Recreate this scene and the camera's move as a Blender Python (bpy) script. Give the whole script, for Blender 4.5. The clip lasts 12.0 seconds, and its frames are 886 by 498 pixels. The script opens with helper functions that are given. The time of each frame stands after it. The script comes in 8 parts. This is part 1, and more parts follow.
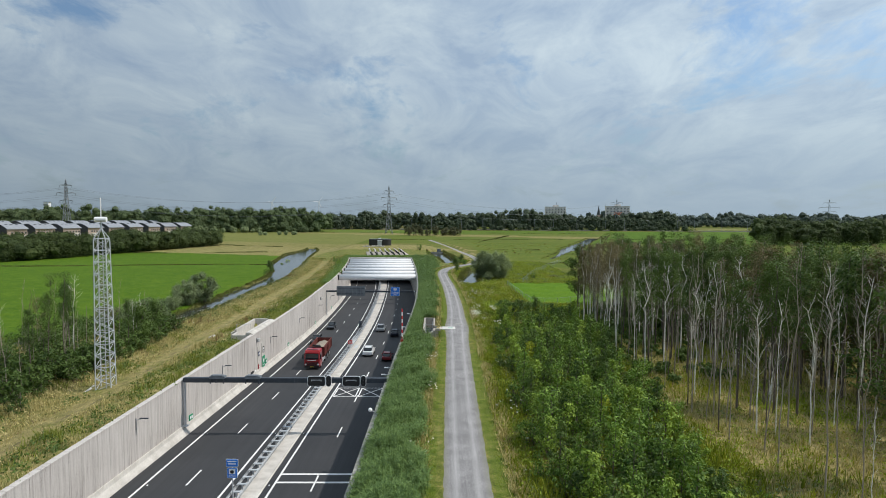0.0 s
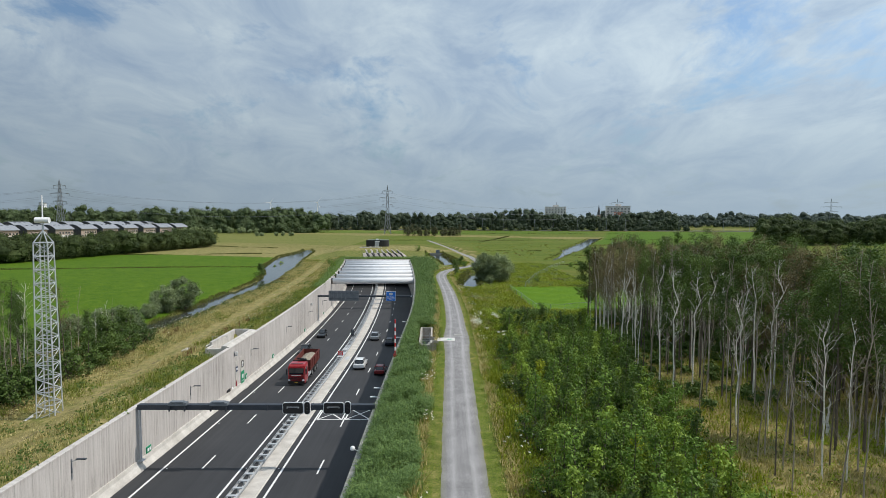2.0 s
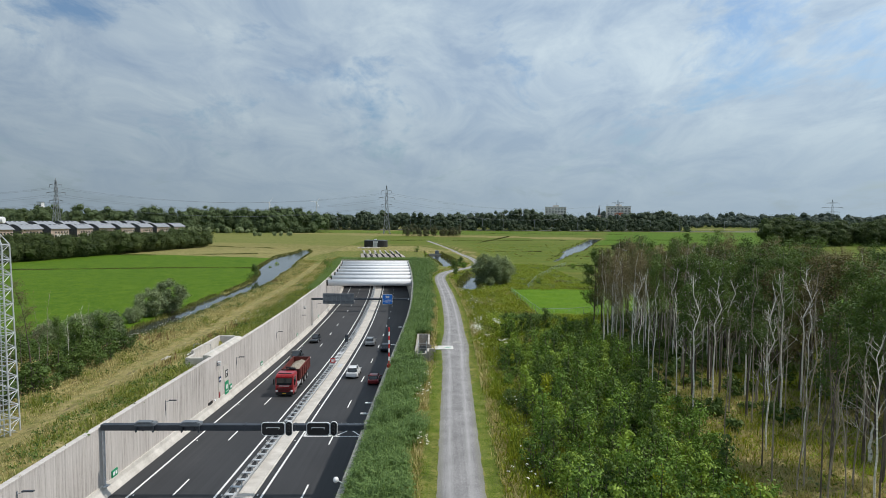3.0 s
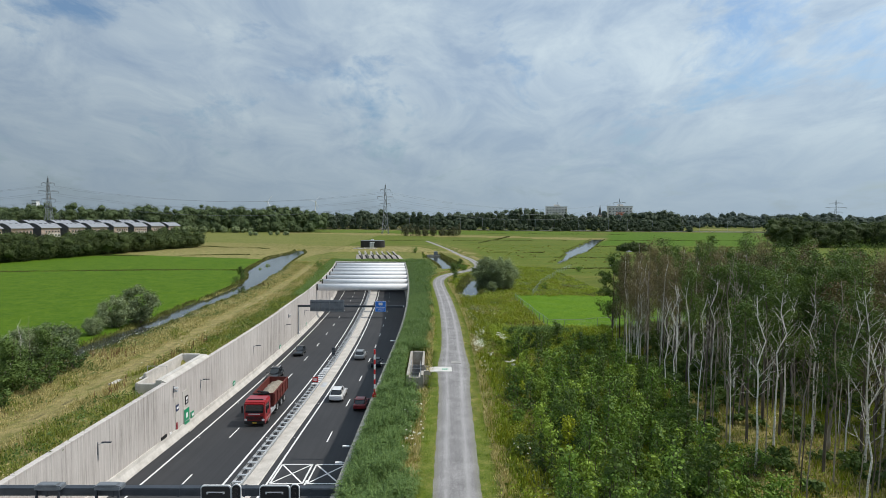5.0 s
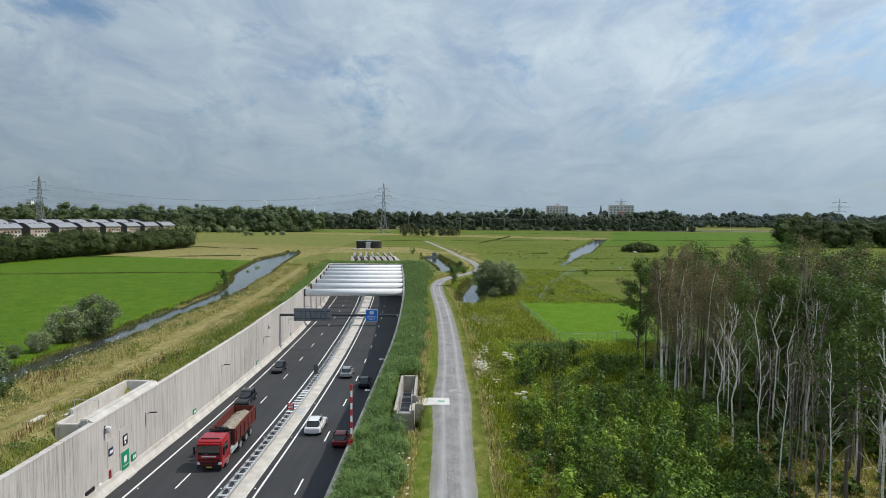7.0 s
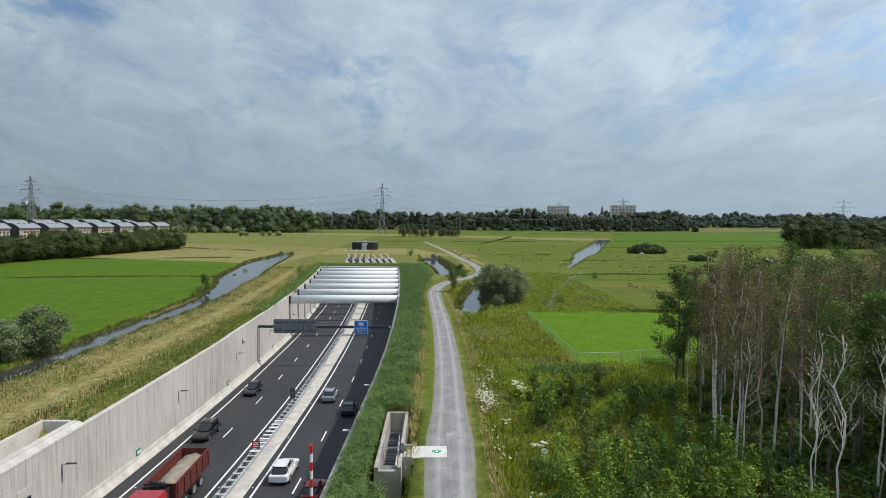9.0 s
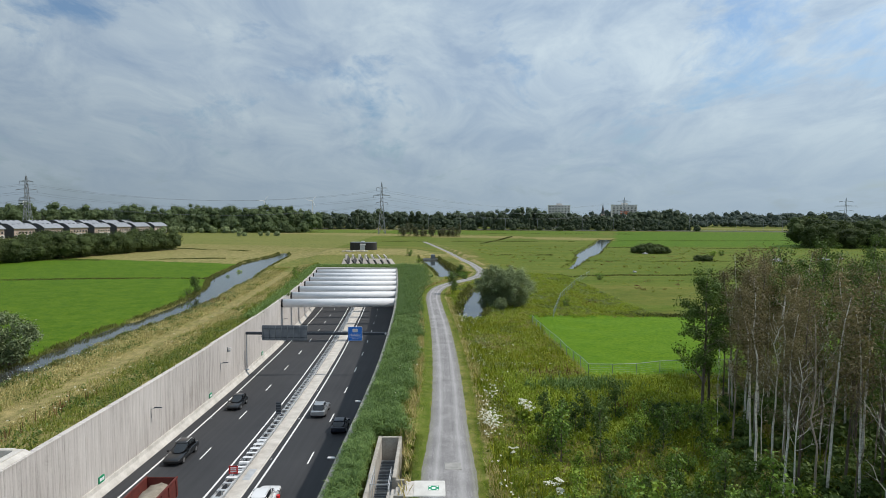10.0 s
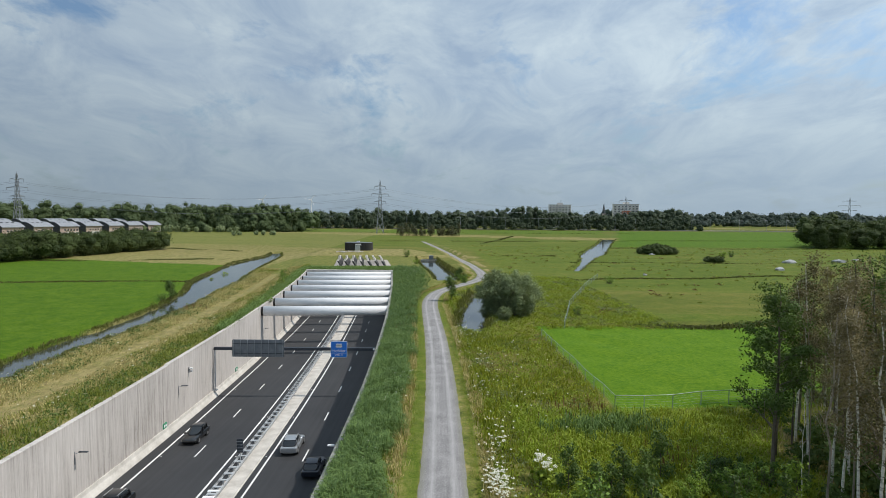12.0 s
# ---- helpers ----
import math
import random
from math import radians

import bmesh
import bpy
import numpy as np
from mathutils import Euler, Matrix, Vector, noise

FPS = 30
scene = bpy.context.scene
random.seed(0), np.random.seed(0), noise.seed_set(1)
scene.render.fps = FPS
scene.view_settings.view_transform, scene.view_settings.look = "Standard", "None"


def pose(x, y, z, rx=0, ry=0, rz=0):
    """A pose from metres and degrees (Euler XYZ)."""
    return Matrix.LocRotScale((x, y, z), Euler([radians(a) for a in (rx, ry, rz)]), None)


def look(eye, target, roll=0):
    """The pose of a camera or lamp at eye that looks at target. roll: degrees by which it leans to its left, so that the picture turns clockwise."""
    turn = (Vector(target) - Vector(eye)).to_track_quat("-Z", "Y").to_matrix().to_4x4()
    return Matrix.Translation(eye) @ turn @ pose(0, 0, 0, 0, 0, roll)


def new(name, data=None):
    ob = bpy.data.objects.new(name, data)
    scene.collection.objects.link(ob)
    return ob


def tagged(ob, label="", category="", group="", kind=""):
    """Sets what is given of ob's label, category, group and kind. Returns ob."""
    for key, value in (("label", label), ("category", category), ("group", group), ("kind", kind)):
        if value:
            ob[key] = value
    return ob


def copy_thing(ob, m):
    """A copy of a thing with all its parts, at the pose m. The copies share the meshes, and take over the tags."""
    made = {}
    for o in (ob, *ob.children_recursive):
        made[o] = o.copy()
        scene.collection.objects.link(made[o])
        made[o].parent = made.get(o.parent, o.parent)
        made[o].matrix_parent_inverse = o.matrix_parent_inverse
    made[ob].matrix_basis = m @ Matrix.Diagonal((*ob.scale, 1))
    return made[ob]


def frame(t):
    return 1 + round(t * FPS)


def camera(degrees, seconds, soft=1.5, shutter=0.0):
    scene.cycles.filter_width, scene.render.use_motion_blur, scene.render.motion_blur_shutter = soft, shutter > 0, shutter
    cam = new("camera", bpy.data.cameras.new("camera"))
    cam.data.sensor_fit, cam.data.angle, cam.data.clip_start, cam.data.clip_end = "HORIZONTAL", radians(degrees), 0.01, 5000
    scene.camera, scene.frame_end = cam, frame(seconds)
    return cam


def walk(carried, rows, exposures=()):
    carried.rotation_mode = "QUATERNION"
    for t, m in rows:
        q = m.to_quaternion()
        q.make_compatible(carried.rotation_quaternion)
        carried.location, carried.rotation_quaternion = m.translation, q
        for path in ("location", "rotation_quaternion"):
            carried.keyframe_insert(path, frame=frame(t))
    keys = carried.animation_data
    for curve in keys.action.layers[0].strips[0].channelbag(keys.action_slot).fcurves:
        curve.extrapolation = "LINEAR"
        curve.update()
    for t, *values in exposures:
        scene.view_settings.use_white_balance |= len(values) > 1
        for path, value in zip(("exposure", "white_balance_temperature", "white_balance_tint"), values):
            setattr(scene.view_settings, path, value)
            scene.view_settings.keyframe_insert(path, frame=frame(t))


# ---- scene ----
cam = camera(80.0, 12.0, soft=0.5)
PATH = [
    (0, (0.534, 7.205, 17.951), (0.56, 9.201, 17.836), 0.4),
    (0.5, (0.497, 8.95, 17.943), (0.524, 10.947, 17.827), 0.4),
    (1, (0.603, 10.888, 17.935), (0.631, 12.885, 17.82), 0.3),
    (1.5, (0.728, 12.935, 17.908), (0.756, 14.932, 17.794), 0.3),
    (2, (0.853, 15.253, 17.928), (0.881, 17.25, 17.814), 0.3),
    (2.5, (0.976, 17.564, 17.928), (1.005, 19.56, 17.814), 0.3),
    (3, (1.171, 20.049, 17.963), (1.2, 22.046, 17.849), 0.4),
    (5, (1.65, 30.335, 18.112), (1.68, 32.331, 17.996), 0.5),
    (5.5, (1.804, 33.031, 18.125), (1.835, 35.028, 18.008), 0.5),
    (6, (1.957, 35.883, 18.146), (1.988, 37.88, 18.029), 0.6),
    (6.5, (2.074, 38.624, 18.13), (2.104, 40.62, 18.012), 0.5),
    (7, (2.191, 41.455, 18.132), (2.222, 43.452, 18.014), 0.5),
    (9, (2.706, 52.717, 18.048), (2.737, 54.714, 17.931), 0.5),
    (9.5, (2.801, 55.449, 17.993), (2.832, 57.446, 17.875), 0.5),
    (10, (2.97, 58.333, 17.989), (3.0, 60.33, 17.871), 0.4),
    (10.5, (3.103, 61.053, 17.932), (3.134, 63.049, 17.813), 0.5),
    (11, (3.285, 63.838, 17.933), (3.316, 65.834, 17.813), 0.4),
    (11.5, (3.442, 66.512, 17.93), (3.472, 68.508, 17.81), 0.4),
    (12, (3.58, 69.26, 17.982), (3.611, 71.256, 17.861), 0.5),
]
walk(cam, [(t, look(eye, target, roll)) for t, eye, target, roll in PATH])

# ---- world and sun: thin broken cloud, sun square to the road on its right side ----
SUN_EL, SUN_AZ = radians(54), radians(90)
world = bpy.data.worlds.new("sky")
scene.world = world
world.use_nodes = True
wt = world.node_tree
wt.nodes.clear()


def wn(kind, **kw):
    n = wt.nodes.new(kind)
    for k, v in kw.items():
        n.inputs[k].default_value = v
    return n


def wl(a, b):
    wt.links.new(a, b)


def wmath(op, a, b=None):
    n = wt.nodes.new("ShaderNodeMath")
    n.operation = op
    for i, v in enumerate((a, b)):
        if v is None:
            continue
        if isinstance(v, (int, float)):
            n.inputs[i].default_value = v
        else:
            wl(v, n.inputs[i])
    return n.outputs[0]


sky = wt.nodes.new("ShaderNodeTexSky")
sky.sky_type = "NISHITA"
sky.sun_disc = False
sky.sun_elevation, sky.sun_rotation = SUN_EL, SUN_AZ
sky.air_density, sky.dust_density, sky.ozone_density = 1.2, 2.0, 1.5
co = wt.nodes.new("ShaderNodeTexCoord")
sep = wt.nodes.new("ShaderNodeSeparateXYZ")
wl(co.outputs["Generated"], sep.inputs[0])
up = wmath("MAXIMUM", sep.outputs[2], 0.0)
den = wmath("ADD", up, 0.3)
comb = wt.nodes.new("ShaderNodeCombineXYZ")
wl(wmath("DIVIDE", sep.outputs[0], den), comb.inputs[0])
wl(wmath("DIVIDE", sep.outputs[1], den), comb.inputs[1])


def cloud_noise(scale, detail, rough, dist, loc, stretch=(1, 1, 1)):
    m = wt.nodes.new("ShaderNodeMapping")
    m.inputs["Location"].default_value = loc
    m.inputs["Scale"].default_value = stretch
    wl(comb.outputs[0], m.inputs[0])
    n = wn("ShaderNodeTexNoise", Scale=scale, Detail=detail, Roughness=rough, Distortion=dist)
    wl(m.outputs[0], n.inputs["Vector"])
    return n.outputs[0]


big = cloud_noise(1.9, 9, 0.6, 0.5, (2.54, 1.88, 0), (1.0, 0.8, 1))
fine = cloud_noise(9.0, 9, 0.62, 0.5, (9.1, 4.4, 0), (1.0, 0.75, 1))
mixn = wmath("ADD", wmath("MULTIPLY", big, 0.7), wmath("MULTIPLY", fine, 0.3))
cover = wt.nodes.new("ShaderNodeMapRange")
cover.inputs[1].default_value, cover.inputs[2].default_value = 0.36, 0.47
cover.inputs[3].default_value, cover.inputs[4].default_value = 0.1, 0.95
wl(mixn, cover.inputs[0])
shade = cloud_noise(3.4, 9, 0.62, 0.6, (5.3, 8.8, 0), (1.0, 0.7, 1))
ramp = wt.nodes.new("ShaderNodeValToRGB")
ramp.color_ramp.elements[0].position, ramp.color_ramp.elements[0].color = 0.35, (3.6, 4.72, 6.16, 1)
ramp.color_ramp.elements[1].position, ramp.color_ramp.elements[1].color = 0.65, (5.95, 7.05, 7.8, 1)
wl(shade, ramp.inputs[0])
mixc = wt.nodes.new("ShaderNodeMix")
mixc.data_type = "RGBA"
wl(cover.outputs[0], mixc.inputs["Factor"])
clear = wt.nodes.new("ShaderNodeMix")
clear.data_type, clear.blend_type = "RGBA", "MULTIPLY"
clear.inputs["Factor"].default_value = 1.0
clear.inputs["B"].default_value = (0.95, 1.15, 1.3, 1)
wl(sky.outputs[0], clear.inputs["A"])
wl(clear.outputs["Result"], mixc.inputs["A"])
# thin cloud scatters more light forward, towards the sun
sdir = wt.nodes.new("ShaderNodeVectorMath")
sdir.operation = "DOT_PRODUCT"
wl(co.outputs["Generated"], sdir.inputs[0])
sdir.inputs[1].default_value = (math.cos(SUN_EL), 0.0, math.sin(SUN_EL))
glow = wt.nodes.new("ShaderNodeMapRange")
glow.inputs[1].default_value, glow.inputs[2].default_value = -0.5, 0.8
glow.inputs[3].default_value, glow.inputs[4].default_value = 0.69, 1.25
wl(sdir.outputs["Value"], glow.inputs[0])
lit = wt.nodes.new("ShaderNodeMix")
lit.data_type, lit.blend_type = "RGBA", "MULTIPLY"
lit.inputs["Factor"].default_value = 1.0
wl(ramp.outputs[0], mixc.inputs["B"])
# grey-blue haze low over the horizon
hz = wt.nodes.new("ShaderNodeMapRange")
hz.inputs[1].default_value, hz.inputs[2].default_value = 0.0, 0.24
hz.inputs[3].default_value, hz.inputs[4].default_value = 0.92, 0.0
wl(up, hz.inputs[0])
mixh = wt.nodes.new("ShaderNodeMix")
mixh.data_type = "RGBA"
wl(hz.outputs[0], mixh.inputs["Factor"])
wl(mixc.outputs["Result"], mixh.inputs["A"])
mixh.inputs["B"].default_value = (3.5, 4.48, 5.36, 1)
wl(mixh.outputs["Result"], lit.inputs["A"])
wl(glow.outputs[0], lit.inputs["B"])
bg = wn("ShaderNodeBackground", Strength=0.094)
wl(lit.outputs["Result"], bg.inputs[0])
wo = wt.nodes.new("ShaderNodeOutputWorld")
wl(bg.outputs[0], wo.inputs[0])

sun = new("sun", bpy.data.lights.new("sun", "SUN"))
sun.data.energy, sun.data.angle, sun.data.color = 3.4, radians(1.2), (1.0, 0.935, 0.85)
sun.matrix_world = look((math.cos(SUN_EL) * 400, 60, math.sin(SUN_EL) * 400), (0, 60, 0))
scene.view_settings.exposure = 0.0

# ---- helpers for materials and meshes ----


class Nodes:
    def __init__(self, name):
        self.mat = bpy.data.materials.new(name)
        self.mat.use_nodes = True
        self.t = self.mat.node_tree
        self.bsdf = self.t.nodes["Principled BSDF"]
        self.out = self.t.nodes["Material Output"]

    def node(self, kind, **kw):
        n = self.t.nodes.new(kind)
        for k, v in kw.items():
            n.inputs[k].default_value = v
        return n

    def link(self, a, b):
        self.t.links.new(a, b)

    def coords(self, scale=(1, 1, 1), generated=False):
        c = self.node("ShaderNodeTexCoord")
        m = self.node("ShaderNodeMapping")
        m.inputs["Scale"].default_value = scale
        if generated:
            self.link(c.outputs["Object"], m.inputs[0])
        else:
            g = self.node("ShaderNodeNewGeometry")
            self.link(g.outputs["Position"], m.inputs[0])
        return m.outputs[0]

    def noise(self, vec, scale, detail=4, rough=0.6, dist=0.0):
        n = self.node("ShaderNodeTexNoise", Scale=scale, Detail=detail, Roughness=rough, Distortion=dist)
        self.link(vec, n.inputs["Vector"])
        return n.outputs[0]

    def ramp(self, fac, stops):
        r = self.node("ShaderNodeValToRGB")
        els = r.color_ramp.elements
        while len(els) < len(stops):
            els.new(0.5)
        for e, (p, c) in zip(els, stops):
            e.position, e.color = p, (*c, 1)
        self.link(fac, r.inputs[0])
        return r.outputs[0]

    def mix(self, fac, a, b, blend="MIX"):
        m = self.node("ShaderNodeMix")
        m.data_type, m.blend_type = "RGBA", blend
        for v, k in ((fac, "Factor"), (a, "A"), (b, "B")):
            if isinstance(v, (int, float)):
                m.inputs[k].default_value = v
            elif isinstance(v, tuple):
                m.inputs[k].default_value = (*v, 1)
            else:
                self.link(v, m.inputs[k])
        return m.outputs["Result"]

    def math(self, op, a, b=0.0):
        m = self.node("ShaderNodeMath")
        m.operation = op
        for i, v in enumerate((a, b)):
            if isinstance(v, (int, float)):
                m.inputs[i].default_value = v
            else:
                self.link(v, m.inputs[i])
        return m.outputs[0]

    def bump(self, height, strength=0.3, distance=0.02):
        b = self.node("ShaderNodeBump", Strength=strength, Distance=distance)
        self.link(height, b.inputs["Height"])
        self.link(b.outputs[0], self.bsdf.inputs["Normal"])

    def colour(self, c):
        if isinstance(c, tuple):
            self.bsdf.inputs["Base Color"].default_value = (*c, 1)
        else:
            self.link(c, self.bsdf.inputs["Base Color"])

    def surf(self, rough=0.7, metal=0.0, spec=0.5):
        self.bsdf.inputs["Roughness"].default_value = rough
        self.bsdf.inputs["Metallic"].default_value = metal
        self.bsdf.inputs["Specular IOR Level"].default_value = spec


def two_tone(name, c1, c2, scale=1.5, fine=12.0, rough=0.7, metal=0.0, bump=0.2, dist=0.01, stretch=(1, 1, 1), spec=0.5, lo=0.35, hi=0.65):
    """A surface that varies at two scales, with fine relief."""
    n = Nodes(name)
    v = n.coords(stretch)
    a, b = n.noise(v, scale, 5), n.noise(v, fine, 6, 0.7)
    f = n.math("ADD", n.math("MULTIPLY", a, 0.6), n.math("MULTIPLY", b, 0.4))
    n.colour(n.ramp(f, [(lo, c1), (hi, c2)]))
    n.surf(rough, metal, spec)
    if bump:
        n.bump(b, bump, dist)
    return n.mat


def leaf_mat(name, dark, light, trans=0.35, each=0.42, rough=0.6, mottle=0.0):
    """Foliage: colour varies from leaf to leaf and from plant to plant, and some light shines through."""
    n = Nodes(name)
    g = n.node("ShaderNodeNewGeometry")
    o = n.node("ShaderNodeObjectInfo")
    v = n.coords()
    big = n.noise(v, 0.22, 3)
    f = n.math("ADD", n.math("MULTIPLY", g.outputs["Random Per Island"], each), n.math("MULTIPLY", o.outputs["Random"], 0.38))
    f = n.math("ADD", f, n.math("MULTIPLY", big, 0.3))
    if mottle:
        f = n.math("ADD", f, n.math("MULTIPLY", n.math("SUBTRACT", n.noise(v, 0.55, 4, 0.8), 0.42), mottle))
        n.bump(n.noise(v, 0.9, 6, 0.8), 1.0, 0.8)
    col = n.ramp(f, [(0.15, dark), (0.85, light)])
    n.colour(col)
    n.surf(rough, 0, 0.25)
    t = n.node("ShaderNodeBsdfTranslucent")
    n.link(n.mix(1.0, col, (1.0, 1.0, 0.55), "MULTIPLY"), t.inputs[0])
    m = n.node("ShaderNodeMixShader")
    m.inputs[0].default_value = trans
    n.link(n.bsdf.outputs[0], m.inputs[1])
    n.link(t.outputs[0], m.inputs[2])
    n.link(m.outputs[0], n.out.inputs[0])
    return n.mat


def np_mesh(name, verts, faces, mat, smooth=False):
    """A mesh from arrays; faces all have the same number of corners."""
    verts = np.asarray(verts, dtype=np.float32).reshape(-1, 3)
    faces = np.asarray(faces, dtype=np.int32)
    me = bpy.data.meshes.new(name)
    k = faces.shape[1]
    me.vertices.add(len(verts))
    me.vertices.foreach_set("co", verts.ravel())
    me.loops.add(faces.size)
    me.loops.foreach_set("vertex_index", faces.ravel())
    me.polygons.add(len(faces))
    me.polygons.foreach_set("loop_start", np.arange(0, faces.size, k, dtype=np.int32))
    me.polygons.foreach_set("loop_total", np.full(len(faces), k, dtype=np.int32))
    me.polygons.foreach_set("use_smooth", np.full(len(faces), smooth, dtype=bool))
    me.update(calc_edges=True)
    me.validate()
    me.materials.append(mat)
    return me


def bm_mesh(name, bm, mat):
    bmesh.ops.recalc_face_normals(bm, faces=bm.faces)
    me = bpy.data.meshes.new(name)
    bm.to_mesh(me)
    bm.free()
    me.materials.append(mat)
    return me


def part(name, data, mat, parent, label="", m=None):
    """One mesh object under a thing or a part. data: a bmesh or a mesh."""
    me = bm_mesh(name, data, mat) if isinstance(data, bmesh.types.BMesh) else data
    ob = new(name, me)
    ob.parent = parent
    if m is not None:
        ob.matrix_basis = m
    if label:
        ob["label"] = label
    return ob


def thing(name, label, category, group="", m=None, kind=""):
    ob = new(name)
    ob.empty_display_size = 0.3
    if m is not None:
        ob.matrix_basis = m
    return tagged(ob, label, category, group, kind)


def solid(name, data, mat, label, category="", group="", kind="", m=None):
    me = bm_mesh(name, data, mat) if isinstance(data, bmesh.types.BMesh) else data
    ob = new(name, me)
    if m is not None:
        ob.matrix_basis = m
    return tagged(ob, label, category, group, kind)


def add_box(bm, x0, x1, y0, y1, z0, z1, bevel=0.0):
    r = bmesh.ops.create_cube(bm, size=1.0)
    bmesh.ops.scale(bm, vec=(x1 - x0, y1 - y0, z1 - z0), verts=r["verts"])
    bmesh.ops.translate(bm, vec=((x0 + x1) / 2, (y0 + y1) / 2, (z0 + z1) / 2), verts=r["verts"])
    if bevel:
        es = list({e for v in r["verts"] for e in v.link_edges})
        bmesh.ops.bevel(bm, geom=es, offset=bevel, segments=2, affect="EDGES")
    return bm


def box(x0, x1, y0, y1, z0, z1, bevel=0.0):
    return add_box(bmesh.new(), x0, x1, y0, y1, z0, z1, bevel)


def add_bar(bm, a, b, r, sides=6, r2=None):
    a, b = Vector(a), Vector(b)
    d = b - a
    q = d.to_track_quat("Z", "Y").to_matrix().to_4x4()
    bmesh.ops.create_cone(bm, cap_ends=True, segments=sides, radius1=r, radius2=r if r2 is None else r2, depth=d.length,
                          matrix=Matrix.Translation((a + b) / 2) @ q)
    return bm


def bar(a, b, r, sides=6, r2=None):
    return add_bar(bmesh.new(), a, b, r, sides, r2)


def sweep(rows):
    """A strip from rows of points (all rows the same length), open across."""
    rows = np.asarray(rows, dtype=float)
    n, m = rows.shape[:2]
    i = np.arange(n - 1)[:, None] * m + np.arange(m - 1)[None, :]
    f = np.stack([i, i + 1, i + m + 1, i + m], -1).reshape(-1, 4)
    return rows.reshape(-1, 3), f


# ---- the line of the sunken road ----
Y_BACK, Y_PORTAL, BEND = -70.0, 242.0, 0.00049


def bend(y):
    return -BEND * max(0.0, y - 92.0) ** 2


LINE_Y = (90, 120, 150, 175, 200, 220, 240, 262)


def edge_west(y):
    """The white lines of the two carriageways: the median widens towards the tunnel."""
    return -24.6 + bend(y) + float(np.interp(y, LINE_Y, (-0.1, -0.35, -0.6, -0.45, 0.1, 0.6, 1.1, 1.6)))


def median_west(y):
    return -17.45 + bend(y) + float(np.interp(y, LINE_Y, (0.1, 0.2, 0.2, 0.4, 0.9, 1.5, 2.2, 3.0)))


def median_east(y):
    return -13.6 + bend(y) + float(np.interp(y, LINE_Y, (0.15, 0.35, 0.65, 1.05, 1.85, 2.75, 3.8, 5.0)))


def lane_east(y):
    return -10.05 + bend(y) + float(np.interp(y, LINE_Y, (0.05, 0.45, 1.0, 1.65, 2.5, 3.45, 4.4, 5.5)))


def lane_west(y):
    return (edge_west(y) + median_west(y)) / 2


def rail_x(y):
    return median_west(y) + 1.73


def road_z(y):
    return -5.3 - 0.031 * (y - 52.0)


WALL_L = -26.9


def left_wall(y):
    return WALL_L + bend(y)


RW_Y = (-80, 40, 69, 97, 115, 133, 163, 200, 240, 330)
RW_X = (-5.6, -5.3, -4.9, -4.3, -3.9, -4.1, -5.1, -7.3, -10.4, -20.0)


def right_wall(y):
    s = [np.interp(y + d, RW_Y, RW_X) for d in (-9, -4.5, 0, 4.5, 9)]
    return float(sum(s) / 5)


def smooth_line(pts, step=1.5):
    """Points every step metres along a smooth line through pts (Catmull-Rom)."""
    p = [np.array(q, float) for q in pts]
    p = [2 * p[0] - p[1]] + p + [2 * p[-1] - p[-2]]
    out = []
    for i in range(1, len(p) - 2):
        n = max(2, int(np.linalg.norm(p[i + 1] - p[i]) / step))
        for k in range(n):
            t = k / n
            out.append(0.5 * ((2 * p[i]) + (p[i + 1] - p[i - 1]) * t + (2 * p[i - 1] - 5 * p[i] + 4 * p[i + 1] - p[i + 2]) * t * t
                              + (3 * p[i] - p[i - 1] - 3 * p[i + 1] + p[i + 2]) * t ** 3))
    out.append(p[-2])
    return np.array(out)


PATHLINE = smooth_line([(2.0, -70), (2.1, -25), (2.4, 20), (3.0, 55), (3.8, 85), (4.35, 110), (4.25, 130), (3.75, 148), (2.95, 166), (2.75, 181), (4.6, 194), (9.6, 206),
                        (15.0, 216), (18.0, 229), (18.5, 247), (17.2, 275), (14.2, 312), (10.3, 352), (2, 420), (-6, 480)])
DITCH = smooth_line([(-75, 84), (-60, 89), (-51.5, 97), (-49.2, 108), (-49.3, 130), (-50.5, 145), (-50.2, 158), (-51.8, 181), (-57.5, 210), (-62.5, 232), (-66.5, 254), (-71.5, 285), (-74, 322), (-79, 345)], 3)
POND_A = smooth_line([(8.2, 222), (7.0, 237), (4.8, 254), (2.2, 276), (-0.2, 300)], 2)
POND_B = smooth_line([(9.8, 155), (10.8, 165), (12.0, 178), (15.2, 195)], 2)
POND_C = smooth_line([(53, 255), (66, 290), (86, 346), (118, 430), (166, 560)], 6)
TRACK = smooth_line([(-33.5, 40), (-34.3, 66), (-35.6, 80), (-36.6, 95), (-37.6, 120), (-39.0, 140), (-41.0, 175), (-46, 225), (-52, 270), (-58, 330)], 3)


def dist_to(line, x, y):
    """Distance of points (arrays) from a line of points, and how far along it they are (0 to 1)."""
    best = np.full(x.shape, 1e9)
    for a, b in zip(line[:-1], line[1:]):
        d = b - a
        l2 = d @ d
        t = np.clip(((x - a[0]) * d[0] + (y - a[1]) * d[1]) / l2, 0, 1)
        best = np.minimum(best, np.hypot(x - a[0] - t * d[0], y - a[1] - t * d[1]))
    return best


def sstep(a, b, v):
    t = np.clip((v - a) / (b - a), 0, 1)
    return t * t * (3 - 2 * t)


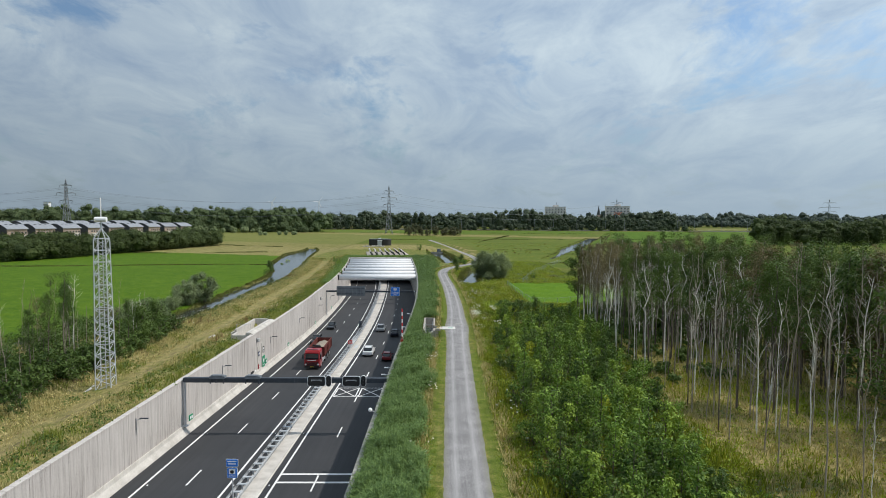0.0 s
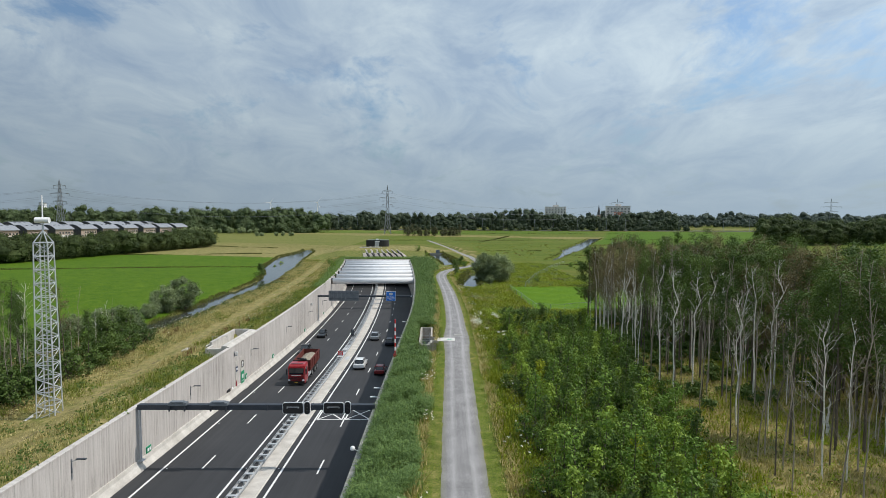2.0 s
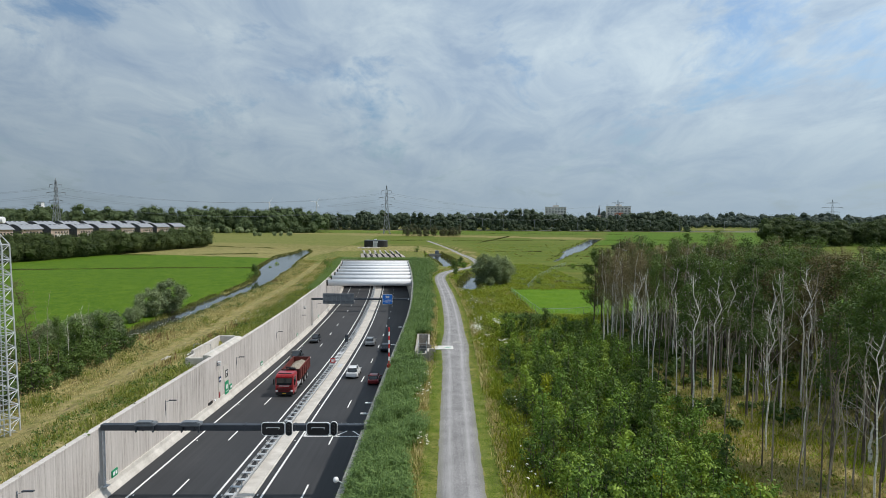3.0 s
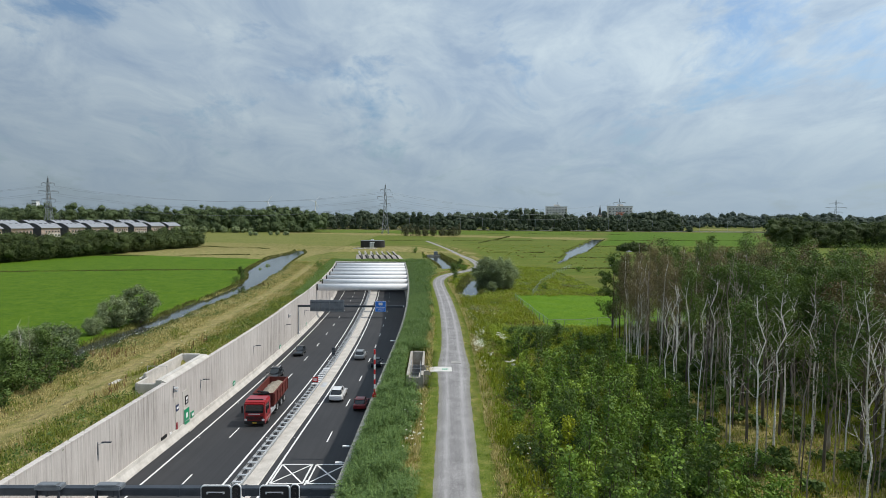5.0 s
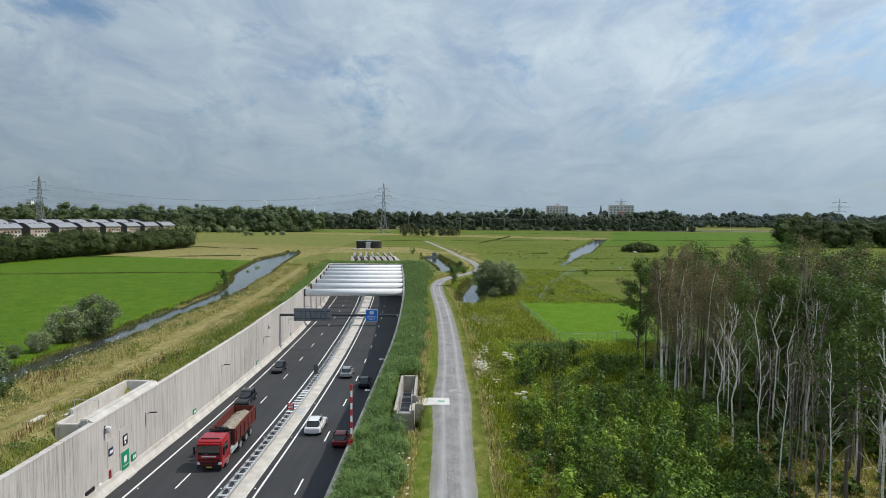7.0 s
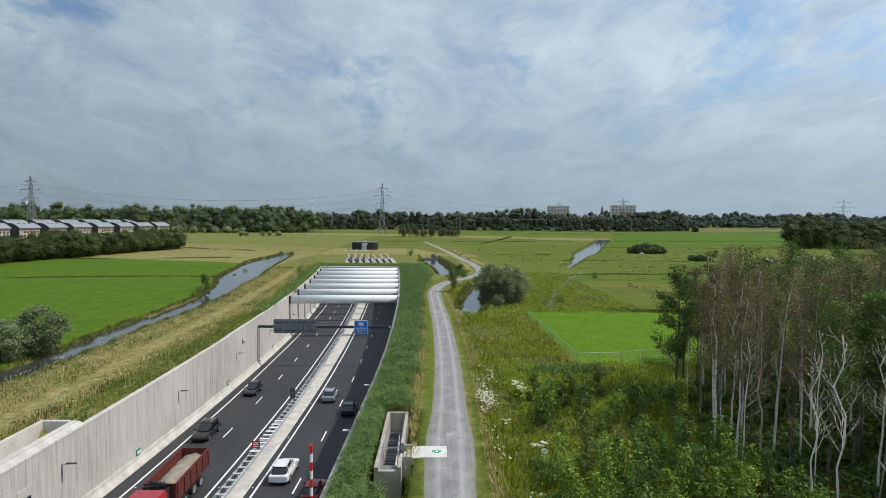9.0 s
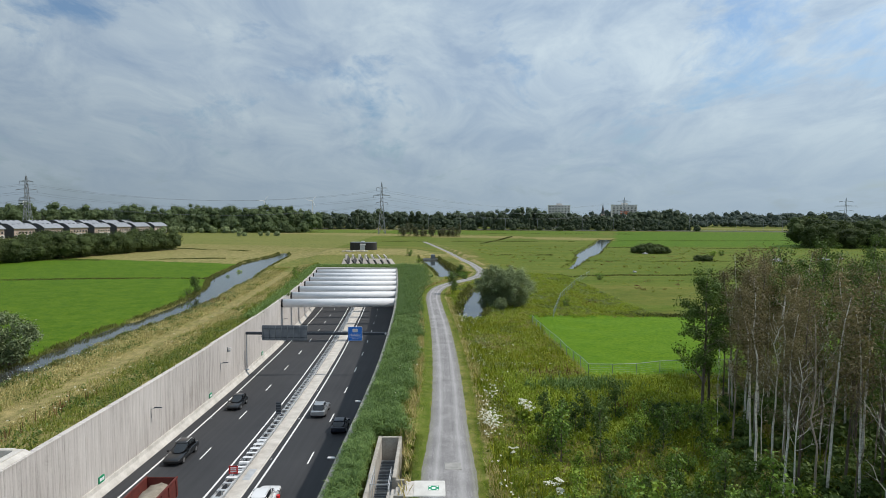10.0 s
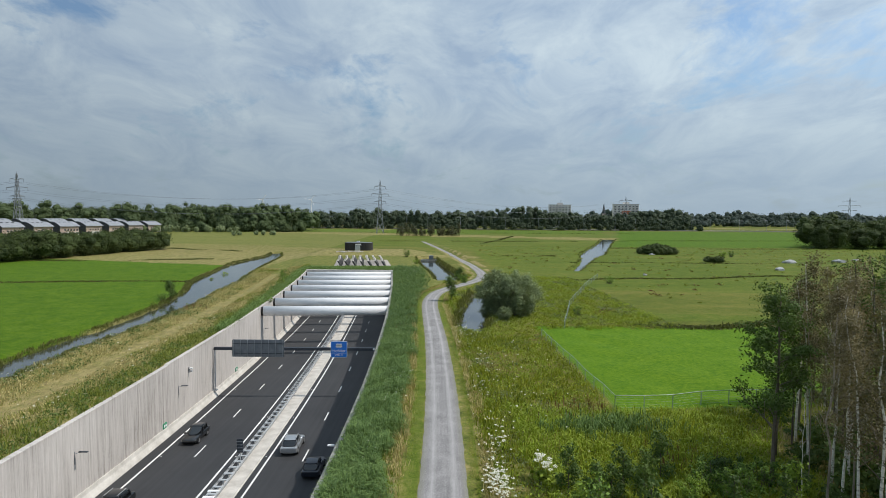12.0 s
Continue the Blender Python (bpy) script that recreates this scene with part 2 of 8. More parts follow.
def lump(x, y, s, seed=0.0):
    """Cheap smooth unevenness, about -1 to 1."""
    return (np.sin(x / s + 1.3 * np.sin(y / s * 0.7 + seed)) + np.sin(y / s * 1.1 + 1.7 * np.sin(x / s * 0.6 + 2 + seed))) / 2


def ditch_half(y):
    return np.interp(y, (100, 135, 147, 160, 184, 204, 214, 224, 254, 285, 318, 340), (1.7, 1.7, 2.0, 2.2, 2.5, 3.0, 4.4, 5.8, 5.8, 6.2, 3.6, 1.6))


bend_v = np.vectorize(bend)
right_v = np.vectorize(right_wall)


def lake_half(y):
    return np.interp(y, (255, 300, 330, 350, 400, 470, 560), (0.9, 1.2, 2.6, 5.2, 4.6, 4.2, 5.0))


def ground_z(x, y):
    x, y = np.asarray(x, float), np.asarray(y, float)
    left = x < -15 + bend_v(np.clip(y, 0, 300))
    dl = (WALL_L - 0.5 + bend_v(np.clip(y, 0, 300))) - x
    zl = 0.05 - 1.35 * sstep(1.0, 11, dl)
    zr = 0.15 - 0.1 * sstep(8, 22, x) - 1.4 * sstep(190, 330, y) * sstep(14, 60, x + (y - 190) * 0.05)
    z = np.where(left, zl, zr)
    # soil over the tunnel
    cover = sstep(292, 318, y) * (1 - sstep(340, 420, y)) * (1 - sstep(16, 38, np.abs(x + 30)))
    z = z + cover * 1.6
    z = np.where(y > 243, z * (1 - sstep(330, 480, y)) + -1.3 * sstep(330, 480, y), z)
    amp = 0.06 + 0.07 * sstep(10, 16, x) * (1 - sstep(24, 60, x))
    z = z + amp * lump(x, y, 1.6) + 0.05 * lump(x, y, 0.55, 4)
    for line, w, depth in ((DITCH, 3.0, -2.6), (POND_A, 3.6, -1.9), (POND_B, 1.9, -1.7), (POND_C, 4.2, -2.6)):
        near = (x > line[:, 0].min() - 15) & (x < line[:, 0].max() + 15) & (y > line[:, 1].min() - 15) & (y < line[:, 1].max() + 15)
        if near.any():
            d = dist_to(line, x[near], y[near]) + 0.5 * lump(x[near], y[near], 1.3, 7)
            ww = ditch_half(y[near]) if line is DITCH else lake_half(y[near]) if line is POND_C else w
            k = 1 - sstep(ww - 0.4, ww + 1.6, d)
            z[near] = z[near] * (1 - k) + depth * k
    z = np.where((x > -1.78) & (x < 0.93) & (y > 84.4) & (y < 100.1), -3.4, z)
    z = np.where((x > -30.6) & (x < -27.3) & (y > 83.8) & (y < 97.0), -1.75, z)
    d = dist_to(PATHLINE, x, y)
    k = 1 - sstep(1.9, 3.2, d)
    flat = 0.16 - 1.3 * sstep(215, 330, y)
    z = z * (1 - k) + flat * k
    return z


def gz(x, y):
    return float(ground_z(np.array([x]), np.array([y]))[0])

# ---- materials of the structure ----
def asphalt_mat():
    n = Nodes("asphalt")
    v = n.coords()
    wear = n.noise(n.coords((2.2, 0.05, 1)), 1.0, 4)
    grain = n.noise(v, 60, 3, 0.8)
    big = n.noise(v, 0.15, 4)
    f = n.math("ADD", n.math("ADD", n.math("MULTIPLY", wear, 0.4), n.math("MULTIPLY", grain, 0.25)), n.math("MULTIPLY", big, 0.35))
    n.colour(n.ramp(f, [(0.3, (0.021, 0.022, 0.025)), (0.7, (0.048, 0.049, 0.052))]))
    n.surf(0.75, 0, 0.4)
    n.bump(grain, 0.25, 0.01)
    return n.mat


def concrete_wall_mat():
    n = Nodes("ribbed_concrete")
    streak = n.noise(n.coords((0.2, 2.6, 0.09)), 1.9, 7, 0.75)
    fine = n.noise(n.coords(), 9, 5, 0.7)
    big = n.noise(n.coords(), 0.1, 4)
    f = n.math("ADD", n.math("ADD", n.math("MULTIPLY", streak, 0.55), n.math("MULTIPLY", fine, 0.2)), n.math("MULTIPLY", big, 0.25))
    n.colour(n.ramp(f, [(0.36, (0.23, 0.208, 0.188)), (0.47, (0.465, 0.432, 0.405)), (0.62, (0.625, 0.588, 0.556))]))
    n.surf(0.85, 0, 0.3)
    n.bump(fine, 0.25, 0.01)
    return n.mat


def gravel_mat():
    n = Nodes("gravel")
    v = n.coords()
    grain = n.noise(v, 11, 6, 0.85)
    big = n.noise(v, 0.5, 4)
    ruts = n.noise(n.coords((4.5, 0.03, 1)), 1.6, 5)
    f = n.math("ADD", n.math("ADD", n.math("MULTIPLY", grain, 0.66), n.math("MULTIPLY", big, 0.22)), n.math("MULTIPLY", ruts, 0.12))
    base = n.ramp(f, [(0.38, (0.12, 0.117, 0.118)), (0.5, (0.228, 0.222, 0.223)), (0.61, (0.38, 0.371, 0.37))])
    at = n.node("ShaderNodeAttribute")
    at.attribute_name = "across"
    off = n.math("SUBTRACT", n.math("ABSOLUTE", at.outputs["Fac"]), 0.46)
    rut = n.node("ShaderNodeMapRange")
    rut.inputs[1].default_value, rut.inputs[2].default_value = 0.2, 0.0
    n.link(n.math("ABSOLUTE", off), rut.inputs[0])
    worn = n.math("MULTIPLY", rut.outputs[0], n.math("MULTIPLY", n.noise(n.coords((2, 0.3, 1)), 1.4, 5), 1.1))
    edge = n.node("ShaderNodeMapRange")
    edge.inputs[1].default_value, edge.inputs[2].default_value = 0.7, 1.0
    n.link(n.math("ABSOLUTE", at.outputs["Fac"]), edge.inputs[0])
    col = n.mix(worn, base, (0.4, 0.392, 0.39))
    col = n.mix(n.math("MULTIPLY", edge.outputs[0], n.noise(v, 3.0, 5)), col, (0.17, 0.17, 0.1))
    n.colour(col)
    n.surf(0.95, 0, 0.2)
    n.bump(grain, 0.6, 0.03)
    return n.mat


def water_mat():
    n = Nodes("still_water")
    n.colour((0.045, 0.05, 0.042))
    n.surf(0.06, 0, 1.0)
    n.bsdf.inputs["IOR"].default_value = 1.6
    n.bump(n.noise(n.coords(), 1.2, 3), 0.02, 0.02)
    return n.mat


def ground_mat():
    n = Nodes("meadow")
    v = n.coords()

    def attr(name):
        a = n.node("ShaderNodeAttribute")
        a.attribute_name = name
        return a.outputs["Fac"]

    fine, mid, big = n.noise(v, 7, 5, 0.75), n.noise(v, 0.9, 5, 0.65), n.noise(v, 0.07, 4)
    f = n.math("ADD", n.math("MULTIPLY", fine, 0.5), n.math("MULTIPLY", mid, 0.5))
    patch = n.noise(v, 0.32, 8, 0.74)
    plain = n.noise(n.coords((0.35, 1.3, 1)), 0.045, 6, 0.7)
    turf = n.noise(n.coords((0.7, 1.0, 1)), 2.6, 7, 0.78)
    rough_grass = n.ramp(f, [(0.38, (0.05, 0.07, 0.016)), (0.5, (0.13, 0.15, 0.03)), (0.61, (0.26, 0.23, 0.08))])
    mown = n.ramp(n.math("ADD", n.math("MULTIPLY", fine, 0.3), n.math("ADD", n.math("MULTIPLY", patch, 0.25), n.math("MULTIPLY", turf, 0.45))), [(0.38, (0.02, 0.062, 0.002)), (0.49, (0.057, 0.12, 0.003)), (0.6, (0.122, 0.178, 0.011))])
    dry = n.ramp(f, [(0.38, (0.13, 0.12, 0.04)), (0.62, (0.38, 0.31, 0.14))])
    wild = n.ramp(n.math("ADD", n.math("MULTIPLY", turf, 0.36), n.math("ADD", n.math("MULTIPLY", patch, 0.26), n.math("MULTIPLY", plain, 0.38))), [(0.36, (0.036, 0.06, 0.008)), (0.48, (0.092, 0.114, 0.014)), (0.6, (0.18, 0.162, 0.04))])
    fresh = n.ramp(n.math("ADD", n.math("MULTIPLY", fine, 0.3), n.math("ADD", n.math("MULTIPLY", patch, 0.2), n.math("MULTIPLY", turf, 0.5))), [(0.38, (0.028, 0.088, 0.002)), (0.49, (0.075, 0.158, 0.004)), (0.6, (0.145, 0.225, 0.012))])
    mud = n.ramp(f, [(0.3, (0.03, 0.028, 0.018)), (0.7, (0.09, 0.08, 0.045))])
    jit = n.math("MULTIPLY", n.math("SUBTRACT", n.noise(v, 0.6, 5, 0.7), 0.5), 1.3)
    col = rough_grass
    for name, c in (("wild", wild), ("dry", dry), ("mown", mown), ("fresh", fresh), ("mud", mud)):
        a = n.node("ShaderNodeMapRange")
        a.inputs[1].default_value, a.inputs[2].default_value = 0.35, 0.65
        w = 0.35 if name in ("mown", "fresh") else 1.0
        n.link(n.math("ADD", attr(name), n.math("MULTIPLY", jit, w)), a.inputs[0])
        gate = n.math("GREATER_THAN", attr(name), 0.02)
        col = n.mix(n.math("MULTIPLY", a.outputs[0], gate), col, c)
    n.colour(col)
    n.surf(0.95, 0, 0.15)
    n.bump(fine, 0.6, 0.08)
    return n.mat


ASPHALT, RIBBED, GRAVEL, WATER, MEADOW = asphalt_mat(), concrete_wall_mat(), gravel_mat(), water_mat(), ground_mat()
CONCRETE = two_tone("pale_concrete", (0.38, 0.355, 0.32), (0.63, 0.6, 0.555), 0.8, 10, 0.85, bump=0.25)
COPING = two_tone("mossy_coping_concrete", (0.15, 0.15, 0.13), (0.42, 0.41, 0.38), 1.4, 14, 0.9, bump=0.4)
PAINT = two_tone("road_paint", (0.62, 0.62, 0.6), (0.82, 0.82, 0.8), 2, 25, 0.6, bump=0.1)
ZINC = two_tone("galvanised_steel", (0.38, 0.4, 0.42), (0.58, 0.6, 0.62), 2, 20, 0.5, 0.3, 0.05)
DARK_STEEL = two_tone("dark_painted_steel", (0.025, 0.032, 0.042), (0.05, 0.06, 0.075), 1.5, 18, 0.5, 0.1, 0.05)
MID_STEEL = two_tone("grey_sign_back", (0.13, 0.15, 0.17), (0.22, 0.24, 0.26), 1.2, 15, 0.55, 0.2, 0.05)
BLACK = two_tone("black_housing", (0.008, 0.008, 0.009), (0.02, 0.02, 0.022), 2, 20, 0.5, bump=0.05)
WHITE = two_tone("white_coating", (0.68, 0.69, 0.7), (0.8, 0.81, 0.82), 0.7, 9, 0.4, 0, 0.05)
BEAM_WHITE = two_tone("white_strut_paint", (0.64, 0.66, 0.68), (0.75, 0.76, 0.78), 0.4, 6, 0.65, 0, 0.05)
SIGN_BLUE = two_tone("sign_blue", (0.015, 0.16, 0.6), (0.02, 0.2, 0.68), 2, 20, 0.45, bump=0.03)
SIGN_WHITE = two_tone("sign_white", (0.75, 0.75, 0.75), (0.85, 0.85, 0.85), 2, 20, 0.5, bump=0.02)
EXIT_GREEN = two_tone("exit_green", (0.005, 0.22, 0.1), (0.01, 0.3, 0.14), 2, 20, 0.45, bump=0.03)
SIGNAL_RED = two_tone("signal_red", (0.45, 0.01, 0.012), (0.6, 0.02, 0.02), 2, 20, 0.45, bump=0.03)

# ---- the ground: one sheet to the horizon, cut only by the trench ----


def spread(a, b, first, growth, cap):
    out, s = [a], first
    while out[-1] < b:
        out.append(out[-1] + s)
        s = min(cap, s * growth)
    return np.array(out)


gy = np.concatenate([np.array([-1500, -900, -500, -300, -200, -140, -100]), np.arange(-70, 10, 3.0), np.arange(10, 110, 1.0), np.arange(110, 200, 1.5), np.arange(200, 320, 2.5),
                     spread(320, 4700, 2.5, 1.04, 400)])
off_l = -spread(0.0, 4200, 0.8, 1.04, 400)[::-1]
off_r = spread(0.0, 4200, 0.6, 1.032, 400)
XL = np.array([left_wall(min(max(y, Y_BACK), 320)) - 0.46 for y in gy])
XR = np.array([right_wall(min(max(y, Y_BACK), 320)) + 0.42 for y in gy])
mid_x = np.linspace(0, 1, 14)[1:-1]
gx = np.concatenate([XL[:, None] + off_l[None, :], XL[:, None] + (XR - XL)[:, None] * mid_x[None, :], XR[:, None] + off_r[None, :]], 1)
gyy = np.repeat(gy[:, None], gx.shape[1], 1)
gzz = ground_z(gx.ravel(), gyy.ravel()).reshape(gx.shape)
nl, nm, cols = len(off_l), len(mid_x), gx.shape[1]
gi = np.arange(len(gy) - 1)[:, None] * cols + np.arange(cols - 1)[None, :]
trench = (gy[:-1, None] >= Y_BACK - 1) & (gy[:-1, None] < Y_PORTAL - 0.5) & (np.arange(cols - 1)[None, :] >= nl - 1) & (np.arange(cols - 1)[None, :] < nl + nm)
keep = ~trench
gf = np.stack([gi, gi + 1, gi + cols + 1, gi + cols], -1)[keep]
ground_me = np_mesh("ground", np.stack([gx, gyy, gzz], -1).reshape(-1, 3), gf, MEADOW, True)
fx, fy = gx.ravel(), gyy.ravel()
d_ditch, d_path, d_track = dist_to(DITCH, fx, fy), dist_to(PATHLINE, fx, fy), dist_to(TRACK, fx, fy)
d_pa, d_pb = dist_to(POND_A, fx, fy), dist_to(POND_B, fx, fy)
ditch_x = np.interp(fy, DITCH[:, 1], DITCH[:, 0])
left_field = (fx < ditch_x - ditch_half(fy) - 1.6) & (fy > 60) & (fy < 268 + (-fx - 60) * 0.28)
plot = (fx > 20.5) & (fy > 117 + (fx - 20.5) * 0.1) & (fy < 156)
band = np.floor((fy + 0.1 * fx) / (20 + 0.028 * fy) + 0.35 * np.floor(fx / 95.0))
tint = np.abs(np.sin(band * 12.9) * 437.58) % 1.0
mown = np.where(left_field | plot, 1.0, 0.0)
mown = np.where((fy > 300) & (tint < 0.3), 0.44, mown)
mown = np.where((fx > 24) & (fy > 160) & (fy < 420), np.where(tint < 0.7, 0.46, 0.36), mown)
mown = np.where((fx > np.interp(fy, (420, 540, 900), (122, 168, 290))) & (fy > 425) & (fy < 860), 0.72, mown)
mown = np.where((fx < np.interp(fy, (560, 900), (150, 280))) & (fx > -350) & (fy > 690) & (fy < 860), 0.56, mown)
verge = (d_path > 1.6) & (d_path < 3.0) & (fy < 300)
mown = np.where(verge, 0.46, mown)
dry = np.where((fx < -27) & ~left_field, 0.5, 0.0)
dry = np.where((fx < ditch_x - 4) & (fy > 268 + (-fx - 60) * 0.28) & (fy < 345 + (-fx - 60) * 0.2), 0.52, dry)
dry = np.where(d_track < 2.4, 0.62, dry)
dry = np.where((fx > -60) & (fx < 3) & (fy > 244), 0.22, dry)
dry = np.where((fx > 3) & (fx < 22) & (fy > 40), 0.34, dry)
dry = np.where((fx > np.interp(fy, (20, 35, 50, 72, 92, 103, 110, 124), (27, 25, 24.5, 23.5, 24.2, 26.5, 31, 45)) - 2) & (fy < 122) & (fx < 110), np.where(fy < 64, 0.8, 0.58), dry)
dry = np.where((d_path > 2.9) & (d_path < 4.1) & (fx > 0), 0.8, dry)
dry = np.where((fy > 300) & (tint > 0.62) & (mown < 0.1), 0.55, dry)
wild = np.where((fx > 6) & (fy > 30) & (fy < 340), 0.75, 0.15)
wild = np.where(fy > 330, 0.8, wild)
mud = np.where((d_ditch < ditch_half(fy) + 0.8) | (d_pa < 4.4) | (d_pb < 3.3), 0.7, 0.0)
mud = np.where((d_track < 0.5) & (fy < 110), 0.4, mud)
for nm_, arr in (("mown", mown), ("fresh", np.where(plot, 1.0, 0.0)), ("dry", dry), ("wild", wild), ("mud", mud)):
    at = ground_me.attributes.new(nm_, "FLOAT", "POINT")
    at.data.foreach_set("value", arr.astype(np.float32))
ground = solid("ground", ground_me, MEADOW, "rough polder grassland with mown green fields and dry verges", "grassland", kind="structure")


ACROSS = (-1, -0.8, -0.62, -0.45, -0.25, 0, 0.25, 0.45, 0.62, 0.8, 1)


def ribbon(name, line, half, lift, mat, label, category, ragged=0.0, crown=0.0):
    rows = []
    for i, p in enumerate(line):
        a, b = line[max(0, i - 1)], line[min(len(line) - 1, i + 1)]
        d = (b - a) / np.linalg.norm(b - a)
        nrm = np.array([d[1], -d[0]])
        row = []
        for s in ACROSS:
            j = ragged * (math.sin(i * 1.7 + 5 * s) + math.sin(i * 0.93 + 9 * s) + 0.7 * math.sin(i * 2.9 + 2 * s)) * abs(s) ** 4
            w = half + 0.35 * math.exp(-((p[1] - 93) / 6.0) ** 2)
            q = p + nrm * (s * w + j)
            row.append((q[0], q[1], (0.16 - 1.3 * float(sstep(215, 330, p[1])) if mat is GRAVEL else 0) + lift + crown * (1 - s * s)))
        rows.append(row)
    v, f = sweep(rows)
    me = np_mesh(name, v, f, mat, True)
    me.attributes.new("across", "FLOAT", "POINT").data.foreach_set("value", np.tile(np.array(ACROSS, np.float32), len(line)))
    return solid(name, me, mat, label, category, kind="structure")


ribbon("path", smooth_line(PATHLINE[::6], 0.55), 1.6, 0.008, GRAVEL, "grey gravel footpath with pale wheel ruts", "path", 0.022, 0.05)
for nm_, line, w, z in (("water", DITCH, 8.6, -1.8), ("water_pond", POND_A, 4.6, -1.15), ("water_pool", POND_B, 2.7, -0.85), ("water_lake", POND_C, 7.0, -1.85)):
    rows = []
    for i, p in enumerate(line):
        a, b = line[max(0, i - 1)], line[min(len(line) - 1, i + 1)]
        d = (b - a) / np.linalg.norm(b - a)
        q0, q1 = p + np.array([d[1], -d[0]]) * w, p - np.array([d[1], -d[0]]) * w
        rows.append([(q1[0], q1[1], z), (p[0], p[1], z), (q0[0], q0[1], z)])
    v, f = sweep(rows)
    solid(nm_, np_mesh(nm_, v, f, WATER), WATER, "still dark ditch water that mirrors the sky", "water", kind="structure")

# ---- the sunken road ----
ROWS = np.arange(Y_BACK, Y_PORTAL + 70, 2.0)


v, f = sweep([[(left_wall(y) - 0.1, y, road_z(y)), (median_west(y) + 1.85, y, road_z(y))] for y in ROWS])
solid("road", np_mesh("road", v, f, ASPHALT), ASPHALT, "dark smooth asphalt carriageway sloping down into a tunnel", "road", kind="structure")
v, f = sweep([[(median_west(y) + 1.85, y, road_z(y)), (right_wall(y) + 0.1, y, road_z(y))] for y in ROWS])
solid("road_east", np_mesh("road_east", v, f, ASPHALT), ASPHALT, "dark smooth asphalt carriageway sloping down into a tunnel", "road", kind="structure")
v, f = sweep([[(median_west(y) + 1.4, y, road_z(y)), (median_west(y) + 1.4, y, road_z(y) + 0.09), (median_east(y) - 0.75, y, road_z(y) + 0.09), (median_east(y) - 0.65, y, road_z(y))] for y in ROWS])
solid("median", np_mesh("median", v, f, CONCRETE), CONCRETE, "pale concrete strip between the carriageways", "median", kind="structure")


def wall_mesh():
    """The long trench wall: uneven vertical ribs, a plain top edge and a sloping foot."""
    rng = random.Random(3)
    ys, dep, y = [], [], Y_BACK
    while y < Y_PORTAL:
        w = rng.choice((0.16, 0.22, 0.3, 0.42))
        d = rng.choice((0.0, 0.0, 0.012, 0.022))
        ys += [y, y + w - 0.02]
        dep += [d, d]
        y += w
    rows = []
    for y, d in zip(ys, dep):
        x, zb = left_wall(y), road_z(y)
        top = 0.3 if y < 131 else 0.42
        rows.append([(x - d, y, zb + 0.8), (x - d, y, top - 0.16), (x + 0.02, y, top - 0.14), (x + 0.02, y, top - 0.02), (x, y, top), (x - 0.48, y, top), (x - 0.5, y, top - 1.2)])
    return sweep(rows)


v, f = wall_mesh()
solid("wall_west", np_mesh("wall_west", v, f, RIBBED), RIBBED, "tall ribbed grey concrete trench wall with rain streaks", "wall", kind="structure")
v, f = sweep([[(left_wall(y) + 0.62, y, road_z(y) - 0.02), (left_wall(y) + 0.56, y, road_z(y) + 0.12), (left_wall(y) + 0.2, y, road_z(y) + 0.55),
               (left_wall(y) + 0.1, y, road_z(y) + 0.9), (left_wall(y) - 0.1, y, road_z(y) + 0.92)] for y in ROWS])
solid("wall_foot", np_mesh("wall_foot", v, f, CONCRETE, False), CONCRETE, "pale sloping concrete safety kerb along the wall", "kerb", kind="structure")
rows = []
for y in np.arange(Y_BACK, Y_PORTAL, 1.0):
    x, j = right_wall(y), 0.03 * math.sin(y * 2.3) + 0.03 * math.sin(y * 0.9)
    rows.append([(x, y, road_z(y) - 0.1), (x, y, 0.12), (x + 0.02, y, 0.2), (x + 0.5 + j, y, 0.22), (x + 0.52 + j, y, -0.8)])
v, f = sweep(rows)
solid("wall_east", np_mesh("wall_east", v, f, COPING), COPING, "weathered concrete trench wall with a worn mossy coping", "wall", kind="structure")
# tunnel: roof, head wall and an added black sheet for the darkness inside
v, f = sweep([[(left_wall(y), y, -0.6), (right_wall(y), y, -0.6)] for y in np.arange(Y_PORTAL - 2, Y_PORTAL + 70, 4)])
solid("tunnel_ceiling", np_mesh("tunnel_ceiling", v, f, COPING), COPING, "bare concrete tunnel roof", "ceiling", kind="structure")
hw = bmesh.new()
add_box(hw, left_wall(Y_PORTAL) - 0.4, right_wall(Y_PORTAL) + 0.6, Y_PORTAL - 2.0, Y_PORTAL - 0.6, -2.4, 0.55, 0.05)
for q in range(27):
    xq = left_wall(Y_PORTAL) + 0.5 + q * 0.98
    add_box(hw, xq, xq + 0.82, Y_PORTAL - 2.06, Y_PORTAL - 1.9, -2.3, 0.45)
solid("tunnel_head_wall", hw, CONCRETE, "pale concrete head wall over the tunnel mouth", "wall", kind="structure")
for nm_, fn in (("tunnel_wall_west", left_wall), ("tunnel_wall_east", right_wall)):
    v, f = sweep([[(fn(y), y, road_z(y) - 0.2), (fn(y), y, -0.4)] for y in np.arange(Y_PORTAL - 1, Y_PORTAL + 70, 4)])
    solid(nm_, np_mesh(nm_, v, f, COPING), COPING, "bare concrete tunnel wall", "wall", kind="structure")
solid("tunnel_dark_sheet", box(left_wall(306) - 4, right_wall(306) + 6, 306, 306.5, -16, 0), BLACK, "added black sheet standing in for the darkness inside the tunnel", "wall", kind="structure")

# road markings


